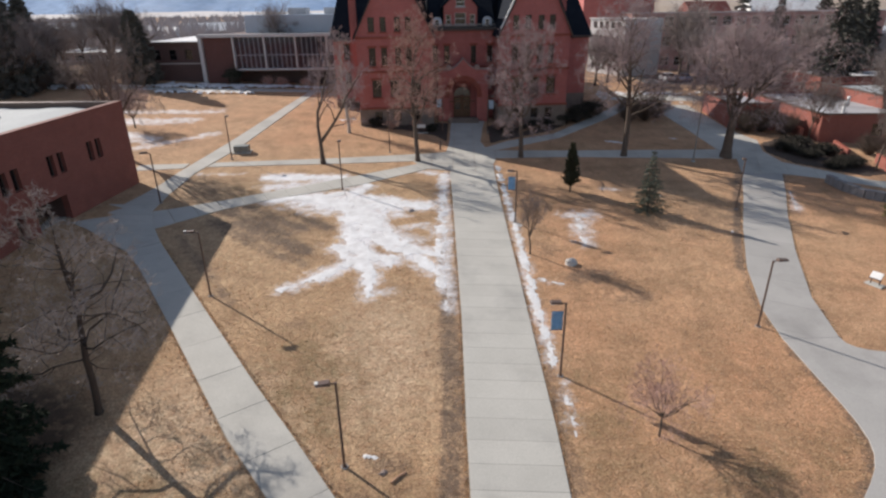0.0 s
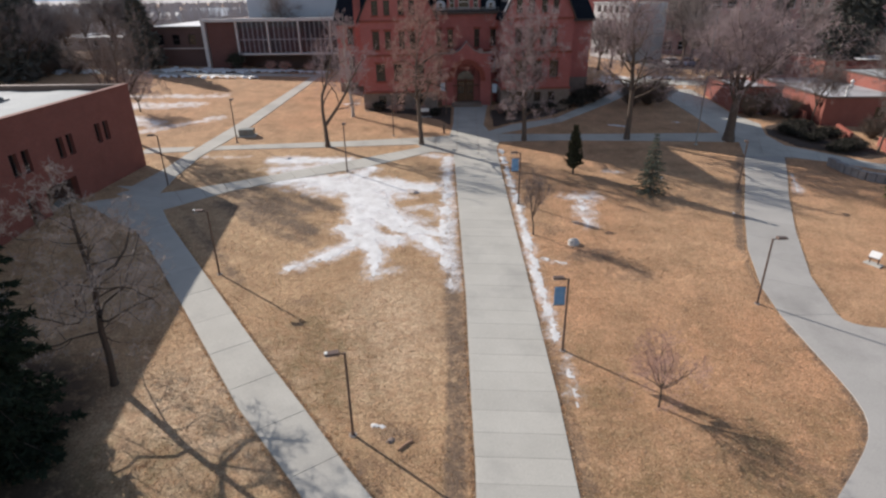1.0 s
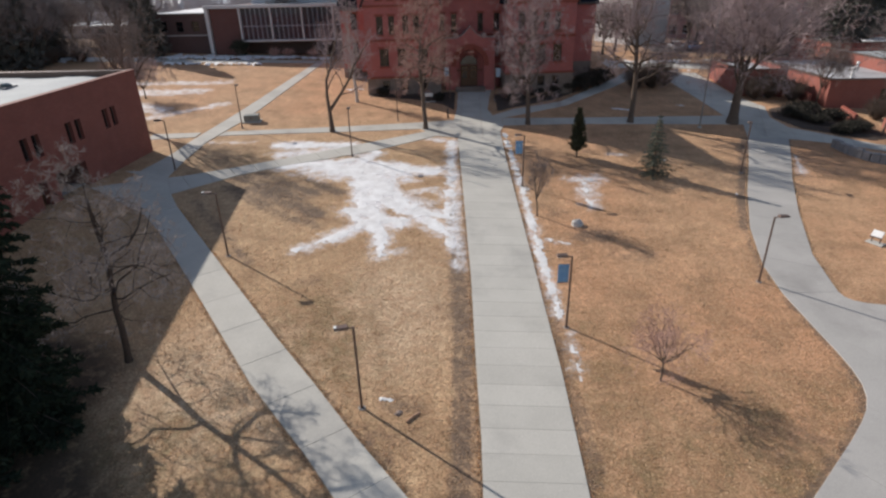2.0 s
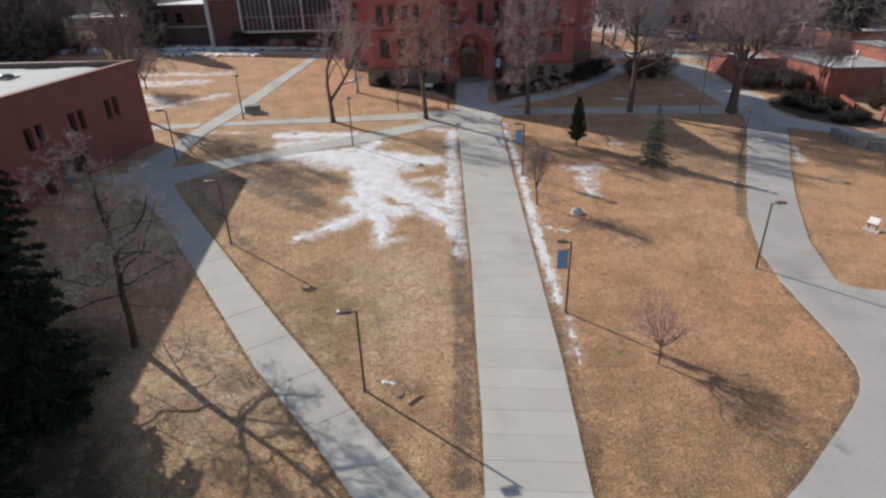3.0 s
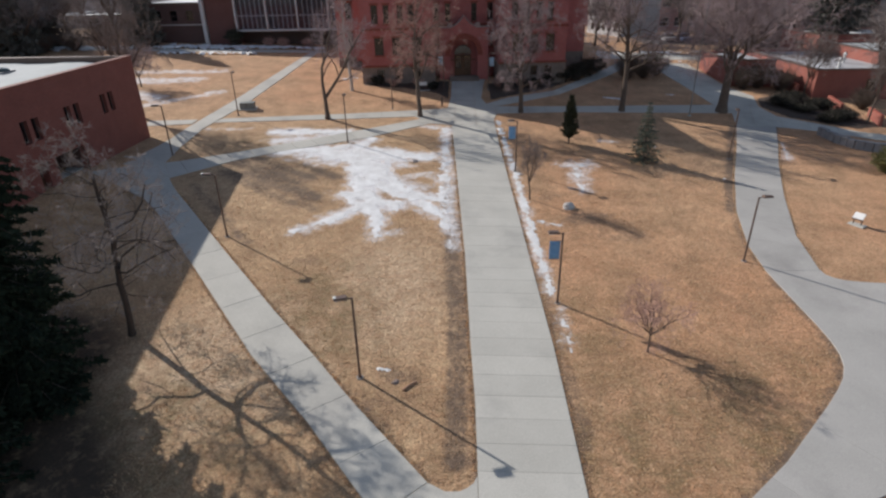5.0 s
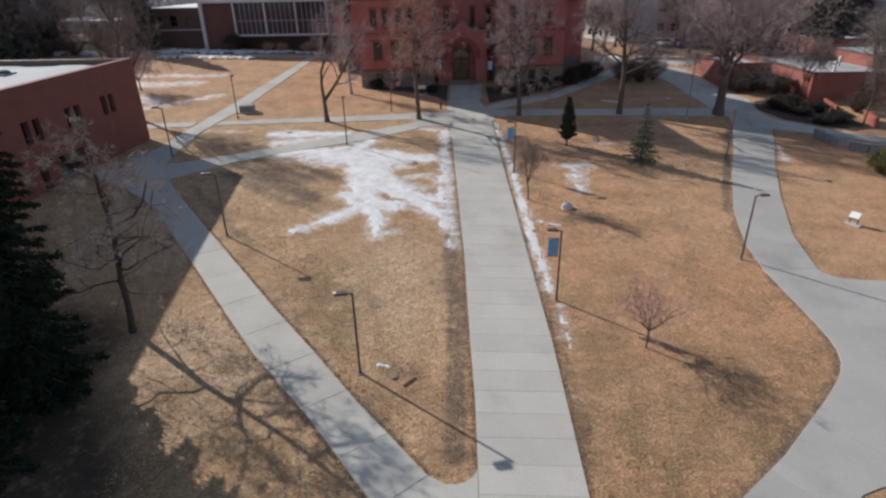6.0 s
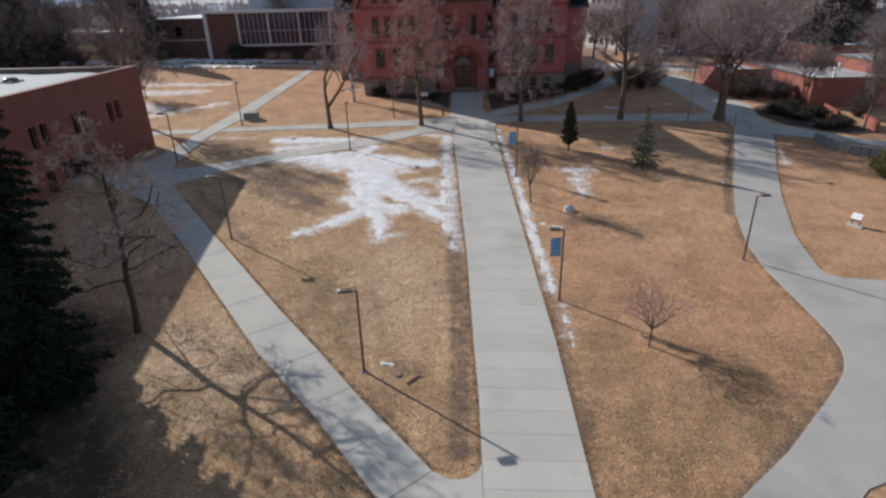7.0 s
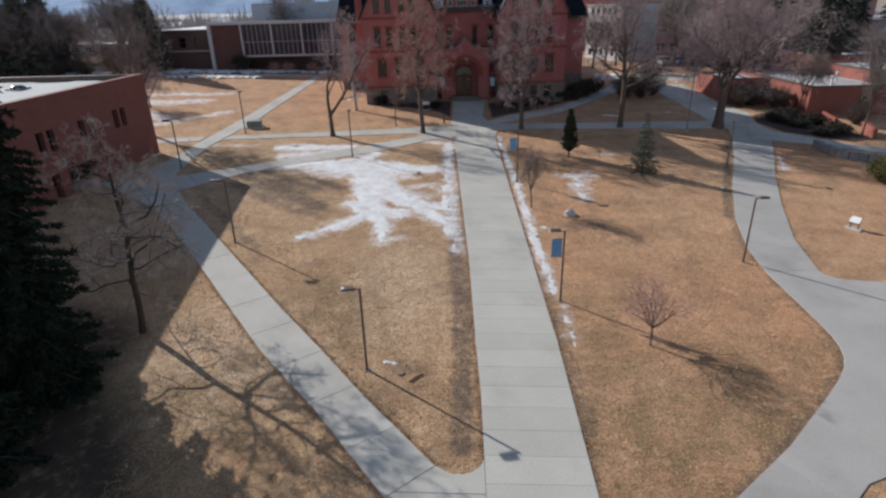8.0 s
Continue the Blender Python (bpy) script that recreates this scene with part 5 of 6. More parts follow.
    t = thing(name, label, "tree", x, y, gz(x, y) if z is None else z, 0, group)
    part("trunk", tubes(fit_rows(wood), 7), bark, t, "", True)
    part("crown", tubes(fit_rows(crown), 3), twig, t, "fine leafless twigs")
    return t


def leader_tree(name, label, x, y, height, spread, seed, girth, limbs=24, first=0.38, fine=0.0062, rise=0.12, lean=(0.06, -0.01), bark=None, twig=None, extra=(), kids=(6, 5, 5, 3), taper=0.62, low_taper=0.0, thin=0.86, given=()):
    """A leafless tree with one straight leader and crooked limbs that leave it at odd heights."""
    rnd = random.Random(seed)
    wood, crown = [], []

    def limb(p, d, length, r, level):
        n = 6 if level == 1 else (4 if level == 2 else 3)
        tip = max(0.004, r * 0.35)
        pts, rs = [p], [r]
        for i in range(n):
            turn = 0.30 if level < 3 else 0.34
            d = (d + Vector((rnd.gauss(0, turn), rnd.gauss(0, turn), rnd.gauss(0.04, turn * 0.8)))).normalized()
            pts.append(pts[-1] + d * (length / n) * rnd.uniform(0.8, 1.2))
            rs.append(r + (tip - r) * (i + 1) / n)
        out = wood if level <= 2 else crown
        for i in range(n):
            out.append((*pts[i], *pts[i + 1], rs[i], rs[i + 1]))
        if level == 5:
            return
        for j in range(kids[level - 1]):
            f = min(0.999, 0.25 + 0.75 * (j + rnd.random()) / 6)
            i = int(f * n)
            q = pts[i] + (pts[i + 1] - pts[i]) * (f * n - i)
            away = (pts[i + 1] - pts[i]).normalized()
            side = away.orthogonal().normalized()
            side.rotate(Matrix.Rotation(rnd.uniform(0, 6.283), 3, away))
            limb(q, (away * rnd.uniform(0.3, 0.8) + side + Vector((0, 0, 0.15))).normalized(), length * rnd.uniform(0.36, 0.6), max(fine, rs[i] * 0.5), level + 1)

    p, d, r = Vector((0, 0, -0.15)), Vector((lean[0], lean[1], 1)).normalized(), girth * 1.3
    steps = 16
    stem = [p]
    for i in range(steps):
        q = p + d * (height * 0.92 / steps)
        r2 = girth * (1 - thin * ((i + 1) / steps) ** 1.3)
        wood.append((*p, *q, r, r2))
        p, r = q, r2
        d = (d + Vector((rnd.gauss(0, 0.05), rnd.gauss(0, 0.05), 0.05))).normalized()
        stem.append(p)
    starts = list(extra) + [(first + (0.95 - first) * k / limbs, 137.5 * k + rnd.uniform(-25, 25)) for k in range(limbs)]
    for f, a in starts:
        i = min(steps - 1, int(f * steps / 0.92))
        a = radians(a)
        f1 = max(0.0, f - first) / (1 - first)
        size = spread * (1.05 - taper * f1 - low_taper * max(0.0, 1 - 3 * f1)) * rnd.uniform(0.75, 1.05)
        limb(stem[i], Vector((math.cos(a), math.sin(a), rise + 0.5 * f * f)).normalized(), size, max(0.03, girth * (1 - 0.86 * f) * 0.55), 1)
    for row in given:
        pts = [Vector(q) for q in row]
        for i, (a, b) in enumerate(zip(pts, pts[1:])):
            k = 1 - 0.8 * i / len(pts)
            wood.append((*a, *b, girth * 0.5 * k, girth * 0.5 * (k - 0.8 / len(pts))))
            for _ in range(3 if i > 1 else 0):
                limb(a.lerp(b, rnd.random()), Vector((rnd.gauss(0, 1), rnd.gauss(0, 1), rnd.gauss(0.3, 0.8))).normalized(), spread * rnd.uniform(0.2, 0.38), girth * 0.14, 3)
    t = thing(name, label, "tree", x, y, gz(x, y))
    part("trunk", tubes(wood, 7), bark or BARK, t, "", True)
    part("crown", tubes(crown, 3), twig or TWIG, t, "fine leafless twigs")
    return t


def conifer(name, label, x, y, height, radius, seed, needles=None, whorls=30, per=9, clumps=26, clump=0.26, droop=0.35, group="", low=0.06, power=0.9, upturn=0.0, sprays=3, narrow=1.0):
    """A conifer: a straight trunk and tiers of boughs hung with sprays of needles."""
    needles = needles or NEEDLES
    rnd = np.random.RandomState(seed)
    t = thing(name, label, "tree", x, y, gz(x, y), 0, group)
    part("trunk", tubes([(0, 0, -0.2, 0, 0, height * 0.5, 0.022 * height, 0.013 * height), (0, 0, height * 0.5, 0, 0, height * 0.98, 0.013 * height, 0.01)], 8), BARK, t, "", True)
    w = np.repeat(np.arange(whorls), per)
    h = np.repeat(low + (0.985 - low) * (np.arange(whorls) + rnd.uniform(-0.3, 0.3, whorls)) / whorls, per)
    reach = radius * (1 - h) ** power * (0.35 + 0.65 * np.minimum(1, (h - low) * 9 + 0.6))
    a = 2 * np.pi * (np.tile(np.arange(per), whorls) + rnd.uniform(-0.4, 0.4, len(w))) / per + w * 0.7
    L = np.maximum(0.12, reach * rnd.uniform(0.62, 1.16, len(w)))
    zero = np.zeros(len(w))
    root = np.stack([zero, zero, h * height], 1)
    tip = np.stack([np.cos(a) * L, np.sin(a) * L, h * height - droop * L * rnd.uniform(0.6, 1.2, len(w)) + upturn * L], 1)
    boughs = np.concatenate([root, tip, (0.012 + 0.012 * L)[:, None], np.full((len(w), 1), 0.006)], 1)
    b = np.repeat(np.arange(len(w)), np.maximum(4, (clumps * (L / max(0.3, radius)) * 1.3).astype(int)))
    n = len(b)
    fk = rnd.uniform(0.12, 1.05, n)[:, None]
    side = np.stack([-np.sin(a), np.cos(a), zero], 1)[b]
    lb = L[b][:, None]
    c = root[b] + (tip - root)[b] * fk + side * rnd.normal(0, 1, (n, 1)) * (0.16 * lb * (1.15 - fk) + 0.03)
    c[:, 2] -= rnd.uniform(0, 0.10, n) * clump * 4
    size = clump * rnd.uniform(0.6, 1.3, (n, 1))
    out = (tip - root)[b] / lb * rnd.uniform(0.2, 1.0, (n, 1)) + side * rnd.normal(0, 0.7, (n, 1))
    out[:, 2] += rnd.normal(-0.15, 0.45, n)
    out /= np.linalg.norm(out, axis=1, keepdims=True) + 1e-6
    tris = []
    for _ in range(sprays):
        k = np.cross(out, rnd.normal(0, 1, (n, 3)))
        k *= 0.28 * narrow * size / (np.linalg.norm(k, axis=1, keepdims=True) + 1e-6)
        tris.append(np.stack([c + k, c + out * size, c - k], 1))
    verts = np.concatenate(tris).reshape(-1, 3)
    tagged(part("branchwork", tubes(boughs, 3), BARK, t), kind="stuff")
    m = Mesh()
    m.v, m.f = verts, np.arange(len(verts)).reshape(-1, 3)
    part("crown", m, needles, t, "sprays of needles")
    return t


def shrub(name, label, x, y, r, h, seed, material, stems=26, leafy=False, group="", kind=""):
    """A bush of many stems from one root, bare or leafy."""
    rnd = np.random.RandomState(seed)
    segs, verts, faces = [], [], []
    for s in range(stems):
        a, q = rnd.uniform(0, 6.283), rnd.uniform(0.15, 1) ** 0.6
        p = np.array([rnd.normal(0, 0.1), rnd.normal(0, 0.1), -0.05])
        tip = np.array([np.cos(a) * q * r, np.sin(a) * q * r, h * (1 - 0.45 * q * q) * rnd.uniform(0.7, 1.05)])
        mid = p + (tip - p) * 0.5 + rnd.normal(0, 0.06 * h, 3)
        segs += [(*p, *mid, 0.025, 0.016), (*mid, *tip, 0.016, 0.008)]
        for k in range(7):
            f = rnd.uniform(0.25, 1.0)
            c = mid + (tip - mid) * f if f > 0.5 else p + (mid - p) * f * 2
            e = c + np.array([rnd.normal(0, 0.22 * r), rnd.normal(0, 0.22 * r), abs(rnd.normal(0.12 * h, 0.12 * h))])
            segs.append((*c, *e, 0.009, 0.005))
            if leafy:
                for j in range(10):
                    g = c + (e - c) * rnd.uniform(0.2, 1.1) + rnd.normal(0, 0.06 * r, 3)
                    u, w = rnd.normal(0, 1, 3), rnd.normal(0, 1, 3)
                    u, w = u / np.linalg.norm(u) * 0.13, w / np.linalg.norm(w) * 0.07
                    i = len(verts)
                    verts += [g - w, g + u, g + w]
                    faces.append((i, i + 1, i + 2))
    t = thing(name, label, "shrub", x, y, gz(x, y), 0, group, kind)
    part("stem_tangle", tubes(segs, 3), TWIG if leafy else material, t)
    if leafy:
        m = Mesh()
        m.v, m.f = [tuple(v) for v in verts], faces
        part("foliage", m, material, t)
    return t


# bare trees that stand in the lawns
bare_tree("bare_tree", "bare tree with a forked grey trunk on the lawn", -13.05, 53.9, 12.2, 5.0, 2.3, 11, 0.27, levels=5, kids=4, fine=0.012, limb_dirs=[(-0.25, 0.05, 1.0), (0.95, 0.0, 0.6)], first=0.62, wiggle=0.17, twig=TWIG_PALE, arm=0.66)
leader_tree("bare_tree", "tall narrow bare tree beside the crossing walks", -3.65, 55.4, 13.4, 5.2, 12, 0.25, limbs=26, first=0.30, fine=0.010, rise=0.75, lean=(0, 0), twig=TWIG_RED, kids=(6, 5, 4, 3), taper=0.6, low_taper=0.25)
leader_tree("bare_tree", "bushy bare tree with pale twigs near the hall", 7.1, 57.7, 12.2, 5.6, 13, 0.26, limbs=26, first=0.27, fine=0.010, rise=0.7, lean=(-0.01, 0), twig=TWIG_PALE, kids=(6, 5, 5, 3), taper=0.5, low_taper=0.3)
leader_tree("bare_tree", "tall bare tree at the shaded path", 18.3, 59.1, 15.2, 6.4, 14, 0.31, limbs=26, first=0.33, fine=0.011, rise=0.45, lean=(0, 0), twig=TWIG_PALE, kids=(6, 5, 5, 3), taper=0.5, low_taper=0.2)
bare_tree("bare_tree", "large spreading bare tree in the paved plaza", 29.4, 59.6, 15.0, 7.3, 4.4, 15, 0.55, limbs=8, levels=5, kids=5, up=0.12, fine=0.013, twig=TWIG_PALE, arm=0.3, wiggle=0.24)
bare_tree("bare_tree", "small bare tree before the brick garden walls", 42.6, 67.6, 7.5, 2.8, 2.2, 151, 0.12, limbs=6, levels=5, kids=4, up=0.2, fine=0.012)
bare_tree("bare_tree", "slender bare tree at the mulched bed", 43.4, 56.4, 8.0, 2.0, 3.0, 152, 0.11, limbs=5, levels=5, kids=4, up=0.4, fine=0.011)
leader_tree("birch_tree", "slender pale-stemmed birch by the hall's corner", -12.35, 65.0, 11.8, 3.6, 16, 0.2, limbs=22, first=0.25, fine=0.009, rise=1.3, lean=(0, 0), bark=BARK_PALE, twig=TWIG_PALE, kids=(5, 4, 4, 2), taper=0.6, low_taper=0.3)
leader_tree("bare_tree", "bare gnarled tree in the brick building's shade", -15.8, 18.95, 9.3, 3.5, 117, 0.165, limbs=15, extra=[(0.36, 205), (0.40, 150), (0.46, 240)], first=0.44, fine=0.0085, rise=0.02, thin=0.62, lean=(0.165, -0.118), bark=BARK_DARK, twig=TWIG_ASH, kids=(6, 5, 5, 2), taper=0.35, low_taper=0.1,
            given=[[(0.67, -0.47, 3.95), (0.33, 0.41, 4.1), (0.67, 1.68, 4.3), (0.56, 2.33, 4.8), (0.72, 2.89, 5.4), (0.74, 3.6, 6.1)], [(0.98, -0.68, 5.9), (1.5, 0.2, 6.1), (1.7, 0.9, 6.6), (1.6, 1.7, 7.2)]])
bare_tree("young_tree", "small reddish bare ornamental tree on the lawn", 9.5, 18.75, 3.55, 2.15, 1.05, 18, 0.06, limbs=11, levels=5, kids=3, up=0.1, twig=TWIG_RED, fine=0.0058, first=0.6)
bare_tree("young_tree", "small bare ornamental tree beside the walk", 5.65, 35.75, 4.6, 1.15, 1.4, 19, 0.07, limbs=5, levels=5, kids=4, up=0.35, twig=TWIG, fine=0.0045)
bare_tree("bare_tree", "tall bare tree standing behind the brick block", -32.8, 53.6, 12.6, 4.8, 3.4, 27, 0.26, limbs=6, levels=5, kids=4, up=0.15, fine=0.012)
# evergreens
conifer("spruce_tree", "tall dense dark spruce, one in view, two unseen sky blockers", -17.9, 14.6, 22.6, 2.6, 31, whorls=62, per=10, clumps=130, clump=0.27, low=0.012, sprays=2, power=0.51, narrow=0.9)
conifer("spruce_tree", "low broad dark spruce with boughs to the ground", -18.6, 9.6, 9.5, 3.3, 37, whorls=40, per=12, clumps=90, clump=0.3, low=0.012, sprays=2, power=0.6)
# next two spruces stand unseen, added to block sky light and deepen shade
conifer("spruce_tree", "tall dense dark spruce, one in view, two unseen sky blockers", -27.5, 3.5, 19.0, 4.2, 38, whorls=40, per=11, clumps=50, clump=0.45, low=0.012, sprays=2, power=0.6)
conifer("spruce_tree", "tall dense dark spruce, one in view, two unseen sky blockers", -23.4, 11.6, 20.0, 3.9, 35, whorls=48, per=11, clumps=70, clump=0.4, low=0.012, sprays=2, power=0.6)
conifer("spruce_tree", "small blue-green spruce on the lawn", 16.4, 44.1, 5.4, 1.75, 32, NEEDLES_BLUE, whorls=19, per=7, clumps=32, clump=0.2, low=0.04, droop=0.12, power=1.15, narrow=0.7)
conifer("juniper_tree", "narrow upright dark juniper on the lawn", 10.65, 48.2, 4.6, 0.85, 33, NEEDLES_JUNIPER, whorls=26, per=9, clumps=22, clump=0.22, low=0.13, droop=-0.7, power=0.75)
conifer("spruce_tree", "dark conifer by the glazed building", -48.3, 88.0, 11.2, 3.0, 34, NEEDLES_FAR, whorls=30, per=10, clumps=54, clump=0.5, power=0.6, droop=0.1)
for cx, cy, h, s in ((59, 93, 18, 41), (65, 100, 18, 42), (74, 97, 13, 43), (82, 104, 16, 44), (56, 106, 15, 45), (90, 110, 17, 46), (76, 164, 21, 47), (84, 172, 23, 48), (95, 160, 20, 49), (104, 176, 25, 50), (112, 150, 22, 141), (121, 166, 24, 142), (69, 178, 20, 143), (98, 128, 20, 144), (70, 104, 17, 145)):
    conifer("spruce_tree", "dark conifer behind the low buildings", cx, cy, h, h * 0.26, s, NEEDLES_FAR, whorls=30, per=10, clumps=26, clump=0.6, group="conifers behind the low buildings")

def mulch_or_shade_bed(label, poly, seed):
    """A low uneven dark mound over the outline: bark mulch by the plaza, painted shade along the hall."""
    x0, x1 = min(p[0] for p in poly), max(p[0] for p in poly)
    y0, y1 = min(p[1] for p in poly), max(p[1] for p in poly)
    X, Y = np.meshgrid(np.arange(x0, x1 + 0.25, 0.25), np.arange(y0, y1 + 0.25, 0.25))
    ok = inside(X, Y, poly)
    m = Mesh()
    idx = np.arange(X.size).reshape(X.shape)
    m.v = [(x, y, gz(x, y) + (0.06 + 0.05 * noise.noise(Vector((x, y, seed))) if k else -0.05)) for x, y, k in zip(X.ravel(), Y.ravel(), ok.ravel())]
    cell = ok[:-1, :-1] | ok[1:, :-1] | ok[:-1, 1:] | ok[1:, 1:]
    m.f = [tuple(r) for r in np.stack([idx[:-1, :-1], idx[:-1, 1:], idx[1:, 1:], idx[1:, :-1]], -1)[cell].tolist()]
    tagged(new("mulch_or_shade_bed", data_of("mulch_or_shade_bed", m, MULCH_OR_SHADE, True)), label, "planting bed", kind="structure")


mulch_or_shade_bed("dark mulched bed beside the plaza", BED_RIGHT, 3)
# dark sheets laid where the hall's front is only in shade
mulch_or_shade_bed("dark ground sheet painted for the shade along the hall", HALL_SHADE_R, 4)
mulch_or_shade_bed("dark ground sheet painted for the shade along the hall", HALL_SHADE_L, 5)

# shrubs along the hall and walks
for sx, sy, r, h, s in ((15.6, 72.6, 1.3, 1.9, 51), (17.4, 74.6, 1.5, 2.2, 52), (19.2, 76.8, 1.4, 2.0, 53), (13.6, 71.4, 1.0, 1.5, 54)):
    shrub("evergreen_shrub", "dark evergreen shrub against the hall", sx, sy, r, h, s, LEAF_DARK, 70, True, "shrubs against the hall")
for sx, sy, r, h, s in ((22.5, 73.5, 2.0, 3.4, 55), (25.0, 74.6, 2.2, 3.6, 56), (27.0, 76.0, 1.8, 3.0, 57)):
    shrub("bare_shrub", "tall bare brown shrub beyond the shaded lawn", sx, sy, r, h, s, BARK, 190, False, "bare shrubs")
for sx, sy, r, h, s in ((-4.6, 67.6, 0.9, 1.1, 58), (-7.6, 67.3, 0.8, 1.0, 59), (5.4, 68.0, 1.0, 1.4, 60), (8.0, 69.3, 1.0, 1.3, 61)):
    shrub("bare_shrub", "low bare shrub along the hall", sx, sy, r, h, s, TWIG_RED, 60, False, "bare shrubs")
for sx, sy, r, h, s in ((37.6, 62.6, 1.5, 1.0, 62), (39.4, 64.6, 1.7, 1.1, 63), (38.8, 60.5, 1.2, 0.8, 64), (41.2, 61.8, 1.5, 1.0, 65), (41.5, 58.0, 1.5, 0.9, 66), (39.8, 56.9, 1.2, 0.8, 67)):
    shrub("low_shrub", "low dark shrub in a mulched bed", sx, sy, r, h, s, LEAF_DARK, 70, True, "shrubs in the mulched bed")
for sx, sy, r, h, s in ((38.3, 70.6, 1.9, 3.0, 181), (40.6, 69.4, 1.8, 2.8, 182), (36.3, 70.0, 1.6, 2.8, 183), (46.2, 62.0, 1.5, 2.4, 184)):
    shrub("bare_shrub", "tall bare brown shrub before the brick walls", sx, sy, r, h, s, BARK, 190, False, "bare shrubs")
for sx, sy, r, h, s in ((-2.6, 66.4, 0.7, 0.8, 185), (-9.6, 67.9, 0.8, 1.0, 186), (6.4, 66.6, 0.8, 0.9, 187), (9.6, 68.2, 0.9, 1.1, 188), (11.4, 69.6, 0.9, 1.2, 189)):
    shrub("low_shrub", "low dark shrub along the hall", sx, sy, r, h, s, LEAF_DARK, 40, True, "shrubs by the hall")
shrub("yellow_shrub", "yellow-green leafy shrub by the stone wall", 36.6, 42.6, 1.4, 2.0, 67, LEAF_YELLOW, 70, True)

bare_tree("bare_tree", "small bare tree at the brick block's corner", -37.6, 64.6, 5.0, 2.4, 1.2, 171, 0.1, limbs=6, levels=5, kids=4, up=0.2, fine=0.012, twig=TWIG_PALE)
for sx, sy, r, h, s in ((-57, 84, 2.4, 3.2, 172), (-53.6, 86, 2.2, 3.4, 173), (-60, 87, 2.4, 3.6, 174), (-51, 88.5, 2.0, 3.2, 175), (-56, 90, 2.6, 3.6, 176), (-64, 80, 2.4, 3.0, 177), (-60.5, 82, 2.0, 2.8, 178)):
    shrub("thicket_shrub", "dense dark leafless shrub beside the snowy walk", sx, sy, r, h, s, BARK, 170, False, "thicket shrubs")

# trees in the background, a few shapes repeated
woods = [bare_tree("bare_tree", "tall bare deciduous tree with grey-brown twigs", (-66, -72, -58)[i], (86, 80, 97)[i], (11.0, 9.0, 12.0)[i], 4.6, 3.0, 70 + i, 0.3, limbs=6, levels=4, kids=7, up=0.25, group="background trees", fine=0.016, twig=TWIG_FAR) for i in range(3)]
rnd = random.Random(9)
SPOTS = [(-62, 84), (-70, 78), (-66, 95), (-78, 90), (-85, 105), (-72, 112), (-90, 88), (-95, 98), (-66, 72), (-61, 80), (-64, 79), (-68, 87), (-73, 84), (-75, 76), (-80, 84),
         (24, 100), (27, 104), (40, 98), (44, 112), (50, 103), (57, 115), (66, 112), (72, 84), (80, 90), (48, 92), (29.5, 106), (90, 100), (54, 72), (64, 76), (-29.5, 97), (41, 90), (46, 88.5), (44, 96), (52, 110), (61, 106), (41, 108), (-55, 100), (-68, 100), (-76, 83)]
for n, (sx, sy) in enumerate(SPOTS):
    k = rnd.uniform(0.75, 1.15)
    ob = copy_thing(woods[n % 3], pose(sx, sy, gz(sx, sy), 0, 0, rnd.uniform(0, 360)))
    ob.scale = (k, k, k)
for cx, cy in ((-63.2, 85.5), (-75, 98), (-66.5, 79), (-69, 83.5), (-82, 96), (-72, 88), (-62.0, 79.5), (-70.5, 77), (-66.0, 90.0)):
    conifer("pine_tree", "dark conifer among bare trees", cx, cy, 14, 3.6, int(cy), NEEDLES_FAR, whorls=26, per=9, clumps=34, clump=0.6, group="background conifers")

pave("rear_walk", "sunlit pale concrete strip behind the hall", [(22, 86.3), (62, 88.3), (62, 92.5), (22, 90.5)], 2.0, 3.0)

pave("library_walk", "shaded pale concrete walk before the glazed building", [(-58, 84.0), (-20.0, 86.1), (-20.0, 88.0), (-58, 86.0)], 3.0, 3.0)
shrub("evergreen_shrub", "rounded dark evergreen shrub in snow", -35.0, 90.2, 1.5, 2.6, 91, NEEDLES, 70, True)
for sx, s in ((-29.6, 92), (-27.4, 93), (-23.5, 94)):
    shrub("bare_shrub", "reddish bare shrub in snow", sx, 90.3, 1.1, 1.5, s, TWIG_RED, 70, False, "bare shrubs")

# ---- lamp posts ----


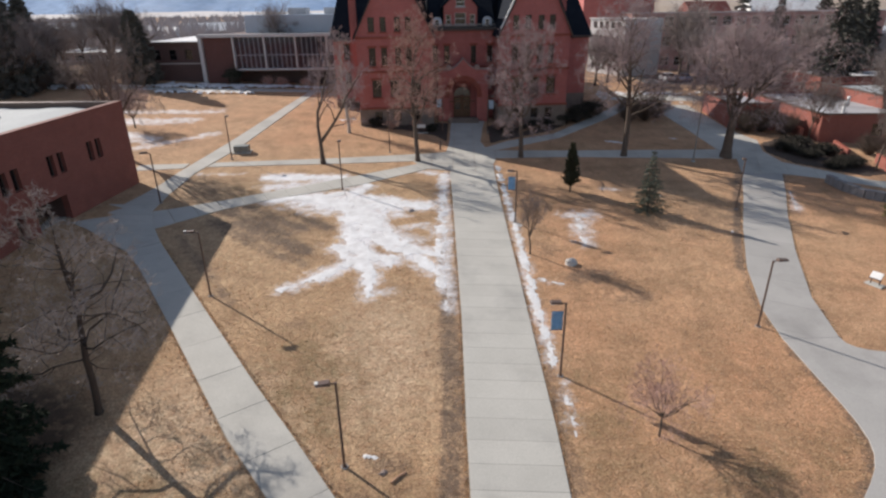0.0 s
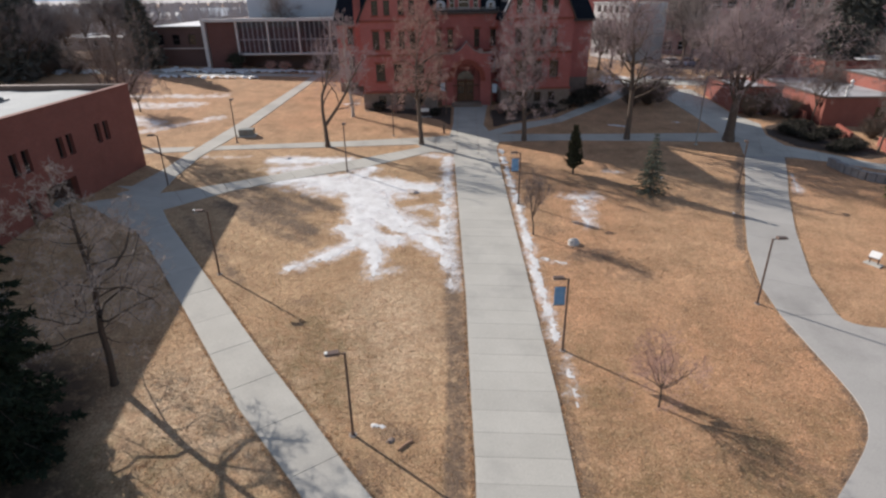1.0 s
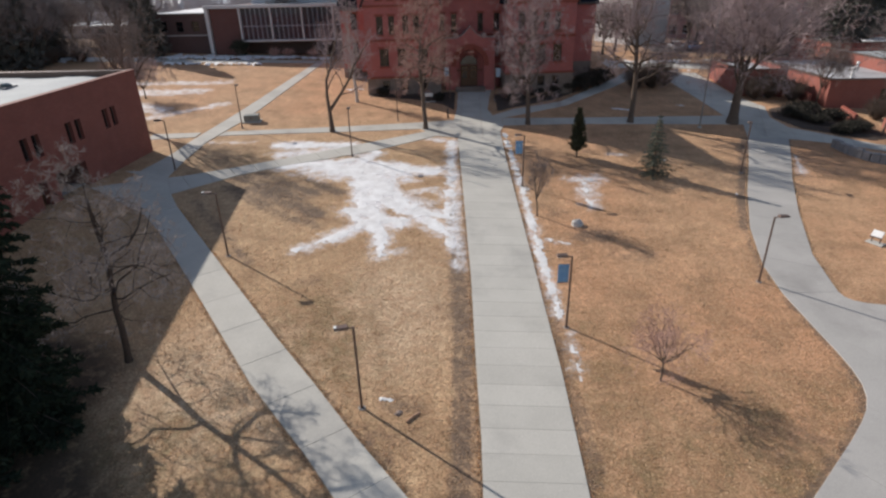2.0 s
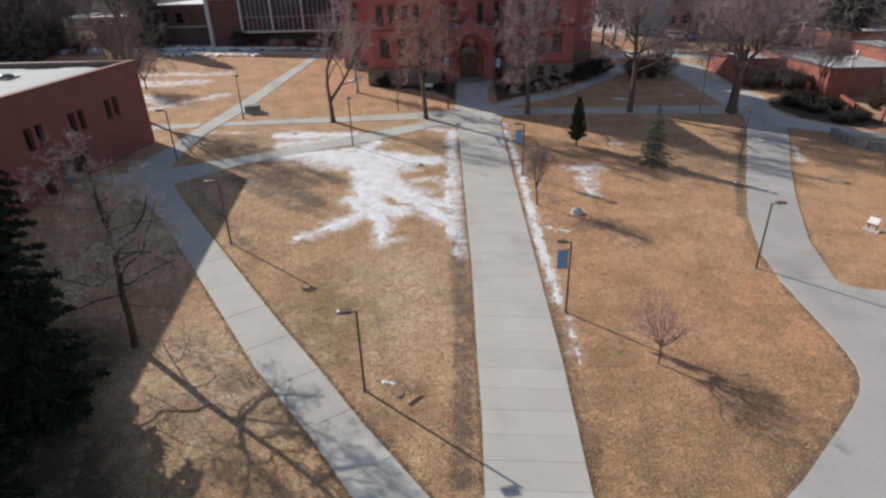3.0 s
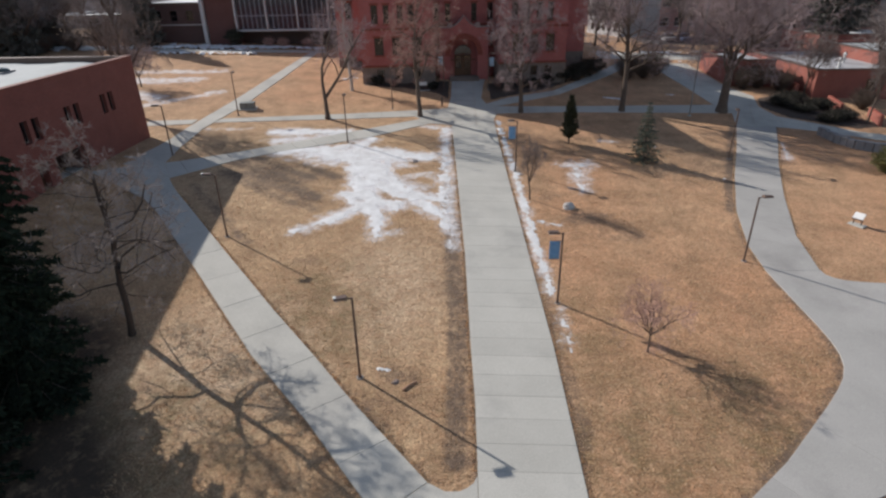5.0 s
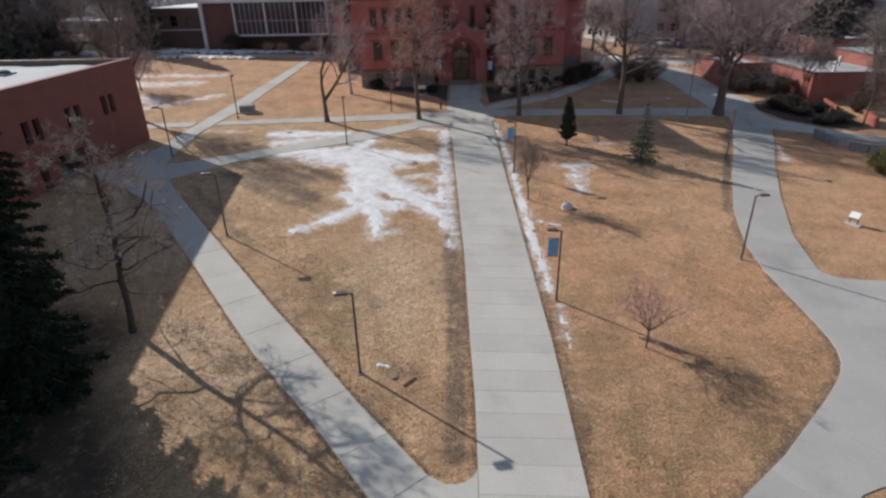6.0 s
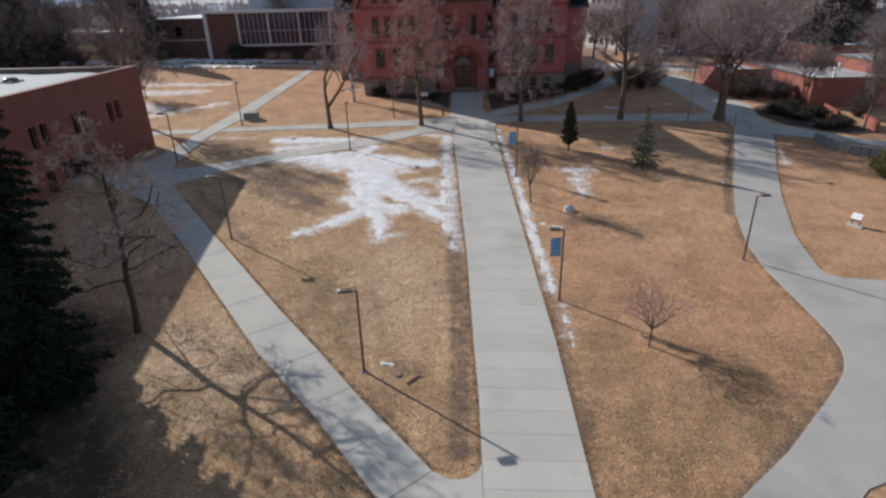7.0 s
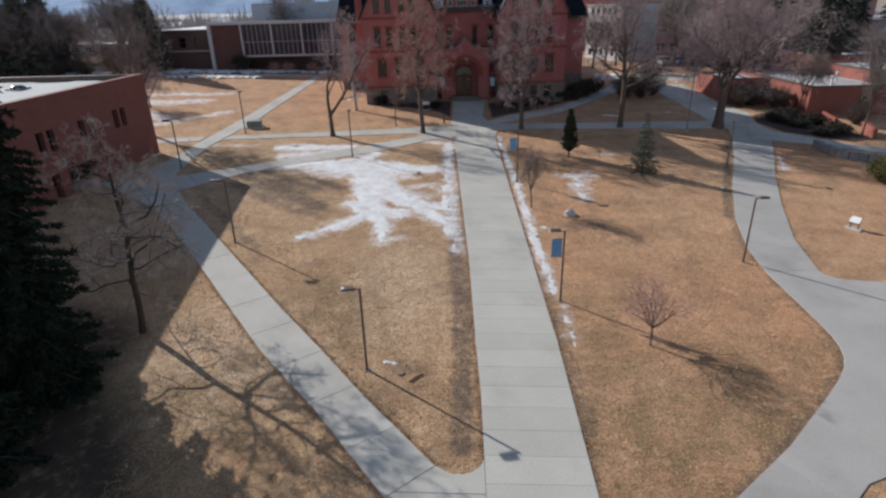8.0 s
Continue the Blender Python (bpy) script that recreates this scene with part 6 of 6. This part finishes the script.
def lamp_post(x, y, turn, height=4.2, banner=None, bleached_or_glint=False, label="slim dark lamp post with a flat angled head"):
    t = thing("lamp_post", label, "lamp post", x, y, gz(x, y), turn, "lamp posts along the walks")
    part("footing", Mesh().tube((0, 0, -0.1), (0, 0, 0.03), 0.17, 0.16, 14), CONCRETE_OLD, t, "round concrete footing")
    part("base_plate", Mesh().cbox(-0.1, 0.1, -0.1, 0.1, 0.03, 0.06, 0.01), DARK_METAL, t)
    part("pole", Mesh().tube((0, 0, 0.06), (0, 0, height), 0.062, 0.05, 12), DARK_METAL, t)
    part("arm", Mesh().tube((0, 0, height - 0.06), (0.3, 0, height + 0.02), 0.035, 0.03, 8), DARK_METAL, t)
    head = Mesh()
    head.add([(0.2, -0.16, height - 0.02), (0.78, -0.15, height + 0.02), (0.78, 0.15, height + 0.02), (0.2, 0.16, height - 0.02), (0.24, -0.13, height + 0.11), (0.74, -0.12, height + 0.10), (0.74, 0.12, height + 0.10), (0.24, 0.13, height + 0.11)],
             [(3, 2, 1, 0), (4, 5, 6, 7), (0, 1, 5, 4), (1, 2, 6, 5), (2, 3, 7, 6), (3, 0, 4, 7)])
    h = part("lamp_head", head, DARK_METAL, t)
    # pale patch added where the head's top glints in the sun
    if bleached_or_glint:
        part("head_glint", Mesh().cbox(0.66, 0.79, -0.1, 0.1, height + 0.085, height + 0.125, 0.015), LENS, h, "pale patch painted for the glint on the head")
    part("lens", Mesh().box(0.34, 0.74, -0.11, 0.11, height - 0.035, height - 0.012), LENS, h, "pale flat lens")
    if banner:
        for z in (height - 0.45, height - 1.5):
            part("banner_arm", Mesh().tube((0, 0, z), (0.72, 0, z), 0.016, 0.014, 6), DARK_METAL, t)
        cloth = Mesh()
        n = 10
        for i in range(n + 1):
            for j in range(2):
                cloth.v.append((0.1 + 0.56 * j, 0.025 * math.sin(i * 0.9) * (0.3 + j), height - 1.48 + 1.02 * i / n))
        cloth.f = [(2 * i, 2 * i + 1, 2 * i + 3, 2 * i + 2) for i in range(n)]
        c = part("banner", cloth, banner, t, "blue cloth banner with paler lettering bars", True)
        md = c.modifiers.new("thick", "SOLIDIFY")
        md.thickness = 0.008
        for k, w in enumerate((0.36, 0.3, 0.34)):
            part("banner_mark", Mesh().box(0.2, 0.2 + w, -0.045, -0.04, height - 1.15 + 0.12 * k, height - 1.09 + 0.12 * k), BANNER_PALE, c)
    return t


lamp_post(-14.62, 28.95, 190, bleached_or_glint=True)
lamp_post(-4.13, 16.42, 195, bleached_or_glint=True)
lamp_post(5.72, 22.6, 183, banner=BANNER, label="slim dark lamp post carrying a blue banner")
lamp_post(17.98, 27.6, 0)
lamp_post(-9.86, 47.07, 95)
lamp_post(-22.46, 54.35, 95)
lamp_post(-24.2, 42.7, 190)
lamp_post(5.06, 41.1, 183, banner=BANNER, label="slim dark lamp post carrying a blue banner")
lamp_post(24.3, 45.2, 75)
lamp_post(-6.8, 58.0, 95)
lamp_post(4.0, 67.0, 0, banner=BANNER_PALE, label="lamp post with a pale banner beside the entrance")
lamp_post(-1.4, 67.0, 180, banner=BANNER_PALE, label="lamp post with a pale banner beside the entrance")
flag = thing("flag_pole", "tall slim pale metal pole", "pole", 25.26, 57.8, gz(25.26, 57.8))
part("footing", Mesh().tube((0, 0, -0.1), (0, 0, 0.12), 0.25, 0.2, 12), CONCRETE, flag)
part("pole", Mesh().tube((0, 0, 0.1), (0, 0, 13.0), 0.07, 0.035, 10), GALV, flag)
part("finial", Mesh().dome(0, 0, 13.0, 0.08, 0.08, 0.1, 8, 3), GALV, flag)

# ---- dead grass standing on the lawns ----


def blade_surface():
    m, nt, b = shader("dead_grass_blades", 0.95)
    ramp = nt.nodes.new("ShaderNodeValToRGB")
    ramp.color_ramp.interpolation = "CONSTANT"
    stops = ((0.0, (0.80, 0.56, 0.34)), (0.3, (0.70, 0.42, 0.24)), (0.55, (0.88, 0.68, 0.46)), (0.72, (0.34, 0.21, 0.12)), (0.9, (0.22, 0.18, 0.09)))
    for k, (at, c) in enumerate(stops):
        e = ramp.color_ramp.elements[k] if k < 2 else ramp.color_ramp.elements.new(at)
        e.position, e.color = at, (*c, 1)
    nt.links.new(nt.nodes.new("ShaderNodeNewGeometry").outputs["Random Per Island"], ramp.inputs["Fac"])
    nt.links.new(ramp.outputs[0], b.inputs["Base Color"])
    return m


BLADES = blade_surface()
PAVED = [MAIN_L + MAIN_R[::-1], DIAG_L + DIAG_R[::-1], RIGHT_L + RIGHT_R[::-1], [(-2.54, 9.54), (-0.81, 10.98), (0.35, 10.66), (1.03, 11.35), (1.03, 5.05)], [(18.8, 26.4), (19.0, 21.2), (18.85, 18.95), (18.05, 17.3), (16.4, 15.55), (10.1, 10.1), (5.12, 5.4), (9.0, 2.0), (14.0, 9.8), (15.9, 11.05), (34.0, 13.0), (34.0, 25.6), (24.0, 25.5), (22.15, 26.7)]]


def grass_blades(name, label, x, y, seed, tall, blades=4):
    """Tufts of dead blades standing at the given places."""
    rs = np.random.RandomState(seed)
    x, y = np.repeat(x, blades), np.repeat(y, blades)
    n = len(x)
    x, y = x + rs.normal(0, 0.03, n), y + rs.normal(0, 0.03, n)
    z = np.vectorize(gz)(x, y)
    a, h, w = rs.uniform(0, 6.283, n), tall * rs.uniform(0.5, 1.3, n), rs.uniform(0.008, 0.02, n)
    bend = rs.uniform(0.2, 1.0, n) * h
    tip = rs.uniform(0, 6.283, n)
    v = np.stack([np.stack([x - np.cos(a) * w, y - np.sin(a) * w, z - 0.01], 1), np.stack([x + np.cos(a) * w, y + np.sin(a) * w, z - 0.01], 1), np.stack([x + np.cos(tip) * bend, y + np.sin(tip) * bend, z + h], 1)], 1)
    m = Mesh()
    m.v, m.f = v.reshape(-1, 3), np.arange(3 * n).reshape(-1, 3)
    tagged(new(name, data_of(name, m, BLADES)), label, "grass", kind="stuff")


def scatter_grass():
    rs = np.random.RandomState(12)
    n = 90000
    x, y = rs.uniform(-16, 21, n), 8 + 40 * rs.random_sample(n) ** 1.5
    ok = (x > -12.5) | (y > 17)
    for poly in PAVED:
        ok &= ~inside(x, y, poly)
    for ax, ay, bx, by, r in SNOW_BIG:
        ok &= seg_dist(x, y, (ax, ay), (bx, by)) > r
    patch = np.array([noise.fractal(Vector((p * 0.5, q * 0.5, 3.0)), 0.7, 2.0, 4) for p, q in zip(x, y)])
    ok &= rs.random_sample(n) < 0.55 + 0.6 * patch
    grass_blades("lawn_grass", "short dead straw-coloured grass on the lawns", x[ok], y[ok], 13, 0.045)
    ex, ey = [], []
    for line, side in ((MAIN_L, -1), (MAIN_R, 1), (DIAG_L, -1), (DIAG_R, 1), (RIGHT_L, -1), (RIGHT_R, 1), (PAVED[4][:7], -1)):
        for (ax, ay), (bx, by) in zip(line, line[1:]):
            L = math.hypot(bx - ax, by - ay)
            k = int(L * 26)
            f = rs.random_sample(k)
            off = side * (0.05 + np.abs(rs.normal(0, 0.07, k)))
            sx, sy = (by - ay) / L, -(bx - ax) / L
            ex.append(ax + (bx - ax) * f + sx * off)
            ey.append(ay + (by - ay) * f + sy * off)
    x, y = np.concatenate(ex), np.concatenate(ey)
    ok = (y > 6) & (y < 50)
    for poly in PAVED:
        ok &= ~inside(x, y, poly)
    grass_blades("edge_grass", "ragged dead grass along the edges of the walks", x[ok], y[ok], 14, 0.055, 5)


scatter_grass()

# ---- small things ----


def sign_board(x, y, turn, w, h, leg, label, tilt=0.0):
    t = thing("sign_board", label, "sign", x, y, gz(x, y), turn)
    for sx in (-w * 0.38, w * 0.38):
        part("post", Mesh().tube((sx, 0, -0.2), (sx, 0.06, leg + h * 0.4), 0.04, 0.04, 8), DARK_METAL, t)
    part("pad", Mesh().cbox(-w * 0.8, w * 0.8, -0.35, 0.35, -0.12, 0.04, 0.02), CONCRETE, t)
    b = part("panel", Mesh().cbox(-w / 2, w / 2, -0.05, 0.05, leg, leg + h, 0.015), WHITE_PAINT, t, "white sign panel")
    b.matrix_basis = pose(0, 0, leg + h / 2, -tilt, 0, 0) @ pose(0, 0, -leg - h / 2)
    part("panel_edge", Mesh().box(-w / 2 - 0.03, w / 2 + 0.03, -0.06, 0.06, leg - 0.04, leg - 0.002), DARK_METAL, b)
    return t


# car park behind the hall
pave("car_park", "grey asphalt car park behind the hall", [(34, 104.0), (100, 106.0), (100, 117.0), (34, 115.0)], 2.0, 33.0, gap=0.006, category="car park", lift=0.05, material=ASPHALT)


def parked_car(x, y, turn, paint, label):
    t = thing("parked_car", label, "car", x, y, gz(x, y) + 0.05, turn, "cars in the car park")
    prof = [(-2.15, 0.32), (2.15, 0.32), (2.2, 0.62), (1.95, 0.86), (1.05, 0.95), (-1.75, 0.98), (-2.15, 0.88)]
    part("body", Mesh().upright(prof, -0.86, 0.86), paint, t)
    part("cabin", Mesh().upright([(-1.7, 0.982), (0.95, 0.952), (0.35, 1.42), (-1.2, 1.44)], -0.72, 0.72), GLASS, t, "dark glazed cabin")
    part("roof", Mesh().cbox(-1.22, 0.37, -0.7, 0.7, 1.442, 1.5, 0.03), paint, t)
    for wx in (-1.35, 1.35):
        for wy in (-0.88, 0.7):
            w = part("wheel", Mesh().tube((wx, wy, 0.32), (wx, wy + 0.18, 0.32), 0.32, 0.32, 14), ASPHALT, t)
            part("rim", Mesh().tube((wx, wy - 0.01, 0.32), (wx, wy + 0.19, 0.32), 0.19, 0.19, 10), GALV, w)


PAINTS = [surface("silver_car_paint", (0.45, 0.46, 0.48), (0.42, 0.43, 0.45), 1, 30, 0.35, 0.3, bump=0.0), surface("blue_car_paint", (0.06, 0.10, 0.20), (0.05, 0.09, 0.18), 1, 30, 0.3, bump=0.0), surface("white_car_paint", (0.75, 0.75, 0.76), (0.7, 0.7, 0.71), 1, 30, 0.35, bump=0.0), surface("dark_car_paint", (0.04, 0.04, 0.045), (0.03, 0.03, 0.035), 1, 30, 0.3, bump=0.0)]
CAR_LABELS = ["silver car parked behind the hall", "dark blue car parked behind the hall", "white car parked behind the hall", "black car parked behind the hall"]
for n in range(15):
    k = (0, 1, 3, 2, 1, 0, 3, 0, 2, 1, 3, 0, 1, 2, 0)[n]
    parked_car(39.0 + 3.0 * n, 108.4 + 0.1 * n, 92 + (n % 3 - 1) * 2, PAINTS[k], CAR_LABELS[k])
for px, py in ((43.6, 104.5), (55.0, 104.8), (77.0, 105.0)):
    t = thing("car_park_lamp", "tall pale lamp post with a white head", "lamp post", px, py, gz(px, py), 0, "car park lamps")
    part("pole", Mesh().tube((0, 0, -0.1), (0, 0, 6.2), 0.09, 0.06, 8), GALV, t)
    part("lamp_head", Mesh().cbox(-0.28, 0.28, -0.28, 0.28, 6.2, 6.75, 0.06), WHITE_PAINT, t, "white box head")

sign_board(28.1, 32.9, -55, 0.66, 0.48, 0.42, "low white slanting sign board on two short posts", 40)
sign_board(-3.9, 65.8, 5, 1.0, 0.4, 0.6, "low white sign board on shaded lawn")
box = thing("utility_box", "grey-green metal utility cabinet on a concrete pad", "utility box", -22.2, 56.7, gz(-22.2, 56.7), 8)
part("pad", Mesh().cbox(-0.95, 0.95, -0.7, 0.7, -0.15, 0.08, 0.02), CONCRETE, box)
part("cabinet", Mesh().cbox(-0.75, 0.75, -0.5, 0.5, 0.08, 0.62, 0.04), GREEN_BOX, box)
part("lid", Mesh().cbox(-0.78, 0.78, -0.53, 0.53, 0.622, 0.72, 0.04), GREEN_BOX, box, "sloping lid")
part("handle", Mesh().box(-0.05, 0.05, -0.53, -0.502, 0.35, 0.5), DARK_METAL, box)
post = thing("bollard", "short dark metal post at the walk's edge", "bollard", -1.45, 59.45, gz(-1.45, 59.45))
part("shaft", Mesh().tube((0, 0, -0.1), (0, 0, 0.95), 0.11, 0.1, 12), DARK_METAL, post)
part("cap", Mesh().dome(0, 0, 0.952, 0.12, 0.12, 0.08, 12, 3), DARK_METAL, post)
# pale lump, likely old snow, given a rock-like surface
rk = Mesh().dome(0, 0, -0.05, 0.5, 0.4, 0.45, 9, 4, 0.16, random.Random(4))
stone = new("boulder", data_of("boulder", rk, ROCK))
stone.matrix_basis = pose(8.3, 34.5, gz(8.3, 34.5), 0, 0, 30)
tagged(stone, "pale rounded lump on the lawn", "boulder")


def stone_wall():
    t = thing("seat_wall", "low curved grey stone wall by the upper lawn", "wall", 0, 0, 0, kind="structure")
    line = [(36.2, 52.6), (36.5, 50.4), (37.4, 48.7), (38.6, 48.0), (40.5, 47.5), (43.0, 47.0), (46.0, 46.6)]
    for (ax, ay), (bx, by) in zip(line, line[1:]):
        L, a = math.hypot(bx - ax, by - ay), math.degrees(math.atan2(by - ay, bx - ax))
        n = max(2, int(L / 0.55))
        for i in range(n):
            x, y = ax + (bx - ax) * (i + 0.5) / n, ay + (by - ay) * (i + 0.5) / n
            ob = new("block", data_of("block", Mesh().cbox(-L / n / 2 + 0.01, L / n / 2 - 0.01, -0.22, 0.22, -0.2, 0.75, 0.05), WALL_STONE))
            ob.matrix_basis = pose(x, y, gz(x, y), 0, 0, a)
            ob.parent = t
            cp = new("cap_stone", data_of("cap_stone", Mesh().cbox(-L / n / 2 + 0.005, L / n / 2 - 0.005, -0.26, 0.26, 0.752, 0.82 + 0.04 * math.sin(i * 2.3), 0.03), WALL_STONE))
            cp.matrix_basis = pose(x, y, gz(x, y), 0, 0, a)
            cp.parent = t


stone_wall()
lg = thing("rotten_log", "short weathered brown log lying on worn turf", "log", -1.85, 15.95, gz(-1.85, 15.95) + 0.03, 46)
part("wood", tubes([(-0.4, 0, 0, 0, 0.03, 0.02, 0.05, 0.06), (0, 0.03, 0.02, 0.4, 0.0, 0.0, 0.06, 0.045)], 8), surface("brown_rotten_wood", (0.48, 0.30, 0.20), (0.38, 0.23, 0.155), 5, 30, 0.95), lg)
# low dark clod standing for the bare earth beside the log
stump = Mesh().dome(0, 0, -0.05, 0.24, 0.18, 0.12, 9, 3, 0.25, random.Random(8))
tagged(new("earth_clod", data_of("earth_clod", stump, TWIG)), "small dark clod of earth on worn turf", "stump").matrix_basis = pose(-2.5, 16.18, gz(-2.5, 16.18), 0, 0, 40)

# ---- far distance ----


def ridge(name, label, y, z0, z1, amp, material, seed, x0=-4400, x1=4400, n=160, depth=500, scale=0.0016):
    m = Mesh()
    for i in range(n + 1):
        x = x0 + (x1 - x0) * i / n
        h = z1 + amp * noise.fractal(Vector((x * scale, seed, 0.3)), 0.8, 2.1, 5)
        m.v += [(x, y, z0), (x, y + depth * 0.5, z0 + (h - z0) * 0.6 + amp * 0.2 * noise.noise(Vector((x * scale * 4, seed, 2)))), (x, y + depth, h)]
    m.f = [(3 * i + j, 3 * i + 3 + j, 3 * i + 4 + j, 3 * i + 1 + j) for i in range(n) for j in range(2)]
    return tagged(new(name, data_of(name, m, material, True)), label, "backdrop", kind="structure")


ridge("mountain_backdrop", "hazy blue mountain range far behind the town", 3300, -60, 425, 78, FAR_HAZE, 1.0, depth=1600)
ridge("snowfield_backdrop", "pale snowy plain at the foot of the mountains", 2300, -14, 4, 7, FAR_SNOW, 4.0, -2600, -60)


ridge("hill_backdrop", "dry grassy hill with old snow behind the town", 820, -14, 52, 16, FAR_HILL, 9.0, 180, 1500, 60, 420, 0.004)


def far_woods():
    """Bare woods and hedges of the town behind the campus: thin upright clumps."""
    rnd = random.Random(77)
    m = Mesh()
    for _ in range(9500):
        y = 150 + 1750 * rnd.random() ** 1.5
        x = rnd.uniform(-1.0, 1.0) * y
        h = rnd.uniform(5, 11) * (1 + y / 2600)
        z = gz(x, y)
        for _ in range(14):
            a, r = rnd.uniform(0, 6.28), rnd.uniform(0.2, 2.6) * (1 + y / 900)
            dx, dy = math.cos(a) * r, math.sin(a) * r
            w = rnd.uniform(0.10, 0.28) * (1 + y / 500)
            hh = h * (1 - 0.12 * r / (1 + y / 900)) * rnd.uniform(0.7, 1.05)
            b0 = rnd.uniform(0.1, 0.45) * hh
            m.add([(x + dx * 0.3 - w, y + dy * 0.3, z + b0), (x + dx * 0.3 + w, y + dy * 0.3, z + b0), (x + dx, y + dy, z + hh)], [(0, 1, 2)])
        m.add([(x - 0.2, y, z - 0.5), (x + 0.2, y, z - 0.5), (x, y, z + h * 0.8)], [(0, 1, 2)])
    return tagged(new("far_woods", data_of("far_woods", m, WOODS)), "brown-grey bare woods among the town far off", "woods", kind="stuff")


far_woods()


def far_house(x, y, w, d, h, turn, wall, roof):
    t = thing("far_house", "small distant house with a snowy roof", "house", x, y, gz(x, y), turn, "distant houses")
    part("wall", Mesh().box(-w / 2, w / 2, -d / 2, d / 2, -1, h), wall, t)
    part("roof", Mesh().add([(-w / 2 - 0.4, -d / 2 - 0.4, h), (w / 2 + 0.4, -d / 2 - 0.4, h), (w / 2 + 0.4, d / 2 + 0.4, h), (-w / 2 - 0.4, d / 2 + 0.4, h), (-w / 2 - 0.4, 0, h + d * 0.35), (w / 2 + 0.4, 0, h + d * 0.35)], [(0, 1, 5, 4), (2, 3, 4, 5), (1, 2, 5), (3, 0, 4), (3, 2, 1, 0)]), roof, t)
    for k in range(3):
        part("window", Mesh().box(-w / 2 + w * (0.2 + 0.25 * k), -w / 2 + w * (0.32 + 0.25 * k), -d / 2 - 0.05, -d / 2 - 0.01, 1.0, 2.2), GLASS, t)


rnd = random.Random(21)
for _ in range(46):
    y = rnd.uniform(160, 420)
    x = rnd.uniform(-0.95, 0.95) * y
    if -20 < x < 40 and y < 170:
        continue
    far_house(x, y, rnd.uniform(9, 22), rnd.uniform(7, 12), rnd.uniform(3, 6), rnd.uniform(-20, 20), rnd.choice([BRICK_DARK, PALE_STONE, WHITE_PAINT, BRICK_LOW]), rnd.choice([SNOW, SNOW, ROOFING, ROOF_RED]))
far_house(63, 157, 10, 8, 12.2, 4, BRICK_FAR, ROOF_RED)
far_house(88, 168, 18, 11, 13.0, -6, PALE_STONE, SNOW)
